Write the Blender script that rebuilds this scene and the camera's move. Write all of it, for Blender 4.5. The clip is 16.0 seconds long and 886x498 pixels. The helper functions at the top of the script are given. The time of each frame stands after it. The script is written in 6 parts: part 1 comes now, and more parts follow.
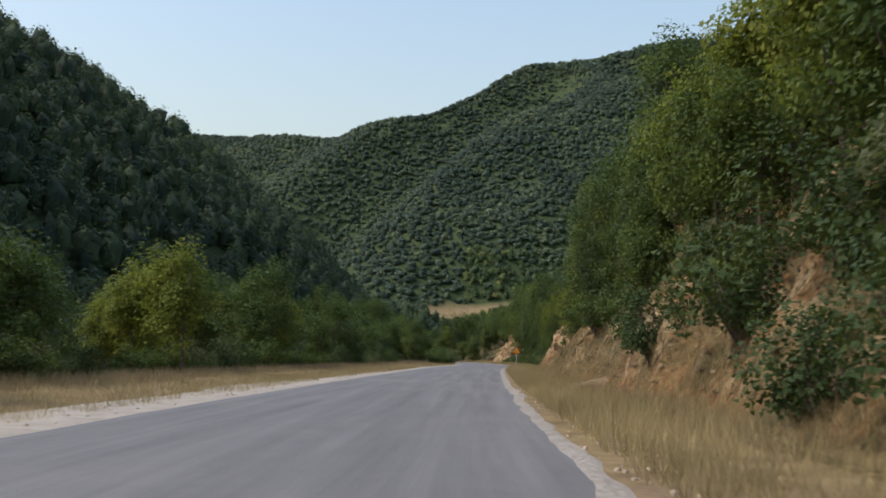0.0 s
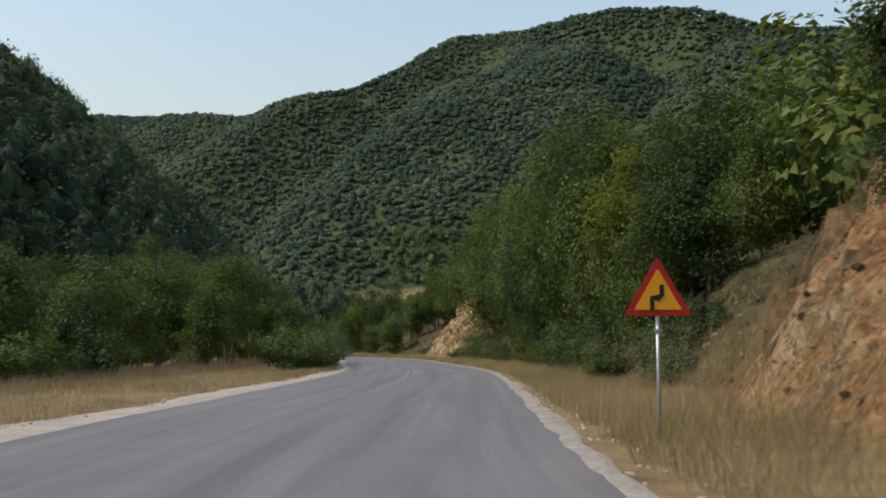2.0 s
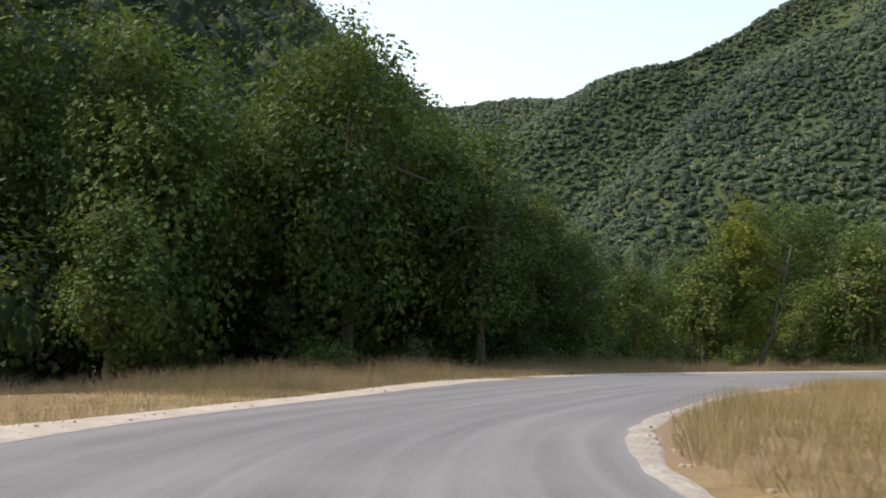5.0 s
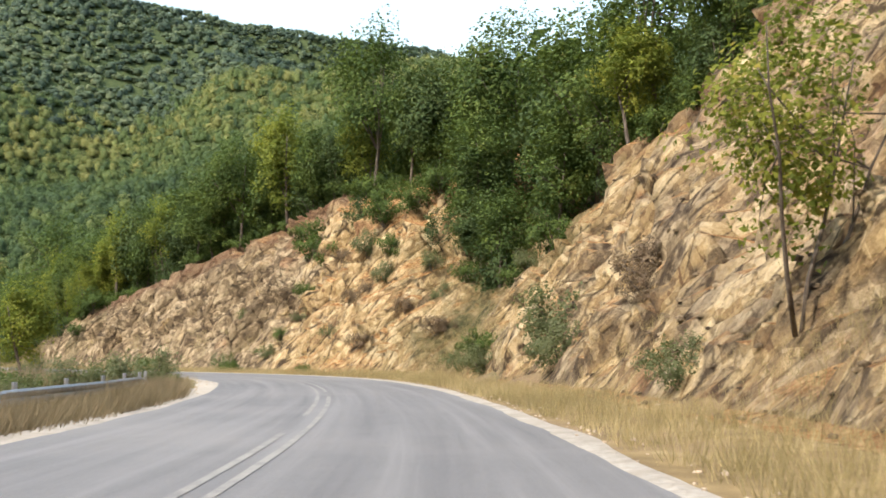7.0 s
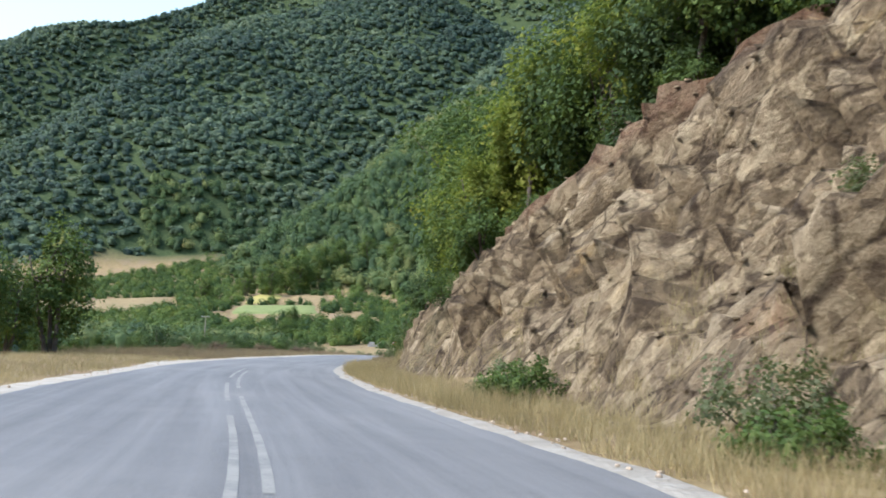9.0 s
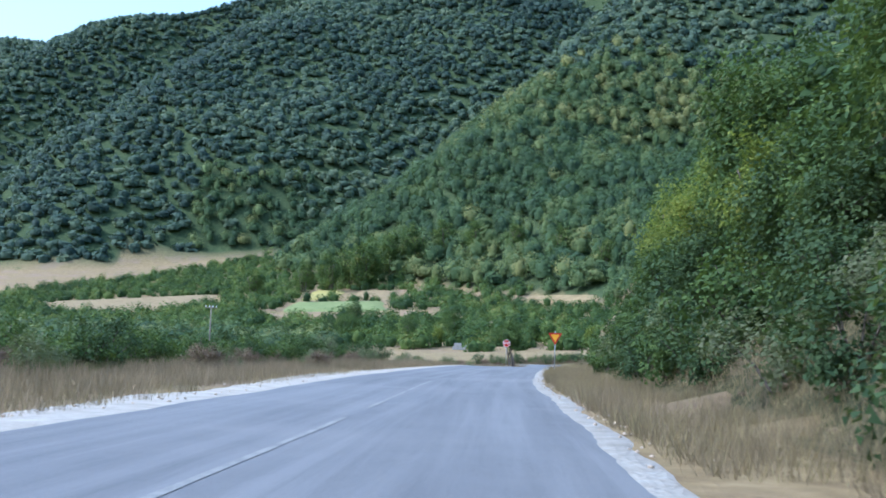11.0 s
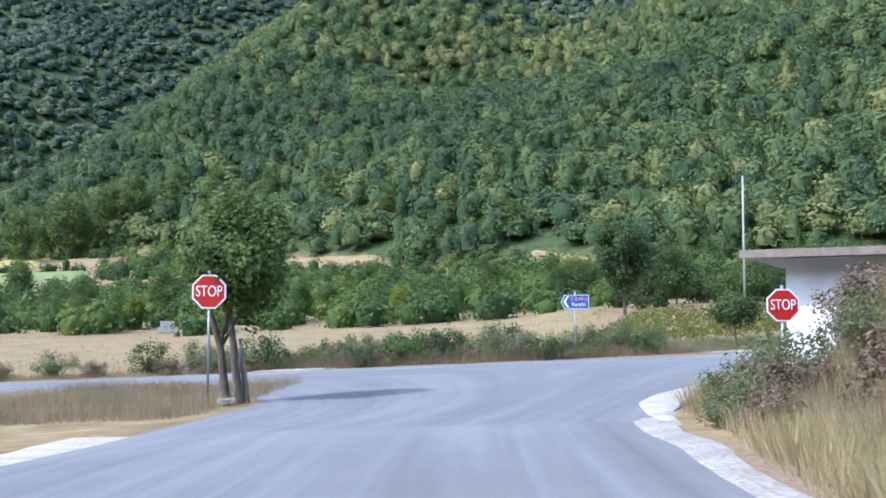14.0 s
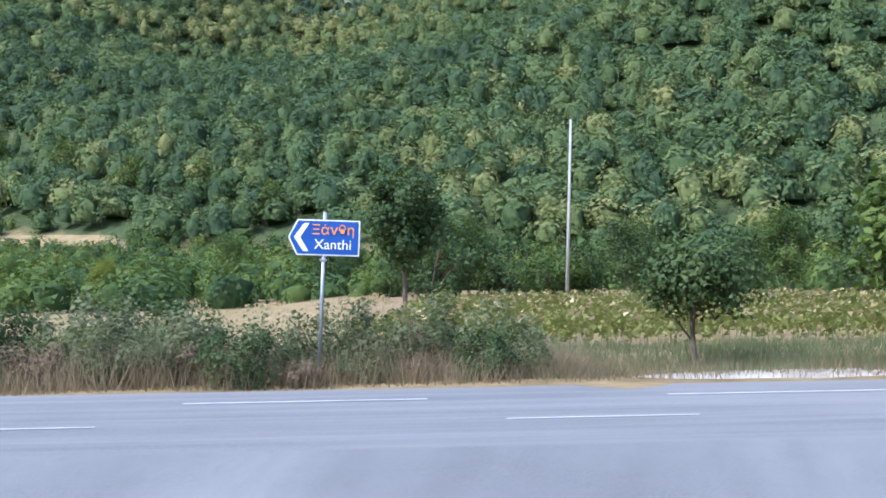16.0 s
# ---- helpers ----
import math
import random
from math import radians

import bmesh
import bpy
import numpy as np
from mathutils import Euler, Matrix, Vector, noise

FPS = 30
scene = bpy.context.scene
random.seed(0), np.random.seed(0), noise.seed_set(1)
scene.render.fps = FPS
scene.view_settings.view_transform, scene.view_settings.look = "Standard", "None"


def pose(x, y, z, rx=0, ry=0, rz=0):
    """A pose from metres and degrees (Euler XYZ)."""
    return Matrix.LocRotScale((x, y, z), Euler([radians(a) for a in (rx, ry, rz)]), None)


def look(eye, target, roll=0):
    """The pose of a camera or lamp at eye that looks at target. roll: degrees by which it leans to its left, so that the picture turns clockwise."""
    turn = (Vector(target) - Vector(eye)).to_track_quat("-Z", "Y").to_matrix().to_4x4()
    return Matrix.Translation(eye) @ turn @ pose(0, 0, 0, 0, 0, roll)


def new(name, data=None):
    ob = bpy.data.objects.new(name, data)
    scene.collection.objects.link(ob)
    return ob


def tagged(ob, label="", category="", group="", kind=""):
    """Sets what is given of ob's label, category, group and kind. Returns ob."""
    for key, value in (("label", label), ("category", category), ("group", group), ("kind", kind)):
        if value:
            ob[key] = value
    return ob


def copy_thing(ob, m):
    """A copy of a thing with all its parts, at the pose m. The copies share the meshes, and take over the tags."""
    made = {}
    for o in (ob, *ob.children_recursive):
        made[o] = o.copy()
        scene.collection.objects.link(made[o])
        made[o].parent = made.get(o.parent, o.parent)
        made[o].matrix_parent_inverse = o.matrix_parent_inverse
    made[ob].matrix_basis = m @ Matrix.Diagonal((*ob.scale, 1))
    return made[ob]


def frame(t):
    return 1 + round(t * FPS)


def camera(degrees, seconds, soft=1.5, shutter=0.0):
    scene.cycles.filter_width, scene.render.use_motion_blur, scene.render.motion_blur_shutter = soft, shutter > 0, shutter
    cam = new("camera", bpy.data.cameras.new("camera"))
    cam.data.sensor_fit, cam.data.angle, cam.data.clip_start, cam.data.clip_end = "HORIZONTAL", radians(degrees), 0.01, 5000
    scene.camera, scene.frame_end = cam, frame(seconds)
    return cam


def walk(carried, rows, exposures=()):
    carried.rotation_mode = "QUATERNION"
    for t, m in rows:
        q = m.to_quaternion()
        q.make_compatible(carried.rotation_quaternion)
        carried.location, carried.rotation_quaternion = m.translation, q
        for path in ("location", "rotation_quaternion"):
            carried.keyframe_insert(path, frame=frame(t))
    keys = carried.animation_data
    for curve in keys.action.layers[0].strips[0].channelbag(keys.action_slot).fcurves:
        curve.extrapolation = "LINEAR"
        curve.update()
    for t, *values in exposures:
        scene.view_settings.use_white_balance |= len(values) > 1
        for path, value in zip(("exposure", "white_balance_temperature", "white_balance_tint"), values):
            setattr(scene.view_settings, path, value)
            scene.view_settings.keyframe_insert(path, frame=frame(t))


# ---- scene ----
# ---- the camera and its way ----
# seconds, x, y, z, yaw, pitch, roll
PATH = [
    (0, 6.00, 0.00, 0.795, 0.00, 5.42, -1.24),
    (0.5, 6.19, 19.51, 0.780, -1.90, 5.48, -0.87),
    (1, 6.91, 38.19, 0.798, -3.22, 5.53, -0.83),
    (1.5, 7.66, 55.91, 0.790, -3.27, 4.88, 0.16),
    (2, 8.82, 73.85, 0.836, -3.61, 4.95, 0.01),
    (2.5, 9.69, 91.81, 0.799, -3.71, 4.66, -0.58),
    (3, 10.46, 110.57, 0.797, -2.06, 4.69, -1.70),
    (3.2, 10.57, 117.84, 0.767, -1.00, 4.68, -2.97),
    (3.7, 10.35, 134.60, 0.790, 3.40, 4.75, -2.20),
    (4.2, 9.70, 149.50, 0.790, 6.50, 4.80, -1.20),
    (4.6, 7.75, 160.30, 0.790, 12.00, 4.85, -0.60),
    (5.0, 5.15, 170.60, 0.790, 13.00, 4.90, -0.30),
    (5.3, 3.33, 178.54, 0.789, 5.69, 4.91, -0.30),
    (5.5, 3.12, 182.17, 0.812, 1.21, 5.05, -0.59),
    (5.8, 3.54, 187.92, 0.790, -8.26, 4.09, -2.54),
    (6, 4.45, 191.93, 0.791, -14.69, 4.27, -1.31),
    (6.5, 9.33, 201.86, 0.813, -30.83, 4.43, -0.51),
    (7, 15.61, 210.04, 0.786, -40.77, 5.34, 0.19),
    (7.5, 22.56, 218.17, 0.789, -40.06, 4.86, 0.73),
    (8, 29.13, 227.73, 0.788, -33.16, 5.43, -0.04),
    (8.5, 34.18, 237.40, 0.790, -24.37, 5.08, -0.50),
    (9, 38.01, 248.89, 0.798, -13.30, 5.18, -2.82),
    (9.2, 39.13, 253.67, 0.795, -9.31, 5.00, -2.24),
    (9.6, 39.85, 264.60, 0.790, -5.20, 5.05, -2.10),
    (10.0, 40.75, 275.70, 0.790, -5.60, 5.10, -2.00),
    (10.4, 42.25, 287.10, 0.790, -8.60, 5.10, -2.00),
    (10.9, 45.00, 301.00, 0.790, -9.90, 5.15, -2.10),
    (11.3, 47.02, 311.48, 0.791, -8.15, 5.18, -2.15),
    (11.5, 47.71, 316.24, 0.776, -8.97, 5.32, -1.78),
    (12, 49.68, 327.68, 0.789, -11.95, 5.26, -2.45),
    (12.5, 52.16, 338.54, 0.792, -14.32, 5.17, -2.60),
    (13, 55.07, 349.55, 0.813, -16.48, 5.23, -1.45),
    (13.5, 57.84, 358.47, 0.842, -18.80, 4.97, -1.23),
    (14, 60.65, 366.15, 0.831, -21.73, 4.38, -0.07),
    (14.5, 63.25, 371.86, 0.809, -25.95, 4.53, 0.60),
    (15, 65.78, 376.46, 0.785, -30.62, 4.35, 0.02),
    (15.5, 67.90, 379.80, 0.768, -33.76, 4.49, -0.69),
    (16, 69.72, 382.61, 0.738, -33.77, 4.52, -1.70),
]
LENS = 42.77
cam = camera(LENS, 16.0, soft=1.7, shutter=0.06)
EXPOSURES = [(0.0, 0.35, 6200, 18), (1.5, 0.25, 6300, 18), (2.2, 0.35, 6500, 18), (3.2, 0.75, 6800, 18), (5.4, 1.0, 6800, 17), (6.2, 1.1, 6600, 14), (7.0, 1.45, 6600, 13),
             (8.0, 1.25, 6200, 11), (8.6, 1.15, 5900, 10), (9.2, 1.3, 5400, 12), (11.3, 1.15, 4700, 12), (12.5, 1.3, 4800, 14), (13.5, 1.4, 5000, 17), (16.0, 1.4, 5150, 17)]
walk(cam, [(t, pose(x, y, z, 90 + p, r, w)) for t, x, y, z, w, p, r in PATH], EXPOSURES)

# ---- daylight ----
SUN_TO = Vector((-0.97, -0.1, 1.05)).normalized()
world = bpy.data.worlds.new("sky")
scene.world = world
world.use_nodes = True
wn = world.node_tree.nodes
sky = wn.new("ShaderNodeTexSky")
sky.sky_type = "NISHITA"
sky.sun_disc = False
sky.sun_elevation = math.asin(SUN_TO.z)
sky.sun_rotation = math.atan2(SUN_TO.x, SUN_TO.y)
sky.air_density, sky.dust_density, sky.ozone_density = 2.0, 3.0, 2.5
wn["Background"].inputs[1].default_value = 0.15
world.node_tree.links.new(sky.outputs[0], wn["Background"].inputs[0])
sun = new("sun", bpy.data.lights.new("sun", "SUN"))
sun.data.energy, sun.data.angle, sun.data.color = 2.1, radians(0.6), (1.0, 0.93, 0.82)
sun.matrix_world = look(SUN_TO * 300, (0, 0, 0))


# ---- materials ----
class Mat:
    """A small node builder around one Principled material."""

    def __init__(self, name, rough=0.8, metal=0.0, spec=0.3):
        self.m = bpy.data.materials.new(name)
        self.m.use_nodes = True
        self.t = self.m.node_tree
        self.b = self.t.nodes["Principled BSDF"]
        self.b.inputs["Roughness"].default_value = rough
        self.b.inputs["Metallic"].default_value = metal
        self.b.inputs["Specular IOR Level"].default_value = spec
        self.geo = self.t.nodes.new("ShaderNodeNewGeometry")

    def node(self, kind, **kw):
        n = self.t.nodes.new(kind)
        for k, v in kw.items():
            if k in n.inputs:
                n.inputs[k].default_value = v
        return n

    def link(self, a, b):
        self.t.links.new(a, b)

    def where(self, sx=1.0, sy=1.0, sz=1.0, rot=(0, 0, 0)):
        mp = self.node("ShaderNodeMapping")
        mp.inputs["Scale"].default_value = (sx, sy, sz)
        mp.inputs["Rotation"].default_value = rot
        self.link(self.geo.outputs["Position"], mp.inputs["Vector"])
        return mp.outputs["Vector"]

    def noise(self, scale, detail=4.0, rough=0.6, vec=None, dist=0.0):
        n = self.node("ShaderNodeTexNoise", Scale=scale, Detail=detail, Roughness=rough, Distortion=dist)
        self.link(vec if vec is not None else self.geo.outputs["Position"], n.inputs["Vector"])
        return n.outputs["Fac"]

    def ramp(self, fac, stops):
        r = self.node("ShaderNodeValToRGB")
        els = r.color_ramp.elements
        while len(els) < len(stops):
            els.new(0.5)
        for e, (p, c) in zip(els, stops):
            e.position = p
            e.color = (*c, 1) if len(c) == 3 else c
        self.link(fac, r.inputs["Fac"])
        return r.outputs["Color"]

    def mix(self, fac, a, b, mode="MIX"):
        n = self.t.nodes.new("ShaderNodeMix")
        n.data_type, n.blend_type = "RGBA", mode
        for s, v in ((n.inputs[0], fac), (n.inputs[6], a), (n.inputs[7], b)):
            if isinstance(v, (int, float)):
                s.default_value = v
            elif isinstance(v, tuple):
                s.default_value = (*v, 1)
            else:
                self.link(v, s)
        return n.outputs[2]

    def math(self, op, a, b=0.0, clamp=False):
        n = self.t.nodes.new("ShaderNodeMath")
        n.operation, n.use_clamp = op, clamp
        for s, v in ((n.inputs[0], a), (n.inputs[1], b)):
            if isinstance(v, (int, float)):
                s.default_value = v
            else:
                self.link(v, s)
        return n.outputs[0]

    def attr(self, name):
        n = self.node("ShaderNodeAttribute")
        n.attribute_name = name
        return n.outputs["Fac"]

    def color(self, c):
        if isinstance(c, tuple):
            self.b.inputs["Base Color"].default_value = (*c, 1)
        else:
            self.link(c, self.b.inputs["Base Color"])
        return self

    def bump(self, height, strength=0.4, dist=0.05):
        n = self.node("ShaderNodeBump", Strength=strength, Distance=dist)
        self.link(height, n.inputs["Height"])
        self.link(n.outputs["Normal"], self.b.inputs["Normal"])
        return self

    def translucent(self, col, amount):
        tr = self.t.nodes.new("ShaderNodeBsdfTranslucent")
        mx = self.t.nodes.new("ShaderNodeMixShader")
        mx.inputs[0].default_value = amount
        if isinstance(col, tuple):
            tr.inputs["Color"].default_value = (*col, 1)
        else:
            self.link(col, tr.inputs["Color"])
        out = self.t.nodes["Material Output"]
        self.link(self.b.outputs[0], mx.inputs[1])
        self.link(tr.outputs[0], mx.inputs[2])
        self.link(mx.outputs[0], out.inputs["Surface"])
        return self


def leaf_material(name, dark, mid, light, dry, amount=0.35, green=True):
    k = Mat(name, rough=0.7, spec=0.18)
    tint = k.attr("tint")
    small = k.node("ShaderNodeTexWhiteNoise")
    k.link(k.geo.outputs["Random Per Island"], small.inputs["Vector"])
    f = k.math("ADD", k.math("MULTIPLY", tint, 0.8), k.math("MULTIPLY", k.geo.outputs["Random Per Island"], 0.2))
    c = k.ramp(f, [(0.0, dark), (0.45, mid), (0.85, light), (1.0, dry)])
    k.color(c)
    return k.translucent(k.mix(0.35, c, (0.25, 0.32, 0.04) if green else (0.5, 0.4, 0.2)), amount).m


def canopy_material(name, stops):
    """Crowns seen from afar: every leaf clump has its own tone, on top of its tree's."""
    k = Mat(name, rough=0.65, spec=0.2)
    f = k.math("ADD", k.math("MULTIPLY", k.attr("tint"), 0.85), k.math("MULTIPLY", k.geo.outputs["Random Per Island"], 0.15))
    c = k.ramp(f, stops)
    k.color(c).bump(k.noise(4.0, 4, 0.75), 0.7, 0.4)
    return k.translucent(k.mix(0.3, c, (0.2, 0.28, 0.05)), 0.2).m


M_LEAF = leaf_material("leaf_oak", (0.022, 0.044, 0.013), (0.05, 0.085, 0.02), (0.105, 0.145, 0.03), (0.2, 0.17, 0.045), 0.25)
M_LEAF_YELLOW = leaf_material("leaf_yellow_green", (0.075, 0.105, 0.018), (0.15, 0.18, 0.028), (0.22, 0.23, 0.035), (0.3, 0.24, 0.045), 0.42)
M_LEAF_DARK = leaf_material("leaf_dark", (0.018, 0.038, 0.014), (0.04, 0.068, 0.022), (0.07, 0.1, 0.03), (0.1, 0.12, 0.04), 0.2)
M_LEAF_OLIVE = leaf_material("leaf_grey_olive", (0.07, 0.085, 0.04), (0.11, 0.125, 0.06), (0.16, 0.17, 0.09), (0.2, 0.19, 0.1))
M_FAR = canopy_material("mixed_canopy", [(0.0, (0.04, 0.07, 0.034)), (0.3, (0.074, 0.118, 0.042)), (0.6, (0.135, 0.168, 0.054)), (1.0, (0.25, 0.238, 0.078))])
# Shade and blue haze of the far mountain are put into these stops.
M_HAZY_WOODS = canopy_material("hazy_shaded_canopy", [(0.0, (0.028, 0.049, 0.038)), (0.4, (0.053, 0.084, 0.056)), (0.75, (0.088, 0.124, 0.07)), (1.0, (0.145, 0.17, 0.088))])
# Darker copy of the canopy: the hill's shade is put into its colour.
M_SHADED_HILL = canopy_material("shaded_hill_canopy", [(0.0, (0.018, 0.034, 0.02)), (0.4, (0.042, 0.068, 0.034)), (0.75, (0.075, 0.105, 0.045)), (1.0, (0.13, 0.15, 0.06))])
M_TWIG = leaf_material("dry_twigs", (0.09, 0.06, 0.04), (0.14, 0.1, 0.06), (0.2, 0.15, 0.09), (0.26, 0.2, 0.12), 0.15, False)
M_CROP = leaf_material("sunflower_leaf", (0.07, 0.09, 0.02), (0.13, 0.145, 0.035), (0.2, 0.2, 0.06), (0.27, 0.23, 0.1), 0.25)
M_STRAW = leaf_material("straw", (0.15, 0.135, 0.055), (0.28, 0.225, 0.105), (0.48, 0.39, 0.2), (0.58, 0.49, 0.3), 0.3, False)
M_WEED = leaf_material("roadside_weed", (0.08, 0.065, 0.035), (0.18, 0.14, 0.08), (0.32, 0.25, 0.155), (0.38, 0.28, 0.18), 0.3, False)


def mat_bark():
    k = Mat("bark", rough=0.9)
    f = k.noise(6, 6, 0.7, k.where(3, 3, 0.7))
    return k.color(k.ramp(f, [(0.3, (0.05, 0.038, 0.028)), (0.7, (0.17, 0.14, 0.11))])).bump(f, 0.6, 0.03).m


def mat_ground():
    k = Mat("dry_ground", rough=0.95, spec=0.1)
    a, b, c = k.noise(0.12, 5), k.noise(1.3, 6, 0.7), k.noise(14, 4, 0.7)
    straw = k.ramp(b, [(0.3, (0.13, 0.09, 0.045)), (0.55, (0.24, 0.175, 0.085)), (0.75, (0.33, 0.26, 0.14))])
    soil = k.ramp(c, [(0.3, (0.15, 0.1, 0.06)), (0.7, (0.3, 0.22, 0.14))])
    green = k.ramp(c, [(0.3, (0.05, 0.06, 0.02)), (0.7, (0.11, 0.12, 0.04))])
    col = k.mix(k.ramp(a, [(0.5, (0, 0, 0)), (0.62, (1, 1, 1))]), straw, soil)
    col = k.mix(k.ramp(k.noise(0.3, 5, 0.65), [(0.6, (0, 0, 0)), (0.72, (0.7, 0.7, 0.7))]), col, green)
    # leaf mould and undergrowth where woods stand
    mould = k.ramp(k.noise(0.8, 6, 0.75), [(0.35, (0.03, 0.045, 0.02)), (0.55, (0.055, 0.075, 0.03)), (0.7, (0.09, 0.1, 0.04))])
    col = k.mix(k.attr("wooded"), col, mould)
    return k.color(col).bump(k.math("ADD", b, c), 0.5, 0.08).m


def mat_asphalt():
    k = Mat("asphalt", rough=0.8, spec=0.35)
    big, mid, fine = k.noise(0.16, 5, 0.6), k.noise(1.1, 6, 0.7), k.noise(60, 3, 0.75)
    grain = k.ramp(fine, [(0.3, (0.088, 0.086, 0.083)), (0.62, (0.16, 0.157, 0.151))])
    worn = k.mix(k.ramp(mid, [(0.4, (0, 0, 0)), (0.66, (1, 1, 1))]), grain, (0.146, 0.143, 0.138))
    # streaks run along the lanes: bleached wheel tracks, dark oil and rubber lines
    lanes = k.t.nodes.new("ShaderNodeCombineXYZ")
    k.link(k.math("MULTIPLY", k.attr("lane"), 2.6), lanes.inputs[0])
    k.link(k.math("MULTIPLY", k.attr("run"), 0.07), lanes.inputs[1])
    streak = k.noise(1.0, 5, 0.62, lanes.outputs[0], 0.35)
    thin = k.noise(3.4, 4, 0.6, lanes.outputs[0])
    col = k.mix(k.ramp(streak, [(0.48, (0, 0, 0)), (0.64, (0.55, 0.55, 0.55))]), worn, (0.2, 0.195, 0.187))
    col = k.mix(k.ramp(streak, [(0.34, (0.45, 0.45, 0.45)), (0.46, (0, 0, 0))]), col, (0.082, 0.08, 0.079))
    col = k.mix(k.ramp(thin, [(0.34, (0.12, 0.12, 0.12)), (0.44, (0, 0, 0))]), col, (0.11, 0.108, 0.105))
    col = k.mix(k.ramp(big, [(0.5, (0, 0, 0)), (0.7, (0.5, 0.5, 0.5))]), col, (0.21, 0.2, 0.185))
    return k.color(col).bump(k.math("ADD", fine, k.math("MULTIPLY", mid, 0.5)), 0.4, 0.012).m


def mat_paint():
    k = Mat("worn_road_paint", rough=0.85)
    wear = k.ramp(k.math("ADD", k.noise(1.6, 5, 0.7), k.math("MULTIPLY", k.noise(28, 4, 0.8), 0.8)), [(0.7, (0, 0, 0)), (1.05, (1, 1, 1))])
    return k.color(k.mix(wear, (0.15, 0.147, 0.141), (0.245, 0.236, 0.21))).m


def mat_gravel():
    k = Mat("pale_gravel", rough=0.95, spec=0.15)
    v = k.t.nodes.new("ShaderNodeTexVoronoi")
    v.inputs["Scale"].default_value = 16.0
    k.link(k.geo.outputs["Position"], v.inputs["Vector"])
    n = k.noise(2.0, 6, 0.7)
    c = k.mix(k.ramp(n, [(0.35, (0, 0, 0)), (0.7, (1, 1, 1))]), (0.28, 0.25, 0.2), (0.45, 0.42, 0.36))
    c = k.mix(k.math("MULTIPLY", v.outputs["Distance"], 0.5), c, (0.26, 0.22, 0.17))
    return k.color(c).bump(v.outputs["Distance"], 0.5, 0.03).m


def mat_rock():
    k = Mat("cut_rock", rough=0.92, spec=0.12)
    # the beds dip steeply: texture space turned into the dip and drawn out along it
    dip = k.node("ShaderNodeMapping")
    dip.vector_type = "TEXTURE"
    dip.inputs["Rotation"].default_value = (0.78, 0.0, 0.3)
    dip.inputs["Scale"].default_value = (0.62, 0.4, 1.05)
    warp = k.node("ShaderNodeTexNoise", Scale=0.8, Detail=5.0, Roughness=0.65)
    k.link(k.geo.outputs["Position"], warp.inputs["Vector"])
    k.link(k.mix(0.12, k.geo.outputs["Position"], warp.outputs["Color"], "ADD"), dip.inputs["Vector"])

    def slabs(scale, vec):
        """Blocks split along the beds: a tone for each and the distance to its joints."""
        cells, edges = (k.t.nodes.new("ShaderNodeTexVoronoi") for _ in range(2))
        edges.feature = "DISTANCE_TO_EDGE"
        cells.distance = "CHEBYCHEV"
        for v in (cells, edges):
            v.inputs["Scale"].default_value = scale
            k.link(vec, v.inputs["Vector"])
        tone = k.node("ShaderNodeSeparateColor")
        k.link(cells.outputs["Color"], tone.inputs[0])
        return tone.outputs, edges.outputs["Distance"]

    big, big_edge = slabs(0.55, dip.outputs["Vector"])
    mid, mid_edge = slabs(1.4, dip.outputs["Vector"])
    small, _ = slabs(4.6, k.where(1.0, 1.0, 0.7, (0.5, 0.0, 0.3)))
    n1, n2, n3 = k.noise(0.25, 5, 0.6), k.noise(3.5, 6, 0.75), k.noise(16, 5, 0.75)
    blocks = k.math("ADD", k.math("MULTIPLY", mid[0], 0.4), k.math("ADD", k.math("MULTIPLY", big[0], 0.25), k.math("MULTIPLY", small[0], 0.35)))
    mixn = k.math("ADD", k.math("MULTIPLY", blocks, 0.5), k.math("ADD", k.math("MULTIPLY", n2, 0.3), k.math("MULTIPLY", n3, 0.2)))
    grey = k.ramp(mixn, [(0.32, (0.11, 0.082, 0.053)), (0.48, (0.255, 0.19, 0.115)), (0.66, (0.5, 0.395, 0.25))])
    tan = k.ramp(mixn, [(0.3, (0.19, 0.115, 0.06)), (0.48, (0.46, 0.33, 0.165)), (0.66, (0.69, 0.55, 0.33))])
    red = k.ramp(mixn, [(0.3, (0.16, 0.07, 0.038)), (0.65, (0.38, 0.2, 0.1))])
    earthy = k.attr("earth")
    bands = k.math("ADD", k.math("MULTIPLY", k.noise(0.5, 6, 0.7, dip.outputs["Vector"]), 1.0), k.math("MULTIPLY", k.math("SUBTRACT", earthy, 0.5), 0.45))
    col = k.mix(k.ramp(bands, [(0.44, (0, 0, 0)), (0.56, (1, 1, 1))]), grey, tan)
    col = k.mix(k.ramp(k.math("ADD", n1, k.math("MULTIPLY", earthy, 0.1)), [(0.63, (0, 0, 0)), (0.73, (0.8, 0.8, 0.8))]), col, red)
    # the shade in open joints and hollows is put into the colour
    pits = k.noise(1.0, 3, 0.55, dip.outputs["Vector"])
    crack = k.math("ADD", k.math("MULTIPLY", k.math("MINIMUM", big_edge, k.math("ADD", mid_edge, 0.03)), 0.9), k.math("MULTIPLY", k.math("SUBTRACT", k.noise(1.6, 4, 0.7), 0.45), 0.3))
    col = k.mix(k.ramp(crack, [(0.0, (0.9, 0.9, 0.9)), (0.06, (0, 0, 0))]), col, (0.05, 0.034, 0.022))
    col = k.mix(k.ramp(pits, [(0.3, (0.8, 0.8, 0.8)), (0.42, (0, 0, 0))]), col, (0.08, 0.057, 0.038))
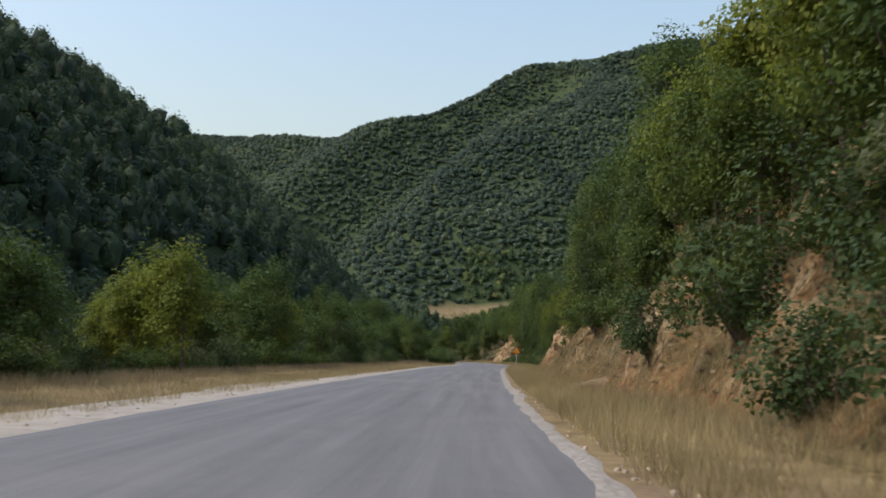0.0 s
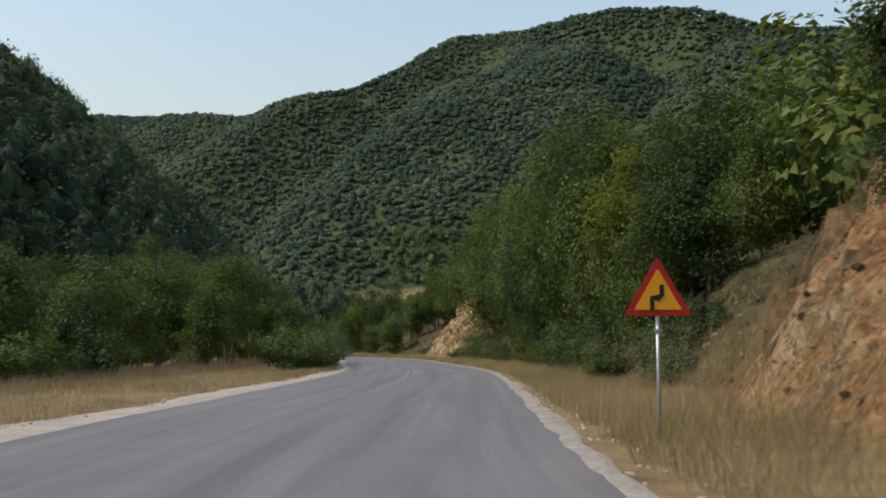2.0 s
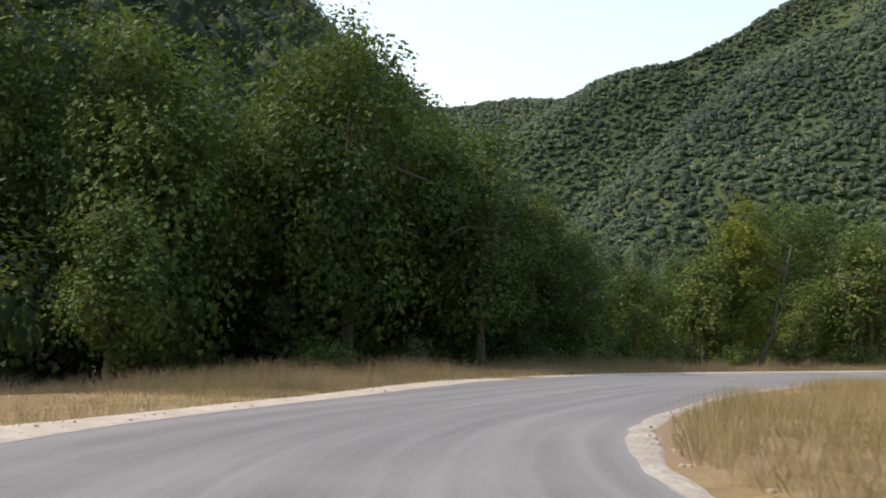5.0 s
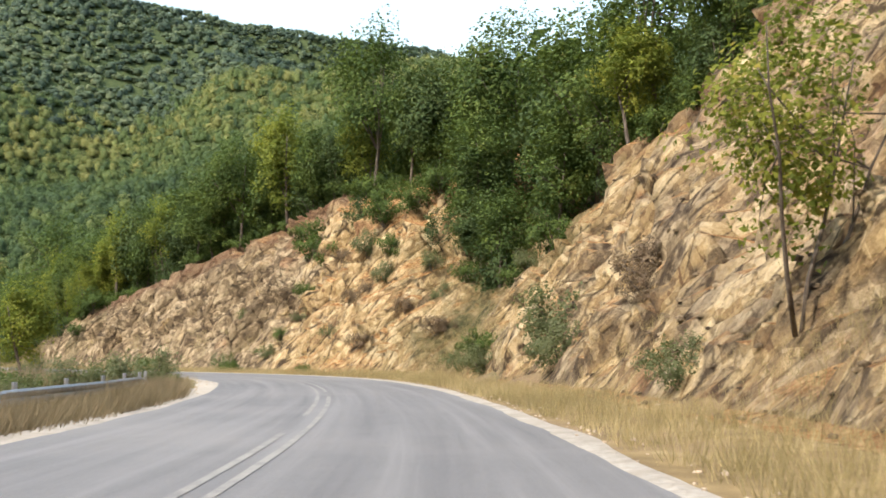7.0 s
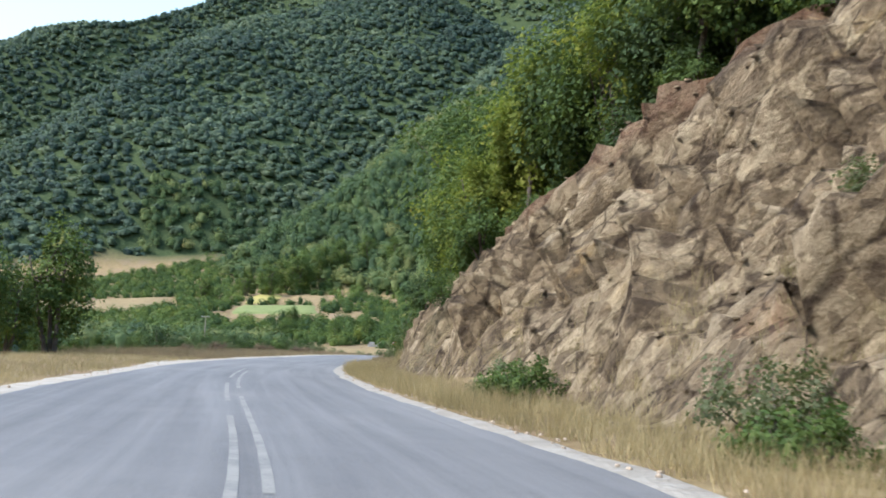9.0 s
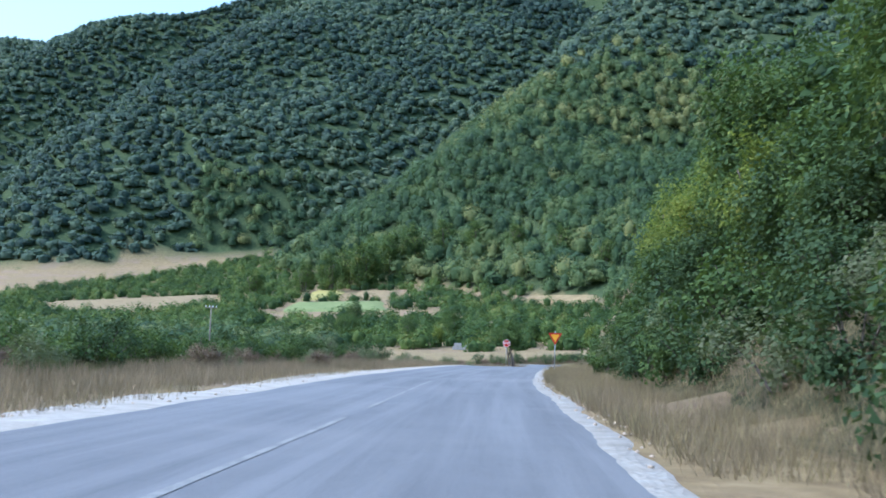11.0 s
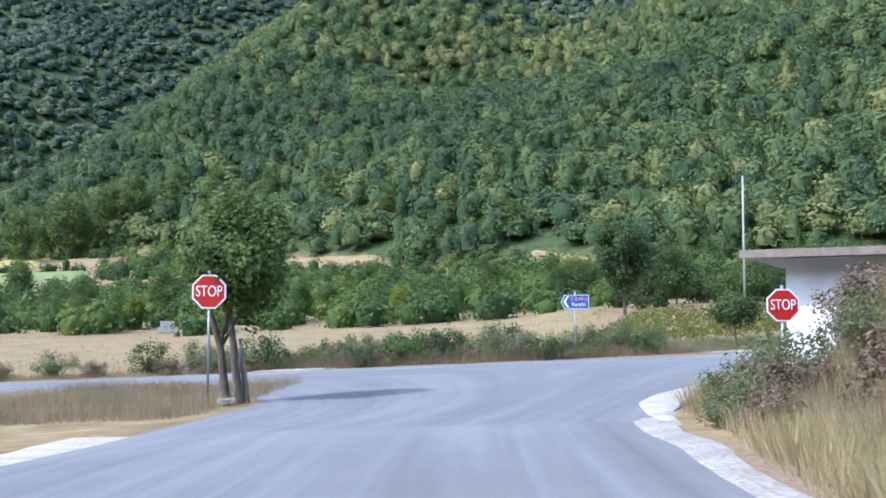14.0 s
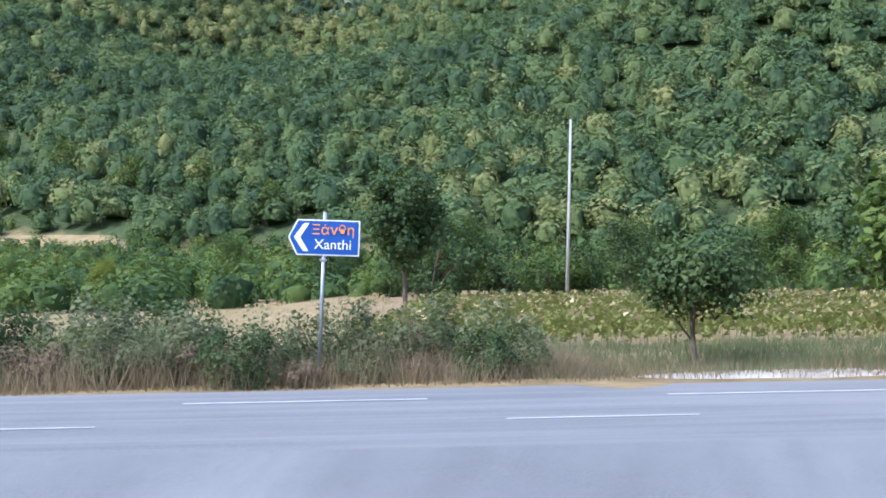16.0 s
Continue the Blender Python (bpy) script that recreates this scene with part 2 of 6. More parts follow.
    # bare dark red soil under the turf along the upper rim
    col = k.mix(k.math("MULTIPLY", k.attr("rim"), k.ramp(n2, [(0.3, (0.35, 0.35, 0.35)), (0.6, (1, 1, 1))])), col, k.ramp(n3, [(0.35, (0.1, 0.055, 0.034)), (0.65, (0.25, 0.145, 0.085))]))
    sep = k.node("ShaderNodeSeparateXYZ")
    k.link(k.geo.outputs["True Normal"], sep.inputs[0])
    # loose orange earth and small rubble lie where the face is less steep or soft
    soft = k.math("ADD", k.math("MULTIPLY", k.math("SUBTRACT", sep.outputs[2], 0.72), 2.2), k.math("MULTIPLY", k.math("SUBTRACT", k.noise(0.6, 5, 0.7), 0.5), 2.6))
    flat = k.math("ADD", soft, k.math("MULTIPLY", k.math("SUBTRACT", earthy, 0.45), 2.3), True)
    rubble = k.t.nodes.new("ShaderNodeTexVoronoi")
    rubble.inputs["Scale"].default_value = 7.0
    k.link(k.geo.outputs["Position"], rubble.inputs["Vector"])
    earth = k.ramp(k.math("ADD", k.math("MULTIPLY", k.noise(3.2, 6, 0.75), 0.7), k.math("MULTIPLY", rubble.outputs["Distance"], 0.35)), [(0.34, (0.2, 0.09, 0.034)), (0.52, (0.4, 0.205, 0.08)), (0.72, (0.64, 0.44, 0.21))])
    col = k.mix(flat, col, earth)
    # overgrown stretches: leaf litter, dry grass and low green
    litter = k.ramp(k.noise(2.2, 6, 0.75), [(0.34, (0.035, 0.038, 0.016)), (0.5, (0.1, 0.095, 0.042)), (0.66, (0.22, 0.175, 0.09))])
    cover = k.math("ADD", k.math("MULTIPLY", k.math("SUBTRACT", k.attr("plants"), 0.42), 2.6), k.math("MULTIPLY", k.math("SUBTRACT", k.noise(0.45, 5, 0.7), 0.5), 3.0), True)
    col = k.mix(cover, col, litter)
    # each block stands a little proud or back, with a leaning face and open joints
    steps = k.math("ADD", k.math("MULTIPLY", big[1], 1.2), k.math("ADD", k.math("MULTIPLY", mid[1], 1.0), k.math("MULTIPLY", small[1], 0.4)))
    lean = k.math("ADD", k.math("MULTIPLY", pits, 1.6), k.math("MULTIPLY", k.math("MINIMUM", big_edge, 0.15), 3.0))
    hard = k.math("SUBTRACT", 1.0, k.math("MULTIPLY", flat, 0.75))
    relief = k.math("ADD", k.math("MULTIPLY", k.math("ADD", steps, lean), hard), k.math("ADD", k.math("MULTIPLY", n3, 0.6), k.math("MULTIPLY", n2, 0.8)))
    relief = k.math("ADD", relief, k.math("MULTIPLY", k.math("MULTIPLY", rubble.outputs["Distance"], -0.7), flat))
    return k.color(col).bump(relief, 1.0, 0.19).m


def plain(name, c, rough=0.6, metal=0.0, wear=0.25, scale=9.0):
    k = Mat(name, rough=rough, metal=metal)
    n = k.noise(scale, 6, 0.7)
    return k.color(k.mix(k.ramp(n, [(0.35, (0, 0, 0)), (0.75, (1, 1, 1))]), c, tuple(v * (1 - wear) for v in c))).bump(n, 0.15, 0.01).m


M_BARK, M_GROUND = mat_bark(), mat_ground()
M_ASPHALT, M_GRAVEL, M_ROCK = mat_asphalt(), mat_gravel(), mat_rock()
M_STEEL = plain("galvanised_steel", (0.42, 0.43, 0.44), 0.45, 0.7, 0.35, 14)
M_SIGN_RED = plain("sign_red", (0.42, 0.02, 0.012), 0.45)
M_SIGN_YELLOW = plain("sign_yellow", (0.75, 0.36, 0.015), 0.45, wear=0.15)
M_SIGN_WHITE = plain("sign_white", (0.75, 0.75, 0.74), 0.45, wear=0.12)
M_SIGN_BLUE = plain("sign_blue", (0.02, 0.075, 0.3), 0.4, wear=0.2)
M_SIGN_ORANGE = plain("sign_orange_yellow", (0.8, 0.3, 0.08), 0.5, wear=0.3, scale=30)
M_BLACK = plain("sign_black", (0.015, 0.015, 0.015), 0.5)
M_BACK = plain("sign_back_grey", (0.035, 0.04, 0.05), 0.6)
M_PAINT = mat_paint()
M_LANE = plain("worn_white_lane_paint", (0.46, 0.45, 0.43), 0.85, wear=0.45, scale=6)
M_WALL = plain("white_render", (0.78, 0.78, 0.78), 0.9, wear=0.2, scale=3)
M_CONCRETE = plain("weathered_concrete", (0.36, 0.34, 0.31), 0.9, wear=0.35, scale=4)
M_POLE_WOOD = plain("weathered_pole", (0.24, 0.2, 0.16), 0.9, wear=0.4)
M_POLE_PALE = plain("pale_concrete_pole", (0.36, 0.35, 0.32), 0.85, wear=0.2)
M_STONE = plain("loose_stone", (0.45, 0.36, 0.26), 0.9, wear=0.4, scale=6)


def field_material(name, a, b, rows=0.0):
    k = Mat(name, rough=0.95, spec=0.1)
    n = k.noise(0.5, 6, 0.7)
    return k.color(k.mix(k.ramp(n, [(0.35, (0, 0, 0)), (0.7, (1, 1, 1))]), a, b)).bump(k.noise(3, 5), 0.5, 0.1).m


M_FIELD_TAN = field_material("stubble", (0.19, 0.14, 0.07), (0.28, 0.212, 0.11))
M_FIELD_YELLOW = field_material("yellow_crop", (0.26, 0.225, 0.07), (0.35, 0.3, 0.1))
M_FIELD_GREEN = field_material("green_crop", (0.14, 0.17, 0.06), (0.21, 0.225, 0.085))


# ---- mesh helpers ----
def mesh_np(name, V, F, mat, smooth=False, face_attr=None, point_attr=None):
    """One mesh from arrays: V (n, 3) and F (m, 3 or 4)."""
    me = bpy.data.meshes.new(name)
    V, F = np.asarray(V, np.float32), np.asarray(F, np.int32)
    k = F.shape[1]
    me.vertices.add(len(V))
    me.vertices.foreach_set("co", V.ravel())
    me.loops.add(F.size)
    me.loops.foreach_set("vertex_index", F.ravel())
    me.polygons.add(len(F))
    me.polygons.foreach_set("loop_start", np.arange(0, F.size, k, dtype=np.int32))
    me.update(calc_edges=True)
    if smooth:
        me.polygons.foreach_set("use_smooth", np.ones(len(F), bool))
    for dom, d in (("FACE", face_attr), ("POINT", point_attr)):
        for key, val in (d or {}).items():
            a = me.attributes.new(key, "FLOAT", dom)
            a.data.foreach_set("value", np.asarray(val, np.float32))
    me.materials.append(mat)
    return me


def part(name, me, parent, label=""):
    ob = new(name, me)
    ob.parent = parent
    if label:
        ob["label"] = label
    return ob


def bm_mesh(name, bm, mat, bevel=0.0):
    if bevel:
        bmesh.ops.bevel(bm, geom=bm.edges[:], offset=bevel, segments=1, affect="EDGES")
    me = bpy.data.meshes.new(name)
    bm.to_mesh(me)
    bm.free()
    me.materials.append(mat)
    return me


def box_mesh(name, sx, sy, sz, mat, bevel=0.0, at=(0, 0, 0)):
    bm = bmesh.new()
    bmesh.ops.create_cube(bm, size=1.0, matrix=Matrix.Translation(at) @ Matrix.Diagonal((sx, sy, sz, 1)))
    return bm_mesh(name, bm, mat, bevel)


def tube_mesh(name, pts, radii, mat, sides=8):
    """A tapered tube along a chain of points, capped."""
    V, F = [], []
    add_tube(V, F, pts, radii, sides)
    me = bpy.data.meshes.new(name)
    me.from_pydata(V, [], F)
    me.polygons.foreach_set("use_smooth", [True] * len(F))
    me.materials.append(mat)
    return me


def add_tube(V, F, pts, radii, sides=6):
    pts = [Vector(p) for p in pts]
    base = len(V)
    for i, p in enumerate(pts):
        d = (pts[min(i + 1, len(pts) - 1)] - pts[max(i - 1, 0)]).normalized()
        a = d.orthogonal().normalized()
        b = d.cross(a)
        for j in range(sides):
            w = 2 * math.pi * j / sides
            V.append(tuple(p + (a * math.cos(w) + b * math.sin(w)) * radii[i]))
    for i in range(len(pts) - 1):
        for j in range(sides):
            k = base + i * sides
            F.append((k + j, k + (j + 1) % sides, k + sides + (j + 1) % sides, k + sides + j))
    F.append(tuple(base + j for j in range(sides))[::-1])
    F.append(tuple(base + (len(pts) - 1) * sides + j for j in range(sides)))


def hash01(*a):
    s = sum(v * k for v, k in zip(a, (127.1, 311.7, 74.7, 53.3)))
    h = np.sin(s) * 43758.5453
    return h - np.floor(h)


def vnoise(x, y, seed=0.0):
    ix, iy = np.floor(x), np.floor(y)
    fx, fy = x - ix, y - iy
    fx, fy = fx * fx * (3 - 2 * fx), fy * fy * (3 - 2 * fy)
    a, b = hash01(ix, iy, seed), hash01(ix + 1, iy, seed)
    c, d = hash01(ix, iy + 1, seed), hash01(ix + 1, iy + 1, seed)
    return (a * (1 - fx) + b * fx) * (1 - fy) + (c * (1 - fx) + d * fx) * fy


def fbm(x, y, seed=0.0, octaves=4):
    s, w = 0, 0.5
    for i in range(octaves):
        s = s + w * (vnoise(x * 2 ** i, y * 2 ** i, seed + i * 7.3) - 0.5)
        w *= 0.5
    return s


def sstep(a, b, x):
    t = np.clip((x - a) / (b - a), 0, 1)
    return t * t * (3 - 2 * t)


# ---- the lie of the land ----
# the side road's middle line as x over y
ROAD = ((-60, 2.4), (-20, 3.8), (0, 4.4), (19, 4.9), (46, 6), (70, 7.2), (91, 8.7), (106, 10), (119, 10.35), (131, 10.0), (142, 9.75), (150, 9.1), (158, 7.7), (166, 5.55), (174, 3.25), (180, 2.1), 
        (187, 2.6), (193, 3.6), (199, 5.6), (204.5, 9.0), (210, 13.7), (215, 18.2), (222.7, 24.4), (232.6, 31.2), (243, 36.4),
        (252, 38.3), (260, 38.8), (270, 39.2), (282, 40.2), (295, 42.2), (309, 45.2), (323, 48.3), (332.5, 50.4), (342.7, 53.0), (355, 56.3), (365, 59.4), (374, 63.0), (383, 67.0), (395, 72.4))
_ry, _rx = np.array(ROAD, float).T


def spline_slopes(t, v):
    n = len(t)
    h = np.diff(t)
    A, r = np.eye(n), np.zeros(n)
    for i in range(1, n - 1):
        A[i, i - 1:i + 2] = h[i - 1], 2 * (h[i - 1] + h[i]), h[i]
        r[i] = 6 * ((v[i + 1] - v[i]) / h[i] - (v[i] - v[i - 1]) / h[i - 1])
    return np.linalg.solve(A, r)


_m2 = spline_slopes(_ry, _rx)


def road_x(y):
    y = np.clip(np.asarray(y, float), _ry[0], _ry[-1])
    i = np.clip(np.searchsorted(_ry, y) - 1, 0, len(_ry) - 2)
    h = _ry[i + 1] - _ry[i]
    a, b = (_ry[i + 1] - y) / h, (y - _ry[i]) / h
    return a * _rx[i] + b * _rx[i + 1] + ((a ** 3 - a) * _m2[i] + (b ** 3 - b) * _m2[i + 1]) * h * h / 6


def road_cos(y):
    g = (road_x(np.asarray(y) + 1.5) - road_x(np.asarray(y) - 1.5)) / 3
    return 1 / np.sqrt(1 + g * g)


def table(y, rows, col):
    r = np.array(rows, float).T
    return np.interp(y, r[0], r[col])


# the cut on the uphill side: y, toe beyond the road's edge, height of the cut, its steepness, roughness of the rock, where the trees begin
CUT = ((-60, 2.4, 4.5, 1.3, 0.3, 1.6), (8, 2.4, 4.5, 1.3, 0.3, 1.6), (16, 2.4, 5.0, 1.4, 0.5, 2.4), (34, 2.4, 5.0, 1.4, 0.5, 2.2), (46, 2.3, 5.0, 1.4, 0.5, 2.2), (62, 2.6, 4.5, 1.1, 0.3, 2.8), (68, 2.5, 5.4, 1.2, 0.62, 3.6), (88, 2.5, 5.6, 1.25, 0.66, 3.9),
       (97, 3.0, 3.0, 0.9, 0.2, 2.5), (110, 2.8, 2.0, 0.9, 0.1, 0.8), (144, 2.7, 2.0, 0.9, 0.1, 1.2), (148, 2.2, 3.6, 1.3, 0.7, 2.6), (156, 2.2, 3.6, 1.3, 0.7, 2.6), (161, 4.6, 1.2, 0.5, 0.1, 4.5), (186, 4.0, 1.0, 0.5, 0.1, 4.5),
       (203, 2.6, 3.0, 0.9, 0.2, 4.0), (212, 2.6, 9.0, 1.25, 0.8, 7.0), (232, 2.8, 9.5, 1.35, 0.9, 7.5), (240, 3.2, 7.0, 1.2, 0.6, 5.5), (245, 4.5, 4.0, 1.0, 0.3, 2.0), (250, 2.9, 8.0, 1.5, 0.7, 6.0),
       (258, 2.6, 8.2, 1.7, 0.9, 5.8), (266, 2.4, 6.0, 1.7, 0.9, 4.4), (276, 2.2, 4.2, 1.6, 0.8, 3.2), (288, 1.8, 2.6, 1.3, 0.5, 2.0), (300, 2.4, 3.0, 1.0, 0.2, 2.0), (345, 2.6, 3.5, 0.95, 0.2, 2.2),
       (352, 2.9, 2.6, 0.9, 0.12, 2.2), (359, 2.9, 3.0, 1.0, 0.2, 3.0), (364.5, 2.4, 5.5, 1.5, 0.6, 4.4), (374, 1.8, 6.0, 1.5, 0.6, 5.0), (400, 3.2, 5.0, 1.2, 0.6, 6.0))
HALF = 2.5


def left_half(y):
    """The road widens on the outside of the sharp bend."""
    return HALF + 1.6 * np.exp(-((np.asarray(y) - 199) / 9.0) ** 2) + 0.5 * np.exp(-((np.asarray(y) - 262) / 9.0) ** 2)


def right_half(y):
    """It widens on the inside of that bend too."""
    return HALF + 0.95 * np.exp(-((np.asarray(y) - 204) / 8.0) ** 2)


def road_d(x, y):
    return (x - road_x(y)) * road_cos(y)


def junction(x, y):
    """Along and across the main road: e runs downhill to uphill, n away from the side road."""
    return (x - 73) * 0.875 - (y - 391.3) * 0.484, (x - 73) * 0.484 + (y - 391.3) * 0.875


def base_z(x, y):
    d = road_d(x, y)
    e, n = junction(x, y)
    zj = 0.13 + 0.045 * np.clip(e, -30, 24) + 0.02 * np.clip(n, -10, 8)
    nn = np.clip(n - 1.8, 0, 330)
    up = np.clip(nn - 20, 0, 165)
    north = zj + 0.012 * nn + 0.00031 * nn * nn + 0.012 * up + 0.00006 * up * up + 0.85 * sstep(0, 34, nn) * sstep(95, 48, nn) * sstep(-8, 5, e)
    south = -1.6 * sstep(7, 24, -d)
    w = sstep(366, 381, y)
    return south * (1 - w) + north * w


def bank_z(u, y):
    """Height over the road at u metres beyond the toe of the cut."""
    hc, k = table(y, CUT, 2), table(y, CUT, 3)
    up = np.clip(u, 0, None)
    run = hc / k
    over = np.clip(up - run, 0, None)
    top = 26 * (1 - np.exp(-0.42 * over / 26))
    return np.minimum(up * k, hc) + top


def hill_fade(x, y):
    return sstep(-13.4, -17.0, junction(x, y)[1])


RIDGE = ((-150, 40, 112), (-85, 175, 62), (-62, 260, 53), (-50, 320, 44), (-34, 395, 18), (-15, 450, 0))


def left_hill(x, y):
    best = np.full(np.shape(x), -99.0)
    for (x0, y0, z0), (x1, y1, z1) in zip(RIDGE, RIDGE[1:]):
        dx, dy = x1 - x0, y1 - y0
        t = np.clip(((x - x0) * dx + (y - y0) * dy) / (dx * dx + dy * dy), 0, 1)
        dist = np.hypot(x - x0 - t * dx, y - y0 - t * dy)
        best = np.maximum(best, z0 + t * (z1 - z0) - 1.0 * dist * (0.75 + 0.25 * dist / (dist + 20)))
    spur = 12.0 - 0.62 * np.clip(np.hypot(x + 6, (y - 372) * 0.7) - 6, 0, None)
    return np.maximum(best, spur) + 5 * fbm(x / 30, y / 30, 3)


# crests of the spurs and lines of the gullies on the mountain: x, y
CREST_HIGH = ((130, 1380), (4, 1272), (-57, 1210), (-111, 1150), (-159, 1087), (-190, 1000), (-200, 920))
CREST_MID = ((60, 1010), (0, 905), (-42, 850), (-75, 790), (-95, 730))
CREST_NEAR = ((375, 980), (311, 880), (218, 809), (178, 757), (151, 726), (130, 707), (105, 697), (82, 688))
GULLY_HIGH = ((20, 1400), (-90, 1300), (-150, 1235), (-205, 1170), (-250, 1080))
GULLY_MID = ((110, 1210), (-20, 1090), (-80, 1010), (-120, 920), (-150, 800))
GULLY_NEAR = ((330, 1060), (235, 930), (165, 865), (122, 812), (92, 776), (66, 748), (40, 735))
GULLY_LOW = ((420, 880), (330, 770), (262, 706), (215, 655))


def line_dist(x, y, line):
    """Distance in plan from a chain of points."""
    best = np.full(np.shape(x), 1e9)
    for (x0, y0), (x1, y1) in zip(line, line[1:]):
        dx, dy = x1 - x0, y1 - y0
        t = np.clip(((x - x0) * dx + (y - y0) * dy) / (dx * dx + dy * dy), 0, 1)
        best = np.minimum(best, np.hypot(x - x0 - t * dx, y - y0 - t * dy))
    return best


def mountain(x, y):
    east = 16 + 0.52 * (x - 153) + 0.357 * (y - 513)
    west = 111 + 0.35 * (x + 20) + 0.5 * (y - 909)
    m = np.maximum(east, west)
    along = x * 0.8 - y * 0.6
    lift = sstep(10, 70, m)
    spur = np.abs(vnoise(along / 95 + 0.25 * vnoise(x / 70, y / 70, 9), m / 260, 5) - 0.5) * 2
    m = m + lift * (16 * (spur - 0.45) + 16 * fbm(x / 60, y / 60, 1))
    for line, high, wide in ((CREST_HIGH, 10, 45), (CREST_MID, 26, 60), (CREST_NEAR, 16, 45), (GULLY_HIGH, -20, 45), (GULLY_MID, -48, 60), (GULLY_NEAR, -40, 42), (GULLY_LOW, -26, 45)):
        m = m + high * sstep(-20, 60, m) * np.exp(-(line_dist(x, y, line) / wide) ** 2)
    far = np.interp(x, (-600, -333, -140, -60, -11, 60, 95, 155, 215, 260, 330, 400, 496, 547, 588, 628, 668, 760, 1200), (306, 284, 246, 256, 264, 312, 338, 347, 350, 356, 340, 305, 281, 274, 267, 257, 238, 215, 185))
    near = np.interp(x, (120, 190, 270, 298, 311, 323, 345, 361, 384, 406, 450, 532, 700), (341, 288, 214, 212, 206, 196, 180, 170, 158, 148, 134, 113, 95))
    fall = np.interp(y, (380, 500, 560, 606, 659, 695, 731, 754, 772, 810), (190, 150, 122, 108, 120, 136, 154, 168, 184, 260))
    near = np.where(x > 230, np.minimum(near, fall + 1.5 * np.clip(290 - x, 0, 60)), near)
    w = np.where(x < 120, 1.0, sstep(1250, 1440, y + 0.8 * x))
    cap = near * (1 - w) + far * w - 30 * np.sin(np.pi * w) * sstep(120, 230, x) + 12 * fbm(x / 45, y / 45, 2)
    k = 14.0
    h = np.clip(0.5 + 0.5 * (cap - m) / k, 0, 1)
    return cap * (1 - h) + m * h - k * h * (1 - h)


def ground_z(x, y, bare=False):
    x, y = np.asarray(x, float), np.asarray(y, float)
    d = road_d(x, y)
    z = base_z(x, y)
    u = d - HALF - table(y, CUT, 1)
    right = bank_z(u, y) * hill_fade(x, y)
    z = np.where(u > 0, z + right, z)
    for other, k in ((left_hill(x, y), 3.0), (mountain(x, y), 5.0)):
        h = np.clip(0.5 + 0.5 * (other - z) / k, 0, 1)
        blend = z * (1 - h) + other * h + k * h * (1 - h)
        z = np.where(other > z - k, blend, z)
    return z + 0.12 * fbm(x / 3, y / 3, 8) * sstep(3.2, 6, np.abs(d))


def axis(lo, hi, a, b, fine, grow):
    """Coordinates that are fine between a and b and widen outwards."""
    mid = list(np.arange(a, b, fine))
    out, step, v = [], fine, b
    while v < hi:
        out.append(v)
        step *= grow
        v += step
    out.append(hi)
    back, step, v = [], fine * grow, a - fine
    while v > lo:
        back.append(v)
        step *= grow
        v -= step
    back.append(lo)
    return np.array(back[::-1] + mid + out)


def grid_faces(nx, ny):
    i, j = np.meshgrid(np.arange(nx - 1), np.arange(ny - 1), indexing="ij")
    a = (i * ny + j).ravel()
    return np.stack([a, a + ny, a + ny + 1, a + 1], 1)


gx = axis(-2600, 2600, -22, 112, 1.3, 1.07)
gy = axis(-900, 3200, -20, 440, 1.4, 1.05)
GX, GY = np.meshgrid(gx, gy, indexing="ij")
GZ = ground_z(GX, GY)
D = road_d(GX, GY)
E_, N_ = junction(GX, GY)
# the sheet lies a little lower under the road and behind the cut, which have surfaces of their own
GZ = GZ - 0.05 * ((D > -left_half(GY) + 0.9) & (D < right_half(GY) - 0.9) & (GY < 384)) - 0.05 * ((N_ > -12) & (N_ < 1.0) & (E_ > -3) & (E_ < 1.6)) - 0.05 * ((N_ > -5.0) & (N_ < 0.3) & (np.abs(E_) < 9)) - 0.05 * ((N_ > -2.2) & (N_ < 0.3) & (np.abs(E_) >= 9))
under = (D - HALF - table(GY, CUT, 1) > 0.3) & (D < 30) & (GY > -20) & (GY < 376)
GZ = GZ - (0.9 + 2.0 * sstep(0.6, 2.5, D - HALF - table(GY, CUT, 1))) * under * hill_fade(GX, GY)
heights = (left_hill(GX, GY) + 3.5, mountain(GX, GY) - base_z(GX, GY) - 0.5, table(GY, CUT, 5) * 0 + (D - HALF - table(GY, CUT, 1) - table(GY, CUT, 5)) * (N_ < -20))
wooded = np.maximum.reduce([np.clip(h, 0, 1) for h in heights])
ground = new("ground", mesh_np("ground", np.stack([GX, GY, GZ], -1).reshape(-1, 3), grid_faces(len(gx), len(gy)), M_GROUND, True, point_attr={"wooded": wooded.ravel()}))
tagged(ground, "dry late-summer valley ground rising into wooded hills", "ground", kind="structure")


def land(x, y):
    return float(ground_z(np.array([x]), np.array([y]))[0])


# ---- the roads ----
def road_z(x, y):
    return base_z(x, y)


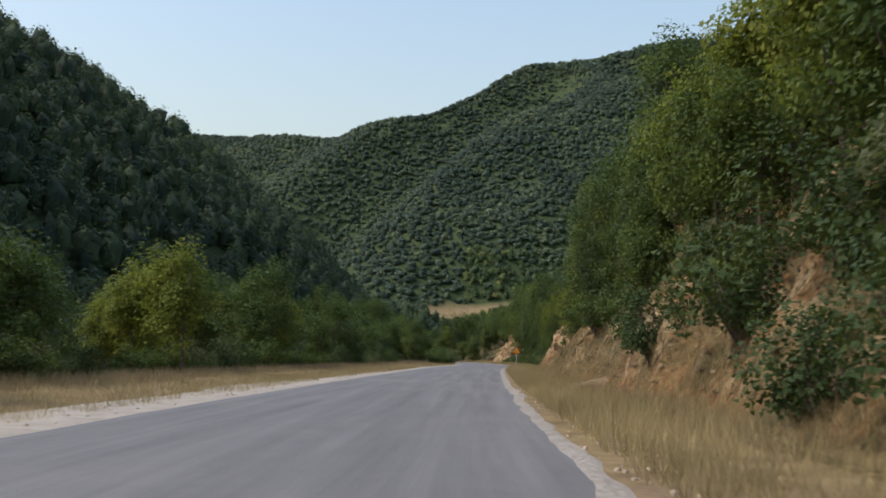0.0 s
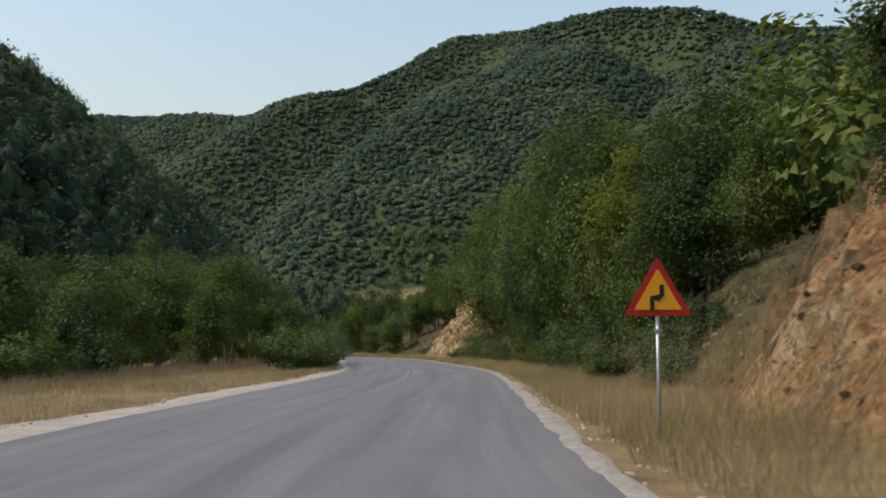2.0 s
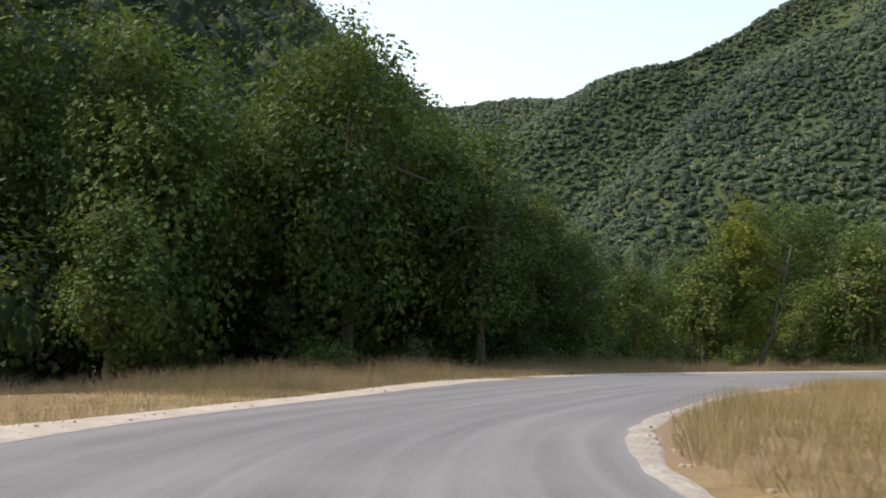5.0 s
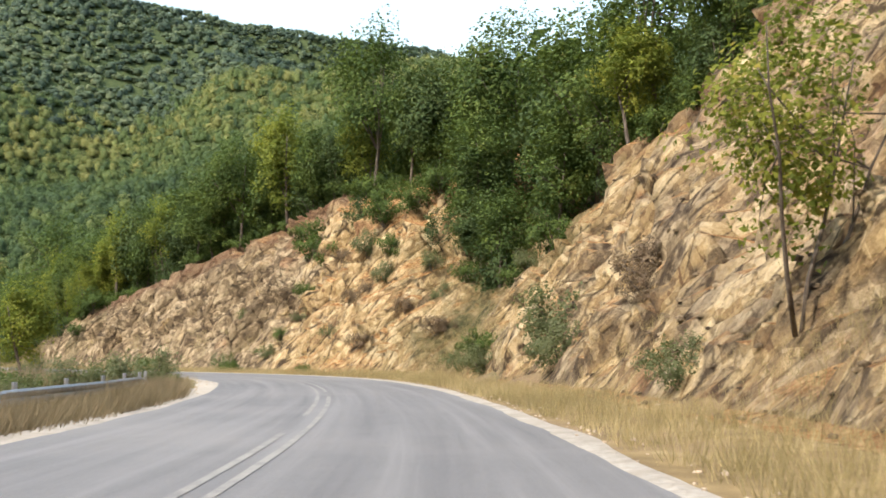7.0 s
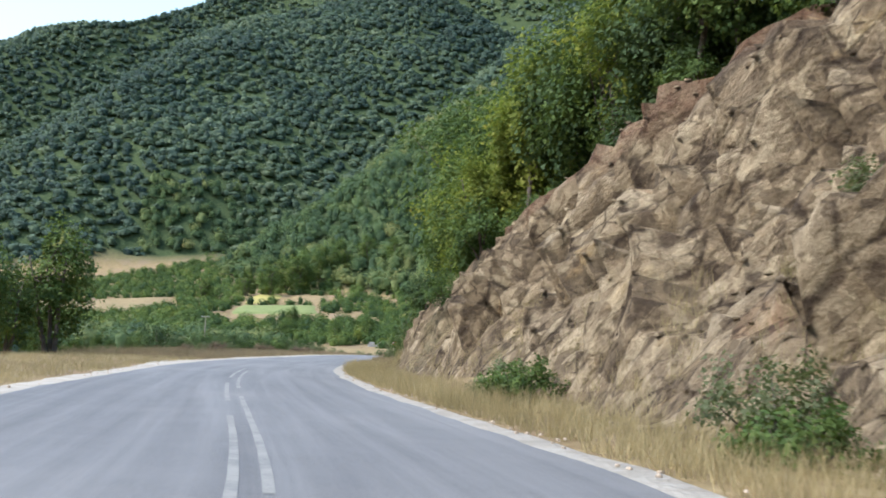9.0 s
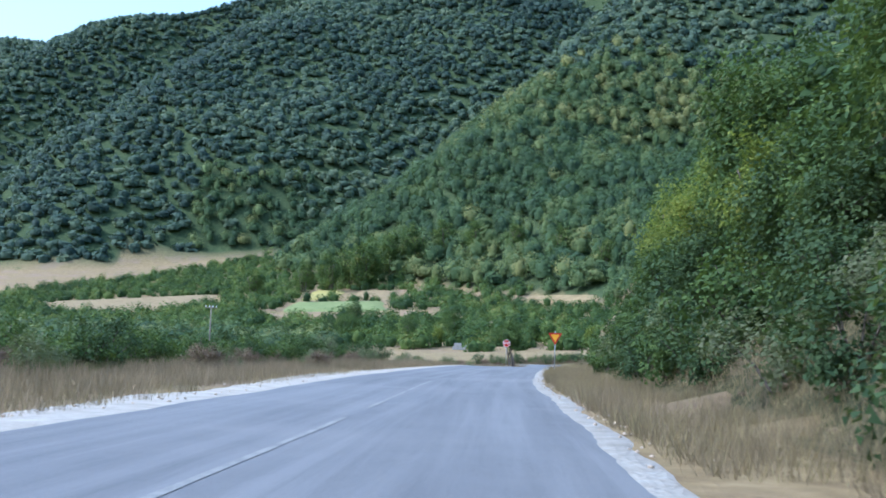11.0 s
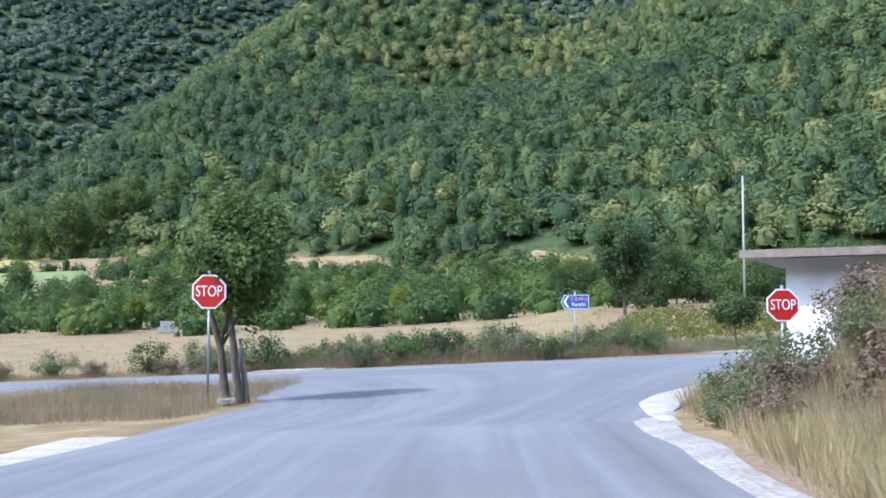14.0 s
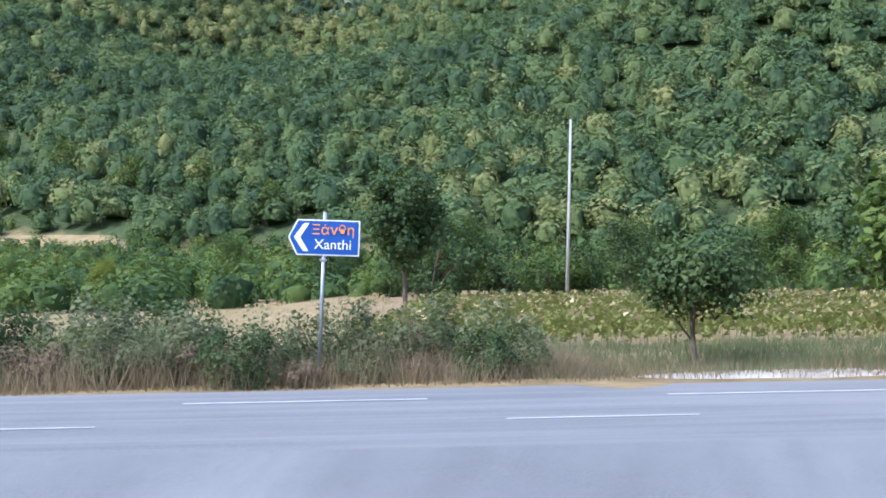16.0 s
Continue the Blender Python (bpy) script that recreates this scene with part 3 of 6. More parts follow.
def strip(name, ys, offs, mat, lift, drop=0.0, low=-9, inset=0.0):
    """A ribbon along the side road between lateral offsets."""
    ys = np.asarray(ys, float)
    c = road_cos(ys)
    s = np.sqrt(1 - c * c) * np.sign(road_x(ys + 1) - road_x(ys - 1))
    rows = []
    for o in offs:
        o = o(ys) if callable(o) else np.full(len(ys), o)
        x, y = road_x(ys) + o * c, ys - o * s
        rows.append(np.stack([x, y, road_z(x, y) + lift - (drop if len(rows) == low else inset if len(rows) == 2 - low else 0), o, ys], -1))
    R = np.stack(rows, 1)
    V = R.reshape(-1, 5)
    return mesh_np(name, V[:, :3], grid_faces(len(ys), len(offs))[:, ::-1], mat, True, point_attr={"lane": V[:, 3], "run": V[:, 4]})


ys = np.arange(-40, 384, 0.9)
ragged = lambda k, a: (lambda y: k * (right_half(y) + a * fbm(y / 1.7, y * 0, 21 + k) - 0.02))
lefts = lambda y: -left_half(y) + 0.02 - 0.2 * fbm(y / 1.7, y * 0, 31)
offs = [lefts] + [(lambda y, f=f: -left_half(y) * f) for f in (0.85, 0.6, 0.35, 0.12)] + [0.35, 0.9, 1.4, 1.9, (lambda y: right_half(y) - 0.25), ragged(1, 0.2)]
road = new("road", strip("road", ys, offs, M_ASPHALT, 0.012))
tagged(road, "worn grey asphalt side road with faded lines and cracks", "road", kind="structure")

# the main road across the end, and the flared mouth between the two
es, ns = np.arange(-190, 190, 1.5), np.array([-3.6, -3.0, -2.0, -1.0, 0.0, 0.8, 1.4, 1.75])
EE, NN = np.meshgrid(es, ns, indexing="ij")
NN = NN + (np.abs(NN + 0.9) > 2.4) * 0.3 * fbm(EE / 1.5, NN, 44)
MX, MY = 73 + 0.875 * EE + 0.484 * NN, 391.3 - 0.484 * EE + 0.875 * NN
main_road = new("road_main", mesh_np("road_main", np.stack([MX, MY, base_z(MX, MY) + 0.02 - 0.03 * ((ns < -3.5) | (ns > 1.7))[None, :]], -1).reshape(-1, 3), grid_faces(len(es), len(ns)), M_ASPHALT, True, point_attr={"lane": NN.ravel() * 1.1, "run": EE.ravel()}))
tagged(main_road, "grey asphalt main road crossing at the junction", "road", kind="structure")
mouth_v, mouth_a = [], []
for i in range(25):
    k = i / 24
    n = -17.5 + k * 14.9
    half_l, half_r = 1.0 + 9.0 * k ** 2.2, 4.0 + 4.5 * k ** 2.6
    for j in range(9):
        f = j / 8
        e = -2.0 + 2.2 * k - half_l + (half_l + half_r) * f
        mouth_v.append((73 + 0.875 * e + 0.484 * n, 391.3 - 0.484 * e + 0.875 * n))
        mouth_a.append(f * 5 - 2.5)
mv = np.array(mouth_v)
mouth = new("road_mouth", mesh_np("road_mouth", np.column_stack([mv, base_z(mv[:, 0], mv[:, 1]) + np.repeat(np.interp(np.arange(25), (0, 1, 23, 24), (-0.02, 0.016, 0.016, -0.01)), 9)]), grid_faces(25, 9), M_ASPHALT, True, point_attr={"lane": mouth_a, "run": np.repeat(np.arange(25) * 0.5, 9)}))
tagged(mouth, "flared asphalt mouth of the side road, scuffed and pale", "road", kind="structure")

# pale gravel shoulders
for side in (1, -1):
    inner = (lambda y: right_half(y) - 0.2 + 0.22 * fbm(y / 1.1, y * 0, 51)) if side > 0 else (lambda y: -left_half(y) + 0.16 + 0.22 * fbm(y / 1.1, y * 0, 52))
    wide = (lambda y: right_half(y) + 0.12 + 0.42 * np.clip(fbm(y / 3.0, y * 0, 53) + 0.05, 0, 1) + 0.1 * sstep(190, 215, y) + 0.14 * fbm(y / 0.8, y * 0, 54)) if side > 0 else \
           (lambda y: -left_half(y) - 0.45 - 1.6 * np.clip(fbm(y / 9.0, y * 0, 55) + 0.1, 0, 1) * (1 - 0.9 * np.exp(-((y - 120) / 18.0) ** 2)) + 0.3 * np.exp(-((y - 120) / 18.0) ** 2) - 0.9 * np.exp(-((y - 14) / 16.0) ** 2) - 0.7 * np.exp(-((y - 198) / 8.0) ** 2) - 0.8 * np.exp(-((y - 335) / 14.0) ** 2) - 0.25 * fbm(y / 0.8, y * 0, 56))
    rim = lambda y, f=wide, k=side: f(y) - 0.09 * k
    me = strip("gravel_shoulder", np.arange(-40, 377, 0.35), [inner, rim, wide][::side], M_GRAVEL, 0.026, 0.055, 2 if side > 0 else 0, 0.02)
    tagged(new("pavement_shoulder", me), "pale gravel shoulder along the asphalt edge", "shoulder", kind="structure")


def gravel_patch(e0, n0, re, rn, seed, label):
    V, F = [], []
    c = (73 + 0.875 * e0 + 0.484 * n0, 391.3 - 0.484 * e0 + 0.875 * n0)
    rings, seg = 6, 40
    for r in range(rings + 1):
        for k in range(seg):
            w = 2 * math.pi * k / seg
            f = r / rings * (1 + 0.45 * float(fbm(np.array(math.cos(w) * 2.2 + seed), np.array(math.sin(w) * 2.2), 60)))
            e, n = e0 + re * f * math.cos(w), n0 + rn * f * math.sin(w)
            x, y = 73 + 0.875 * e + 0.484 * n, 391.3 - 0.484 * e + 0.875 * n
            V.append((x, y, float(base_z(np.array(x), np.array(y))) + 0.04 - 0.03 * (r == rings)))
    for r in range(rings):
        for k in range(seg):
            F.append((r * seg + k, (r + 1) * seg + k, (r + 1) * seg + (k + 1) % seg, r * seg + (k + 1) % seg))
    ob = new("pavement_gravel", mesh_np("gravel_patch", V, F, M_GRAVEL, True))
    return tagged(ob, label, "gravel", kind="structure")


# white gravel sweeping round the junction corner
P = np.array([(2.1, -18.5), (1.95, -16.2), (2.05, -14.3), (2.45, -12.4), (2.95, -10.9), (3.55, -9.3), (4.15, -8.0), (4.9, -6.8), (5.8, -5.75), (7.0, -4.9), (9.0, -4.4), (12.0, -4.2)])
tt = np.linspace(0, len(P) - 1, 60)
grow = 0.15 + 0.85 * sstep(0, 3, tt)
pe, pn = np.interp(tt, np.arange(len(P)), P[:, 0]), np.interp(tt, np.arange(len(P)), P[:, 1])
ge, gn = np.gradient(pe), np.gradient(pn)
gl = np.hypot(ge, gn)
rows = []
for o in (-0.3, -0.18, 0.1, 0.3, 0.9):
    w = o * grow + 0.16 * fbm(tt * 1.3, tt * 0 + o, 57) * (abs(o) > 0.3)
    e, n = pe + 0.12 + gn / gl * w, pn - ge / gl * w
    x, y = 73 + 0.875 * e + 0.484 * n, 391.3 - 0.484 * e + 0.875 * n
    rows.append(np.stack([x, y, base_z(x, y) + (np.where(tt < 0.4, -0.03, 0.035) if -0.3 < o < 0.5 else 0.008 if o < 0 else -0.1)], -1))
tagged(new("pavement_gravel", mesh_np("gravel_corner", np.stack(rows, 1).reshape(-1, 3), grid_faces(60, 5)[:, ::-1], M_GRAVEL, True)), "white gravel rim sweeping round the junction corner", "gravel", kind="structure")
gravel_patch(7.2, 2.4, 3.2, 0.55, 2, "white gravel at the main road's edge")
gravel_patch(-6.5, 2.1, 1.1, 0.3, 3, "white gravel at the main road's edge")
gravel_patch(-7.4, -10.2, 2.4, 0.7, 4, "pale gravel rim of the junction island")

# faded double middle line of the side road, in worn lengths
rng = np.random.default_rng(5)
for k in (-0.11, 0.09):
    y = -30.0
    while y < 366:
        ln = float(rng.uniform(5, 16))
        if rng.random() < (0.0 if y > 300 and k > 0 else 0.7 if y > 300 else 0.85 if y > 176 else 0.12):
            yy = np.arange(y, min(y + ln, 367), 0.6)
            if len(yy) > 2:
                w = 0.035
                o = lambda v, q: (lambda a: k - 0.1 + v + 0.015 * fbm(a / 0.9, a * 0, 70 + q))
                tagged(new("road_marking", strip("road_marking", yy, [o(-w, 1), o(w, 2)], M_PAINT, 0.0165)), "faded cream middle line, partly worn away", "road marking", kind="structure")
        y += ln + float(rng.uniform(0.3, 3))


def main_dash(e0, e1, n, w=0.05):
    ee = np.linspace(e0, e1, 8)
    P = [(73 + 0.875 * e + 0.484 * (n + s), 391.3 - 0.484 * e + 0.875 * (n + s)) for e in ee for s in (-w, w)]
    P = np.array(P)
    ob = new("road_marking", mesh_np("road_marking", np.column_stack([P, base_z(P[:, 0], P[:, 1]) + 0.0245]), grid_faces(8, 2), M_LANE))
    tagged(ob, "faded white lane dash on the main road", "road marking", "lane dashes", "structure")


for i in range(-9, 10):
    main_dash(0.05 + 3.95 * i, 2.0 + 3.95 * i, 0.05)
    main_dash(2.4 + 3.95 * i, 3.7 + 3.95 * i, -1.75, 0.03)

# ---- the rock cut along the uphill side ----
def cell3(u, v, w, seed):
    return hash01(np.floor(u), np.floor(v), np.floor(w), seed)


bs, bu = np.arange(-24, 378, 0.2), np.concatenate([np.arange(-0.9, 9, 0.19), np.arange(9.2, 30, 1.6)])
BY, BU = np.meshgrid(bs, bu, indexing="ij")
toe = table(BY, CUT, 1) + 0.5 * fbm(BY / 4, BY * 0, 90)
rough = table(BY, CUT, 4)
c_ = road_cos(BY)
s_ = np.sqrt(1 - c_ * c_) * np.sign(road_x(BY + 1) - road_x(BY - 1))
dd = HALF + toe + BU
# a gentle bow of the lateral lines keeps them apart on the inside of the bend
fan = np.clip(dd, 0, 14) + 0.0 * dd
bx, by = road_x(BY) + dd * c_, BY - fan * s_
fadeb = hill_fade(bx, by)
bz = np.where(BU > 0, bank_z(BU, BY), 0) * fadeb
act = rough * sstep(0.0, 1.2, BU) * sstep(9.5, 6.5, BU) * fadeb
# blocks of dipping strata: cells stretched along the dip, at two sizes, thrust out of the face
a1, a2 = (BY * 0.75 + bz * 0.66), (-BY * 0.66 + bz * 0.75)
wrp = 0.7 * fbm(BY / 2.2, bz / 2.2, 91)
layer = a1 / 0.62 + 1.3 * wrp
bed, thin = layer - np.floor(layer), a1 / 0.23 + 2.0 * wrp
big = cell3(layer, a2 / 2.6 + 7.3 * cell3(layer, BU * 0, BU * 0, 5.0), BU * 0, 1.0) - 0.45
small = cell3(thin, a2 / 0.8 + 5.1 * cell3(thin, BU * 0, BU * 0, 6.0), BU * 0, 2.0) - 0.45
chunk = cell3(a1 / 2.3 + wrp, a2 / 3.4 + wrp, BU * 0, 3.0) - 0.5
lump = fbm(BY / 3.2, bz / 3.2, 92, 4)
along = a2 / 2.6 + 7.3 * cell3(layer, BU * 0, BU * 0, 5.0)
c1, c2 = a1 / 2.3 + wrp, a2 / 3.4 + wrp
tilt = (bed - 0.5) * (cell3(layer, along, BU * 0, 7.0) - 0.25) * 0.9 + (along - np.floor(along) - 0.5) * (cell3(layer, along, BU * 0, 8.0) - 0.5) * 1.5
slab = (c1 - np.floor(c1) - 0.5) * (cell3(c1, c2, BU * 0, 9.0) - 0.5) * 2.2 + (c2 - np.floor(c2) - 0.5) * (cell3(c1, c2, BU * 0, 10.0) - 0.5) * 2.2
push = act * (0.85 * big + 1.1 * tilt + slab + 0.42 * small + 1.2 * chunk + 1.4 * lump) + (1 - rough) * 0.35 * fbm(BY / 1.2, BU / 1.2, 93) * sstep(0, 1, BU)
bx = bx - push * c_ * 0.8
by = by + push * s_ * 0.8
bz = bz + push * 0.45 + 0.02
edge = BU < -0.6
bz = np.where(edge, -0.12, bz)
bz = np.where(BU > 26, bz - 1.2, bz)
plants = np.clip(1.1 - rough + 0.6 * sstep(2.6, 0.9, bz) * sstep(348, 354, BY), 0, 1)
rim_soil = sstep(0.88, 1.0, bz / np.maximum(table(BY, CUT, 2), 0.5) + 0.25 * fbm(BY / 1.5, bz / 1.5, 95)) * rough
earth = np.interp(BY, (-20, 100, 140, 180, 205, 215, 236, 240, 247, 254, 257.5, 290, 300, 380), (0.98, 0.98, 0.7, 0.7, 0.6, 0.5, 0.5, 0.8, 0.78, 0.74, 0.14, 0.12, 0.5, 0.35)) + 0.3 * sstep(5.0, 7.0, bz) * sstep(248, 256, BY)
bank = new("ground_bank", mesh_np("bank", np.stack([bx, by, bz], -1).reshape(-1, 3), grid_faces(len(bs), len(bu))[:, ::-1], M_ROCK, False, point_attr={"plants": plants.ravel(), "earth": earth.ravel(), "rim": rim_soil.ravel()}))
tagged(bank, "ochre and grey rock cut with broken strata and loose earth", "rock bank", kind="structure")


def bank_at(y, u):
    """A point on the bank's surface at y along the road and u beyond the toe."""
    i, j = int(np.argmin(np.abs(bs - y))), int(np.argmin(np.abs(bu - u)))
    return float(bx[i, j]), float(by[i, j]), float(bz[i, j])


# ---- trees, bushes and woods ----
def leaves(rng, centres, radii, per, leaf, tints, mid, up=0.35, wide=0.55, tri=True):
    """Leaf blades round cluster centres: arrays of vertices, faces and tints."""
    n = len(centres) * per
    c, r = np.repeat(centres, per, 0), np.repeat(radii, per)
    p = rng.normal(size=(n, 3))
    p = p / np.linalg.norm(p, axis=1)[:, None] * (rng.random(n) ** 0.45)[:, None]
    pos = c + p * r[:, None]
    out = pos - np.array(mid)
    out = out / (np.linalg.norm(out, axis=1)[:, None] + 1e-6)
    nrm = out * 0.7 + rng.normal(size=(n, 3)) * 0.55 + p * 0.3
    nrm[:, 2] += up
    nrm /= np.linalg.norm(nrm, axis=1)[:, None]
    t = np.cross(nrm, rng.normal(size=(n, 3)))
    t /= np.linalg.norm(t, axis=1)[:, None]
    b = np.cross(nrm, t)
    L = (leaf * rng.uniform(0.65, 1.35, n))[:, None]
    bend = nrm * L * 0.12
    if tri:
        V = np.stack([pos - t * L * 0.6, pos + t * L * 0.4 + b * L * wide * 0.78, pos + t * L * 0.4 - b * L * wide * 0.78], 1).reshape(-1, 3)
        return V, np.arange(n * 3).reshape(n, 3), np.clip(np.repeat(tints, per) + rng.normal(size=n) * 0.1, 0, 1)
    V = np.stack([pos - t * L / 2, pos + b * L * wide / 2 + bend, pos + t * L / 2, pos - b * L * wide / 2 + bend], 1).reshape(-1, 3)
    F = np.arange(n * 4).reshape(n, 4)
    T = np.clip(np.repeat(tints, per) + rng.normal(size=n) * 0.07, 0, 1)
    return V, F, T


def crown_clusters(rng, k, rx, rz, zc, lean=(0, 0), skirt=0.38):
    d = rng.normal(size=(k, 3))
    d /= np.linalg.norm(d, axis=1)[:, None]
    rad = rng.uniform(0.45, 1.0, k) * (0.85 + 0.3 * rng.random(k))
    d[:, 2] = np.abs(d[:, 2]) * np.where(rng.random(k) < 1 - skirt, 1, -0.75 if skirt < 0.4 else -0.95)
    c = d * rad[:, None] * np.array([rx, rx, rz])
    c[:, 2] += zc
    c[:, 0] += lean[0] * c[:, 2]
    c[:, 1] += lean[1] * c[:, 2]
    return c


def make_tree(name, seed, h, rx, clusters, per, leaf, mat, label, category="tree", low=0.28, trunk_r=0.09, tint=(0.25, 0.75), stems=1, tri=True, skirt=0.38):
    """A tree of height h: trunk with limbs, and a crown of leaf clusters."""
    rng = np.random.default_rng(seed)
    z0 = h * low
    zc, rz = (h + z0) / 2, (h - z0) / 2
    c = crown_clusters(rng, clusters, rx * 0.85, rz * 0.88, zc, rng.uniform(-0.06, 0.06, 2), skirt)
    cr = rng.uniform(0.24, 0.42, clusters) * rx
    V, F, T = leaves(rng, c, cr, per, leaf, rng.uniform(*tint, clusters), (0, 0, zc - 0.3 * rz), tri=tri)
    top = new(name, None)
    top.empty_display_size = 0.2
    TV, TF = [], []
    for s in range(stems):
        off = Vector((rng.normal() * 0.1, rng.normal() * 0.1, 0)) * (stems > 1)
        chain = [Vector((0, 0, -0.4)) + off]
        lean = Vector((rng.normal() * 0.07, rng.normal() * 0.07, 1)) + off * 1.5
        for i in range(1, 6):
            chain.append(Vector((0, 0, -0.4)) + off + lean * ((zc + rz * 0.4 + 0.4) * i / 5) + Vector((rng.normal(), rng.normal(), 0)) * 0.03 * h / 5)
        add_tube(TV, TF, chain, [trunk_r * (1.25 - 0.2 * i) for i in range(6)], 7)
        for i in range(7 if stems == 1 else 4):
            a = chain[2 + int(rng.integers(0, 3))]
            e = Vector(c[int(rng.integers(0, clusters))])
            m = a.lerp(e, 0.5) + Vector((rng.normal() * 0.1, rng.normal() * 0.1, 0.12 * h / 5))
            add_tube(TV, TF, [a, m, e], [trunk_r * 0.45, trunk_r * 0.28, trunk_r * 0.1], 5)
    me = bpy.data.meshes.new("trunk")
    me.from_pydata([tuple(v) for v in TV], [], TF)
    me.polygons.foreach_set("use_smooth", [True] * len(TF))
    me.materials.append(M_BARK)
    part("trunk", me, top)
    part("crown", mesh_np("crown", V, F, mat, False, {"tint": T}), top)
    return tagged(top, label, category)


def make_bush(name, seed, h, rx, clusters, per, leaf, mat, label, tint=(0.2, 0.7), category="bush"):
    rng = np.random.default_rng(seed)
    d = rng.normal(size=(clusters, 3))
    d /= np.linalg.norm(d, axis=1)[:, None]
    c = d * rng.uniform(0.35, 0.95, clusters)[:, None] * np.array([rx, rx, h * 0.5])
    c[:, 2] = np.abs(c[:, 2] + h * 0.42) * 0.9 + 0.05
    V, F, T = leaves(rng, c, rng.uniform(0.22, 0.4, clusters) * min(rx, h * 0.6), per, leaf, rng.uniform(*tint, clusters), (0, 0, h * 0.2))
    top = new(name, None)
    TV, TF = [], []
    for i in range(9):
        e = Vector(c[int(rng.integers(0, clusters))])
        add_tube(TV, TF, [(0, 0, -0.2), (0, 0, -0.12), (e.x * 0.5, e.y * 0.5, e.z * 0.55), tuple(e)], [0.025, 0.022, 0.014, 0.006], 4)
    me = bpy.data.meshes.new("stem")
    me.from_pydata(TV, [], TF)
    bm = bmesh.new()
    bm.from_mesh(me)
    bmesh.ops.remove_doubles(bm, verts=bm.verts[:], dist=0.004)
    bm.to_mesh(me)
    bm.free()
    me.materials.append(M_BARK)
    part("stem", me, top, "thin branching stem")
    part("foliage", mesh_np("foliage", V, F, mat, False, {"tint": T}), top)
    return tagged(top, label, category)


BANK_LABEL = "leafy green tree on the wooded slope above the road"
near_trees = [make_tree(("oak_tree", "oak_tree", "oak_tree", "ash_tree", "dark_oak_tree")[i], 100 + i, (4.6, 5.4, 6.2, 5.0, 4.2)[i], (1.6, 1.8, 1.9, 1.45, 1.6)[i], 70, 96, 0.112, (M_LEAF, M_LEAF, M_LEAF, M_LEAF_YELLOW, M_LEAF_DARK)[i], BANK_LABEL, low=(0.04, 0.02, 0.08, 0.03, 0.02)[i], tint=(0.15, 0.85), trunk_r=0.07) for i in range(5)]
wall_trees = [make_tree("hornbeam_tree", 150 + i, (5.6, 6.4, 5.0, 5.8, 4.6)[i], (1.6, 1.7, 1.55, 1.4, 1.6)[i], 92, 130, 0.085, (M_LEAF, M_LEAF_DARK, M_LEAF, M_LEAF_YELLOW, M_LEAF)[i], "dense green tree whose branches reach down to the verge", low=0.0, tint=((0.1, 0.95), (0.0, 0.6), (0.2, 0.9), (0.0, 0.55), (0.3, 1.0))[i], trunk_r=0.06, skirt=0.5) for i in range(5)]
bushes = [make_bush(("bush", "bramble", "dry_shrub", "shrub")[i], 300 + i, (1.0, 1.3, 0.8, 1.1)[i], (0.75, 0.9, 0.7, 0.8)[i], (32, 32, 40, 32)[i], (72, 72, 120, 80)[i], (0.06, 0.06, 0.034, 0.05)[i], (M_LEAF, M_LEAF_DARK, M_TWIG, M_LEAF_OLIVE)[i], ("green leafy roadside bush", "dark green bramble bush by the road", "brown dried-out shrub on the rock bank", "grey-green shrub on the slope")[i]) for i in range(4)]
SOURCES = []


def put(src, x, y, z, s=1.0, turn=0.0, group="", label="", stretch=1.0):
    """Sets down a copy of a plant; the first use takes the original itself."""
    m = pose(x, y, z, 0, 0, turn) @ Matrix.Diagonal((s, s, s * stretch, 1))
    if src not in SOURCES:
        SOURCES.append(src)
        src.matrix_basis = m
        ob = src
    else:
        ob = copy_thing(src, Matrix.Identity(4))
        ob.matrix_basis = m
    return tagged(ob, label, "", group)


rng = np.random.default_rng(11)
# rows of trees along the top of the cut
for row, (gap, step) in enumerate(((0.1, 1.9),)):
    y = -14.0
    while y < 352:
        y += step * float(rng.uniform(0.75, 1.3))
        u = float(table(y, CUT, 5)) + gap + float(rng.uniform(0, 1.5))
        if 186 < y < 203 or 87 < y < 100:
            continue
        x_, y_, z_ = bank_at(y, u)
        kinds = wall_trees if 100 < y < 146 else near_trees
        k = int(rng.integers(0, len(kinds)))
        if 96 < y < 150 and row == 0:
            s = float(rng.uniform(0.75, 1.25))
        else:
            s = float(rng.uniform(0.7, 1.15))
        if 255 < y < 300:
            s *= 1.25
        put(kinds[k], x_, y_, z_ - 0.2, s, float(rng.uniform(0, 360)), "trees on the bank", stretch=float(rng.uniform(0.9, 1.2)))
# tall dense trees that come down to the road in the shaded stretch
for i in range(16):
    y = 103 + i * 2.45 + float(rng.uniform(-0.8, 0.8))
    x_, y_, z_ = bank_at(y, float(rng.uniform(0.7, 2.2)))
    put(wall_trees[(0, 1, 4, 2, 1, 3, 0, 4)[i % 8]], x_, y_, z_ - 0.3, float(rng.uniform(0.95, 1.5)) * (0.75 if i < 3 else 1.0), float(rng.uniform(0, 360)), "trees on the bank", stretch=1.15)

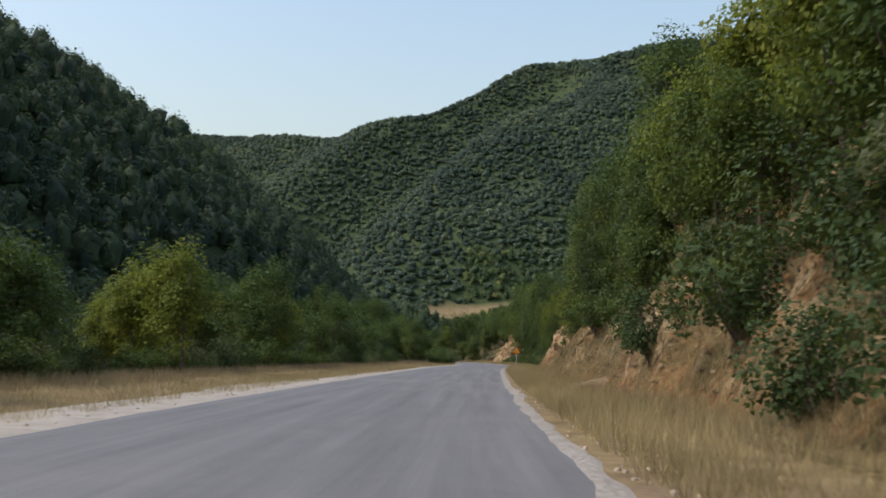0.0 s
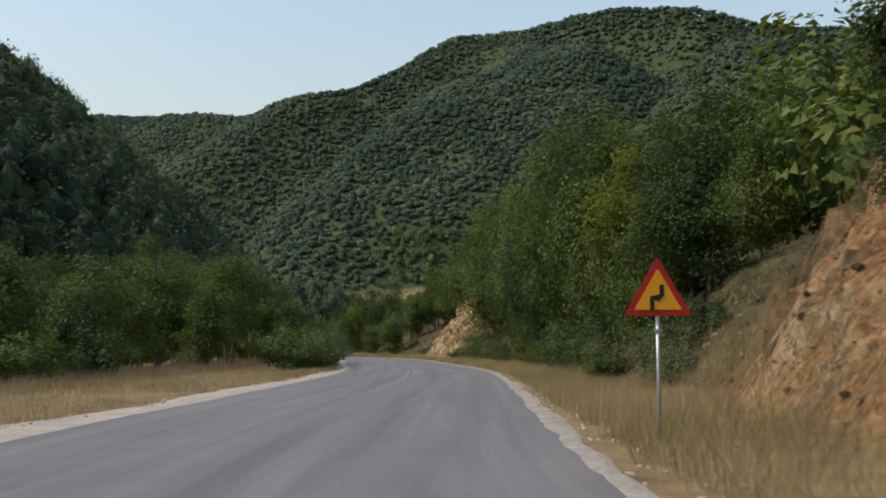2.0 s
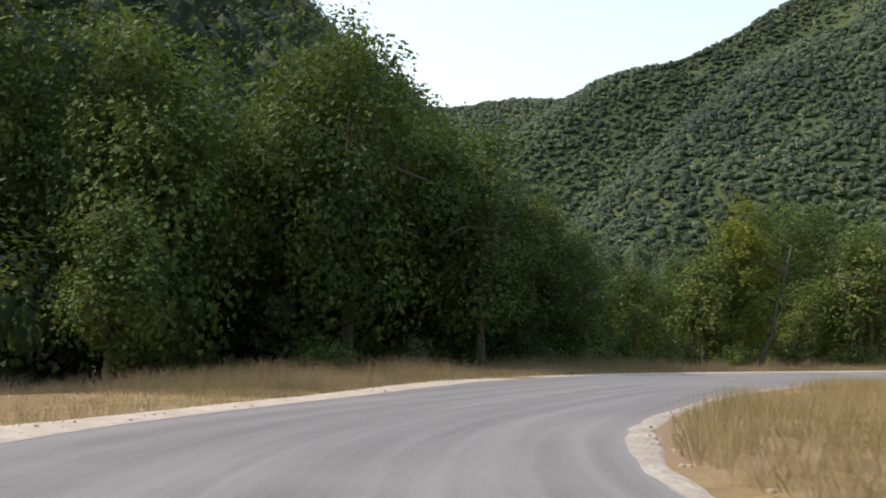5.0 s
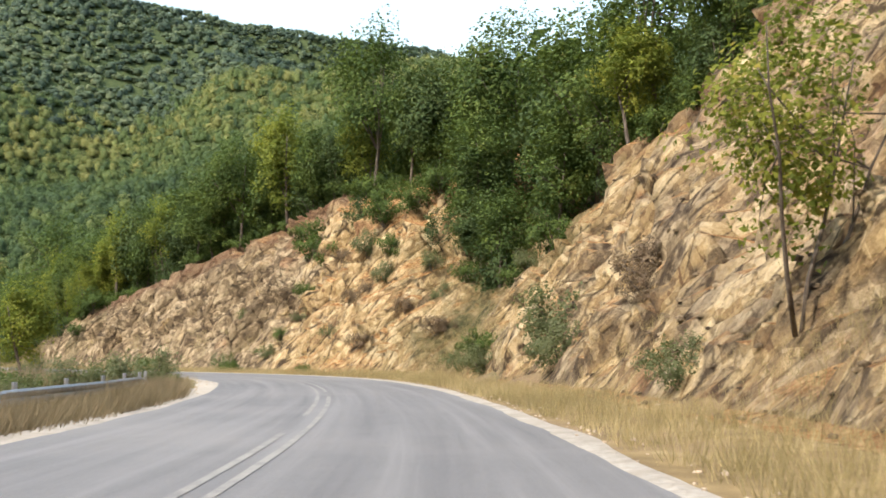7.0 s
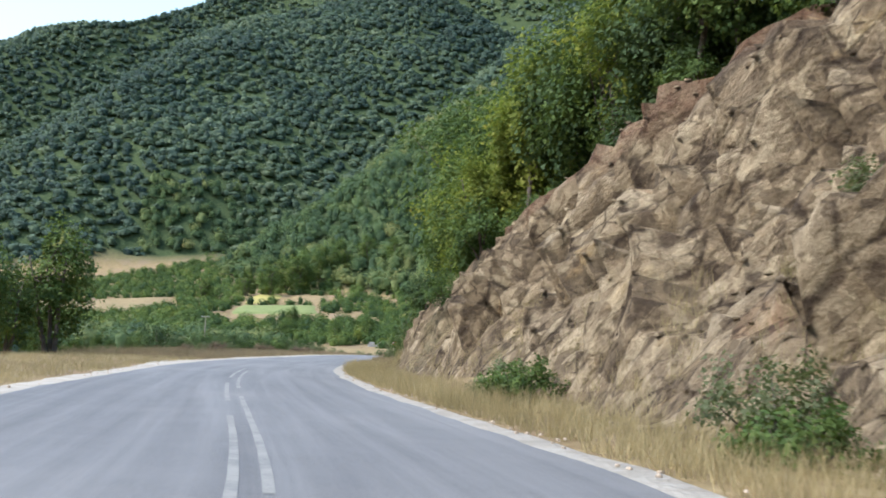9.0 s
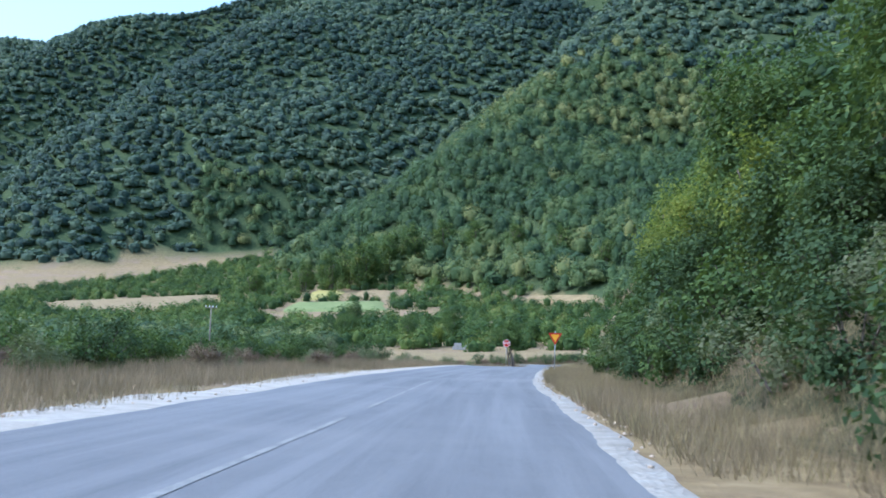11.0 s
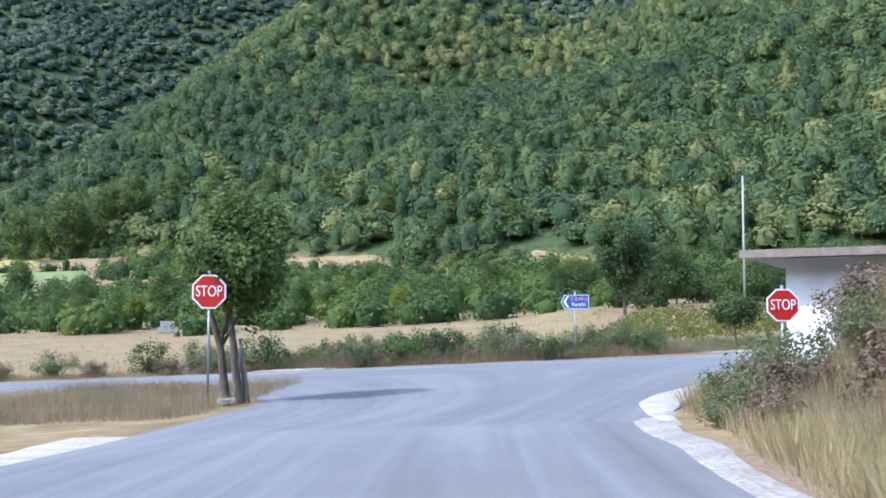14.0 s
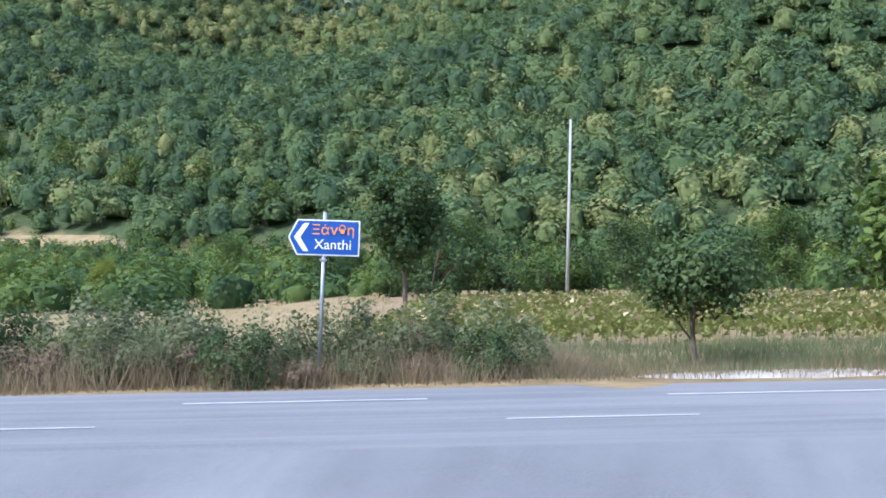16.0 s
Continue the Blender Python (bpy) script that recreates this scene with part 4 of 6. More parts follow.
# low bushes that close the foot of the wooded stretches
for y0, y1, step, lo, hi in ((-12, 14, 1.3, 0.2, 1.8), (14, 62, 1.9, 0.6, 3.0), (95, 143, 1.3, -0.2, 1.2), (290, 352, 1.2, 0.0, 2.4), (203, 212, 1.5, 1.0, 3.5)):
    y = y0
    while y < y1:
        y += step * float(rng.uniform(0.6, 1.4))
        x_, y_, z_ = bank_at(y, float(rng.uniform(lo, hi)))
        k = int(rng.choice([0, 0, 1, 1, 3]))
        put(bushes[k], x_, y_, z_ - 0.12, float(rng.uniform(0.8, 1.6)), float(rng.uniform(0, 360)), "shrubs on the bank", "" if k != 0 else "green leafy shrub growing on the rock bank")

y = 206.0
while y < 300:
    y += 1.7 * float(rng.uniform(0.6, 1.4))
    x_, y_, z_ = bank_at(y, float(table(y, CUT, 5)) + float(rng.uniform(-0.3, 1.2)))
    k = int(rng.choice([0, 0, 1]))
    put(bushes[k], x_, y_, z_ - 0.15, float(rng.uniform(1.1, 1.9)), float(rng.uniform(0, 360)), "shrubs on the bank", "leafy undergrowth along the top of the rock cut")

# trees and bushes on the valley side, by stretches: y from, y to, offset from, offset to, spacing, size, tree share
LEFT = ((-10, 110, -8.0, -11.5, 1.7, 0.95, 0.3), (-10, 112, -12, -16, 3.2, 1.05, 0.95), (113, 134, -3.3, -5.0, 1.1, 1.25, 0.0), (112, 150, -6.5, -11, 2.6, 0.85, 0.7),
        (150, 190, -7.5, -13, 2.6, 0.9, 0.5), (196, 212, -9.5, -14, 1.5, 0.9, 0.0), (214, 232, -9.5, -16, 2.6, 0.7, 0.4), (236, 262, -7.5, -15, 2.8, 0.7, 0.4), (318, 376, -8, -13, 1.5, 1.0, 0.0), (310, 378, -14, -30, 2.0, 0.55, 0.25))
for y0, y1, o0, o1, step, size, share in LEFT:
    y = y0
    while y < y1:
        y += step * float(rng.uniform(0.6, 1.5))
        o = float(rng.uniform(o1, o0))
        c = float(road_cos(y))
        s_n = math.sqrt(max(0, 1 - c * c)) * math.copysign(1, float(road_x(y + 1) - road_x(y - 1)))
        x_, y_ = float(road_x(y)) + o * c, y - o * s_n
        if rng.random() < share:
            put(near_trees[int(rng.integers(0, 5))], x_, y_, land(x_, y_) - 0.15, size * float(rng.uniform(0.65, 1.1)), float(rng.uniform(0, 360)), "trees in the valley", "leafy tree on the valley side of the road")
        else:
            put(bushes[int(rng.choice([0, 0, 1, 3]))], x_, y_, land(x_, y_) - 0.05, size * float(rng.uniform(0.9, 1.8)), float(rng.uniform(0, 360)), "roadside bushes")

# single trees that stand out along the way
big = make_tree("tree", 401, 7.2, 2.3, 96, 130, 0.11, M_LEAF, "tall broad green tree beyond the bend", low=0.0, trunk_r=0.14, tint=(0.05, 0.7), skirt=0.5)
tall = make_tree("tree", 402, 6.9, 1.25, 60, 80, 0.14, M_LEAF_YELLOW, "slender yellow-green tree beyond the bend", low=0.0, trunk_r=0.09, tint=(0.1, 0.7))
round_ = make_tree("tree", 403, 5.3, 1.75, 70, 85, 0.14, M_LEAF, "rounded dense green tree beside the bend", low=0.0, skirt=0.48, trunk_r=0.1, tint=(0.4, 1.0), stems=3)
for src, x_, y_, s, st in ((tall, 7.0, 215.2, 1.0, 1.0), (round_, 5.2, 214.6, 0.95, 1.0), (round_, 11.2, 217.4, 1.02, 1.05), (round_, 9.2, 217.6, 0.72, 0.9), (round_, 13.0, 219.5, 0.6, 0.9),
                           (big, -3.5, 211.5, 1.2, 1.05), (big, -8.5, 206.0, 1.45, 1.15), (big, -5.5, 214.0, 1.4, 1.1), (big, -12.0, 200.5, 1.4, 1.2), (big, -2.4, 207.5, 1.2, 1.05), (big, -5.6, 203.5, 1.45, 1.15), (big, 0.4, 212.5, 0.85, 1.0), (big, -9.5, 210.5, 1.5, 1.2), (big, -1.0, 221.0, 1.0, 1.0), (big, -12.0, 213.0, 1.3, 1.0), (big, 1.6, 226.0, 0.85, 1.0),
                           (big, -1.2, 150.8, 0.82, 1.0), (round_, 1.4, 143.0, 0.9, 1.0), (big, -3.0, 132.0, 0.9, 1.0), (round_, 2.6, 136.5, 0.95, 1.05), (big, 0.6, 131.0, 0.75, 1.0), (round_, 1.2, 141.5, 1.1, 1.0), (round_, 3.2, 147.5, 0.8, 1.0), (round_, -1.0, 126.5, 0.95, 1.0), (big, 8.0, 246.0, 1.5, 1.15), (big, 12.0, 249.0, 1.55, 1.15), (big, 16.0, 252.0, 1.5, 1.1), (big, 20.0, 256.0, 1.3, 1.05), (big, 10.2, 252.0, 1.5, 1.15), (round_, 21.6, 235.2, 0.5, 0.9), (round_, 23.4, 237.4, 0.58, 0.9), (round_, 19.8, 234.4, 0.42, 0.9), (big, 4.0, 243.0, 1.2, 1.0), (round_, 10.6, 173.0, 0.75, 0.95), (round_, 12.6, 177.5, 0.85, 0.95), (round_, 9.0, 178.5, 0.6, 0.9), (big, -4.6, 121.0, 0.8, 1.0), (round_, 33.2, 297.5, 1.05, 1.05), (round_, 30.6, 293.0, 1.0, 1.0), (round_, 29.0, 300.0, 1.1, 1.1), (round_, 31.6, 296.0, 0.8, 1.0), (round_, 22.0, 238.5, 0.7, 0.9), (round_, 18.5, 233.5, 0.7, 0.8), (round_, 25.0, 245.0, 0.6, 0.9)):
    put(src, x_, y_, land(x_, y_) - 0.15, s, float(rng.uniform(0, 360)), "", "", st)
SLENDER = make_tree("tree", 404, 4.4, 1.35, 64, 60, 0.085, M_LEAF_YELLOW, "thin open-branched young tree rooted in the rock cut", low=0.06, trunk_r=0.03, tint=(0.2, 0.9), stems=3)
put(SLENDER, *bank_at(221.5, 1.0), 1.0, 20, "")
for x_, y_, sz in ((27.0, 233.2, 1.05), (27.9, 234.6, 0.75), (26.2, 233.4, 0.95), (22.4, 228.2, 0.6), (25.0, 232.6, 0.9)):
    put(bushes[3], x_, y_, land(x_, y_) - 0.05, sz, 60.0 * x_, "roadside bushes", "grey-green shrub at the end of the guard rail")
put(near_trees[4], *bank_at(246.5, 3.6), 0.8, 50, "trees on the bank")
put(near_trees[4], *bank_at(247.5, 5.2), 0.95, 150, "trees on the bank")
put(near_trees[0], *bank_at(33.0, 1.4), 0.62, 50, "trees on the bank")
put(near_trees[4], *bank_at(51.5, 2.6), 0.75, 50, "trees on the bank")
put(near_trees[1], *bank_at(60.5, 3.2), 0.85, 150, "trees on the bank")
for y, u, k, s in ((287, 2.4, 3, 0.8), (290, 2.6, 3, 0.9), (293, 2.4, 0, 0.85), (296, 2.8, 3, 0.9), (299, 2.6, 2, 0.9), (283, 3.4, 3, 0.9), (279, 4.2, 0, 1.0), (274, 4.2, 3, 1.1), (269, 4.9, 2, 1.15), (264, 5.4, 0, 1.1),
                   (12, 1.6, 0, 0.8), (17, 2.6, 3, 0.9), (21, 1.9, 1, 0.7), (26, 2.3, 2, 0.75), (31, 2.7, 3, 0.8), (36, 2.0, 0, 0.75), (40, 2.9, 4, 0.85), (44, 2.2, 1, 0.7), (48, 2.6, 3, 0.85), (53, 2.2, 0, 0.8), (57, 2.8, 2, 0.8), (63, 3.6, 3, 0.7),
                   (243, 6.3, 2, 1.5), (246, 7.4, 4, 1.7), (239.5, 6.8, 2, 1.4), (249, 7.8, 1, 1.6), (252, 7.0, 4, 1.5), (236, 7.6, 1, 1.3), (356.5, 1.6, 4, 0.7), (358, 2.4, 1, 0.7), (359.5, 3.0, 4, 0.75), (357.5, 3.6, 0, 0.8), (348.5, 0.9, 4, 0.5), (350, 1.8, 1, 0.55), (351.5, 1.0, 0, 0.5), (353, 2.2, 4, 0.6), (354.5, 1.3, 4, 0.45), (355.5, 2.8, 1, 0.55), (352.5, 3.4, 0, 0.7), (349, 3.0, 2, 0.7),
                   (336, 1.6, 4, 0.7), (339, 2.2, 1, 0.7), (342, 1.7, 0, 0.66), (344.5, 2.6, 4, 0.72), (347, 2.0, 2, 0.6), (349.5, 2.8, 0, 0.66), (352, 3.2, 4, 0.6), (333, 1.8, 4, 0.7), (328, 2.0, 0, 0.7), (322, 1.7, 4, 0.7), (315, 1.6, 0, 0.7), (308, 1.5, 1, 0.7)):
    put(near_trees[k], *bank_at(y, u), s, float(rng.uniform(0, 360)), "trees on the bank", "leafy tree leaning out of the cut slope")
for i in range(9):
    x_, y_, z_ = bank_at(44 + i * 2.4, float(rng.uniform(1.3, 2.4)))
    put(wall_trees[i % 5], x_, y_, z_ - 0.2, float(rng.uniform(0.75, 1.0)), float(rng.uniform(0, 360)), "trees on the bank")
for x_, y_, s in ((-6.5, 205.0, 1.9), (-10.0, 199.5, 1.9), (-3.4, 208.6, 1.6), (-13.0, 205.0, 2.2), (-1.0, 211.0, 1.2), (-7.5, 209.5, 2.1), (-16.0, 199.0, 2.2)):
    put(wall_trees[0 if x_ > -9 else 2], x_, y_, land(x_, y_) - 0.3, s, float(rng.uniform(0, 360)), "trees in the valley", "tall dense dark tree outside the bend", 1.15)
for x_, y_, s in ((12.9, 221.9, 0.98), (14.6, 226.6, 0.72), (11.8, 223.6, 0.95), (13.4, 229.0, 0.85), (16.2, 231.6, 0.62)):
    put(wall_trees[1 if s > 0.8 else 2], x_, y_, land(x_, y_) - 0.3, s, 61.0 * x_, "trees in the valley", "tall dense dark tree outside the bend")
for x_, y_, s in ((-3, 224, 1.2), (0.5, 226, 1.1), (3.5, 223, 1.15), (6.5, 226.5, 1.1), (9.5, 224, 1.0), (12.5, 227, 1.0), (2.2, 218.5, 0.9), (-7, 222, 1.2)):
    put(near_trees[int(rng.integers(0, 3))], x_, y_, land(x_, y_) - 0.2, s, float(rng.uniform(0, 360)), "trees in the valley", "leafy tree on the valley side of the road")
for x_, y_, k, s in ((4.2, 213.2, 1, 1.2), (6.4, 213.6, 0, 1.2), (8.6, 215.6, 1, 1.1), (10.6, 216.0, 0, 1.2), (12.4, 217.6, 1, 1.0), (1.5, 211.5, 3, 1.2), (-1.2, 209.6, 1, 1.5), (-4.2, 207.4, 1, 1.6), (-7.0, 204.0, 1, 1.6), (-9.5, 200.5, 0, 1.6), (14.6, 220.4, 0, 0.9), (2.9, 212.6, 0, 1.0)):
    put(bushes[k], x_, y_, land(x_, y_) - 0.1, s, float(rng.uniform(0, 360)), "roadside bushes")
for i in range(22):
    y = 312 + i * 2.7 + float(rng.uniform(-1, 1))
    o = float(rng.uniform(-9.5, -5.2))
    c = float(road_cos(y))
    x_, y_ = float(road_x(y)) + o * c, y - o * math.sqrt(1 - c * c)
    put(bushes[(2, 3, 2, 1)[i % 4]], x_, y_, land(x_, y_) - 0.08, float(rng.uniform(0.6, 1.2)), float(rng.uniform(0, 360)), "roadside bushes")
for i in range(34):
    x_, y_ = 73 + 0.875 * (-52 + i * 3.0) + 0.484 * (54 + 22 * rng.random()), 391.3 - 0.484 * (-52 + i * 3.0) + 0.875 * (54 + 22 * rng.random())
    put(near_trees[int(rng.integers(0, 5))], x_, y_, land(x_, y_) - 0.15, float(rng.uniform(0.55, 0.95)), float(rng.uniform(0, 360)), "trees between the fields", "single leafy tree standing in the hedges")
for turn_, d_, h_, _ in ((1.9, 285, 9.0, 3), (5.1, 290, 15.0, 3), (6.6, 300, 13.5, 1), (7.8, 300, 12.5, 3), (-0.8, 268, 8.5, 1), (3.3, 282, 11.0, 0), (9.5, 300, 10.0, 3), (11.3, 290, 10.0, 1), (13.4, 280, 9.0, 3), (16.0, 265, 9.0, 1), (4.3, 296, 12.0, 1), (18.5, 250, 8.0, 3), (21.0, 240, 8.0, 1), (23.5, 225, 7.5, 3)):
    x_, y_ = 49.7 + d_ * math.sin(radians(turn_)), 327.7 + d_ * math.cos(radians(turn_))
    put(round_, x_, y_, land(x_, y_) - 0.6, h_ / 4.6, 37.0 * h_, "trees between the fields", "tall light-green tree at the foot of the hill", 0.88)
for x_, y_, k, sz in ((66.8, 374.6, 3, 0.55), (67.3, 375.1, 2, 0.7), (67.7, 375.5, 3, 0.7), (68.4, 376.4, 2, 0.85), (69.2, 377.1, 3, 0.8), (68.0, 375.4, 2, 0.9), (68.9, 376.2, 3, 0.9), (66.6, 373.8, 2, 0.6)):
    put(bushes[k], x_, y_, land(x_, y_) - 0.05, sz, 61.0 * x_, "bushes at the junction", "low half-dry shrub in the weeds at the corner")
for y, u, k, sz in ((361, 0.2, 0, 0.8), (362.5, 0.6, 1, 0.9), (364, 0.3, 3, 0.8), (366, 0.5, 0, 0.8), (368, 0.4, 3, 0.7), (363.4, 1.1, 0, 0.9), (360, 0.8, 1, 0.9)):
    put(bushes[k], *bank_at(y, u), sz, 83.0 * y, "shrubs on the bank", "" if k else "green leafy shrub growing on the rock bank")
for i in range(18):
    e_, n_ = float(rng.uniform(3.4, 6.2)), -18.5 + i * 0.55
    x_, y_ = 73 + 0.875 * (e_ + 0.2) + 0.484 * n_, 391.3 - 0.484 * (e_ + 0.2) + 0.875 * n_
    put(bushes[(2, 3, 0, 2, 3)[i % 5]], x_, y_, land(x_, y_) - 0.05, float(rng.uniform(0.4, 0.7)), float(rng.uniform(0, 360)), "bushes at the junction", "low half-dry shrub in the weeds at the corner")
for i in range(16):
    y, u = 354 + i * 1.35, float(rng.uniform(-0.6, 4.0)) if i < 8 else float(rng.uniform(1.8, 4.5))
    put(bushes[(2, 3, 2, 0)[i % 4]], *bank_at(y, u), float(rng.uniform(0.6, 1.1)), float(rng.uniform(0, 360)), "shrubs on the bank")
# trees that hang over the upper half of the first rock cut
for i in range(9):
    y, u = 64.5 + i * 1.5, float(table(64.5 + i * 1.5, CUT, 5)) * (0.62, 0.82, 0.98)[i % 3]
    x_, y_, z_ = bank_at(y, u)
    put(near_trees[(0, 3, 2, 1, 3)[i % 5]], x_, y_, z_ - 0.2, (0.62, 0.78, 0.95)[i % 3], 40.0 * i, "trees on the bank", "leafy tree leaning out of the cut slope")
for y, u, k, sz in ((78.5, 0.72, 3, 0.75), (80.0, 0.92, 0, 0.95), (81.5, 0.74, 1, 0.7), (83.0, 0.95, 3, 0.95), (84.5, 0.8, 2, 0.7), (86.0, 0.98, 0, 0.9), (88.0, 0.95, 2, 0.9), (90.0, 0.9, 4, 0.85)):
    x_, y_, z_ = bank_at(y, float(table(y, CUT, 5)) * u)
    put(near_trees[k], x_, y_, z_ - 0.2, sz, 53.0 * y, "trees on the bank", "leafy tree leaning out of the cut slope")
for y, u, k, sz in ((69.5, 0.5, 3, 0.6), (71.5, 0.42, 0, 0.5), (73.5, 0.55, 3, 0.62), (75.5, 0.6, 1, 0.55), (77.0, 0.68, 3, 0.65), (72.5, 0.7, 2, 0.6), (79.0, 0.6, 4, 0.5)):
    x_, y_, z_ = bank_at(y, float(table(y, CUT, 5)) * u)
    put(near_trees[k], x_, y_, z_ - 0.25, sz, 71.0 * y, "trees on the bank", "leafy tree leaning out of the cut slope")
for i in range(7):
    x_, y_, z_ = bank_at(65 + i * 2.1, float(table(65 + i * 2.1, CUT, 5)) * (0.3, 0.5, 0.4)[i % 3])
    put(bushes[(2, 3, 0, 2)[i % 4]], x_, y_, z_ - 0.1, (0.7, 0.9, 0.55)[i % 3], 70.0 * i, "shrubs on the bank")
for x_, y_, k, sz in ((76.6, 385.0, 3, 0.85), (75.4, 383.4, 2, 1.0), (73.9, 381.2, 3, 0.9), (72.5, 379.3, 2, 0.95), (77.8, 385.9, 0, 0.75), (75.2, 382.0, 2, 0.85), (70.9, 377.2, 3, 0.8), (67.5, 373.2, 2, 1.1), (68.3, 374.4, 3, 0.75), (66.8, 371.9, 2, 0.95), (69.2, 375.5, 2, 1.15), (68.7, 373.9, 3, 0.8), (70.2, 376.2, 2, 1.1)):
    put(bushes[k], x_, y_, land(x_, y_) - 0.05, sz, 97.0 * k + 31 * x_, "bushes at the junction", "low half-dry shrub in the weeds at the corner")
# a line of shrubs where the loose earth meets the bedded rock
for y, u, k, sz in ((256.2, 0.5, 3, 0.75), (256.0, 1.0, 0, 0.8), (255.6, 1.6, 3, 0.85), (255.4, 2.2, 0, 0.9), (255.0, 2.8, 2, 0.9), (254.4, 3.3, 2, 1.0), (252.2, -0.3, 0, 0.6), (251.0, 2.4, 2, 0.7)):
    x_, y_, z_ = bank_at(y, u)
    put(bushes[k], x_, y_, z_ - 0.12, sz, 47.0 * y, "shrubs on the bank", "" if k else "green leafy shrub growing on the rock bank")
# shrubs that cling to the cut
for y, u, k, s in ((87, 1.9, 1, 0.8), (233.5, 0.9, 3, 1.8), (232.4, 0.4, 3, 1.3), (229.5, 1.8, 2, 1.5), (228.8, 1.4, 2, 1.1), (240, 0.6, 0, 1.2), (241.5, 0.3, 3, 1.1), (238.6, 0.2, 3, 1.0), (224, 0.3, 3, 0.9), (236, 1.9, 2, 1.3), (233, 2.2, 2, 0.9), (246, 1.4, 2, 1.2), (249.5, 0.9, 2, 1.1), (252, 1.0, 3, 0.9), (248.6, 1.9, 2, 1.0), (247, 4.5, 0, 1.6), (248, 5.2, 0, 1.8), (249, 4.0, 1, 1.5), (250, 5.6, 0, 1.6), (246, 6.2, 1, 1.7), (251, 3.4, 0, 1.2), (247.5, 2.6, 3, 1.0), (248.5, 3.2, 3, 1.1), (252, 4.2, 0, 1.5), (253, 4.8, 0, 1.7), (254, 4.2, 1, 1.4), (254.5, 5.2, 0, 1.6), (251, 4.8, 0, 1.5), (252.5, 3.4, 3, 1.2), (253.5, 3.0, 2, 1.0), (250.5, 2.8, 3, 1.0), (251.5, 2.0, 2, 1.0), (244, 5.0, 0, 1.6), (243, 3.4, 3, 1.2), (255.5, 1.6, 2, 0.9),
                   (256.5, 3.3, 0, 1.7), (258, 3.8, 0, 1.5), (257, 2.2, 2, 1.0), (255, 5.3, 0, 0.8), (259.5, 1.4, 3, 0.9), (266.5, -0.6, 0, 1.0), (268.0, -0.3, 3, 0.9), (257.5, -0.7, 0, 0.9), (258.6, -0.4, 3, 1.1), (282, 1.3, 0, 1.0), (285, 1.4, 1, 1.1),
                   (72, 2.6, 2, 1.0), (76, 3.5, 3, 1.1), (44, 1.5, 2, 1.1), (30, 1.1, 2, 1.0), (24, 2.0, 3, 1.0), (38, 2.2, 3, 0.9), (300, 0.5, 0, 1.6), (306, 0.9, 1, 1.9), (313, 0.6, 0, 1.7), (320, 0.4, 3, 1.5), (326, 1.2, 0, 2.2), (330, 0.4, 0, 1.6), (334, 1.3, 1, 2.2), (338, 1.0, 0, 2.0), (341, 0.5, 3, 1.4), (344, 1.6, 1, 2.0), (347, 0.9, 0, 1.5), (352, 0.6, 0, 1.1), (350, 0.4, 1, 1.3), (353.5, 0.8, 1, 1.2), (355, 1.6, 0, 1.2), (356, 0.3, 3, 0.9),
                   (165, 0.6, 2, 0.9), (170, 1.8, 3, 0.9), (212, 0.8, 3, 1.2), (216, 1.8, 2, 1.0), (103, -0.4, 0, 1.0), (110, -0.3, 1, 1.0), (118, -0.5, 0, 1.1), (127, -0.6, 0, 0.9), (136, -0.3, 1, 1.1), (145, -0.4, 0, 1.1)):
    x_, y_, z_ = bank_at(y, u)
    put(bushes[k], x_, y_, z_ - 0.12, s, float(rng.uniform(0, 360)), "shrubs on the bank", "" if k != 0 else "green leafy shrub growing on the rock bank")


# ---- far woods, one object for each hillside ----
def ico(sub):
    bm = bmesh.new()
    bmesh.ops.create_icosphere(bm, subdivisions=sub, radius=1.0)
    V = np.array([v.co[:] for v in bm.verts])
    F = np.array([[v.index for v in f.verts] for f in bm.faces])
    bm.free()
    keep = V[F][:, :, 2].max(1) > -0.3
    used = np.unique(F[keep])
    new_i = np.full(len(V), -1)
    new_i[used] = np.arange(len(used))
    return V[used], new_i[F[keep]]


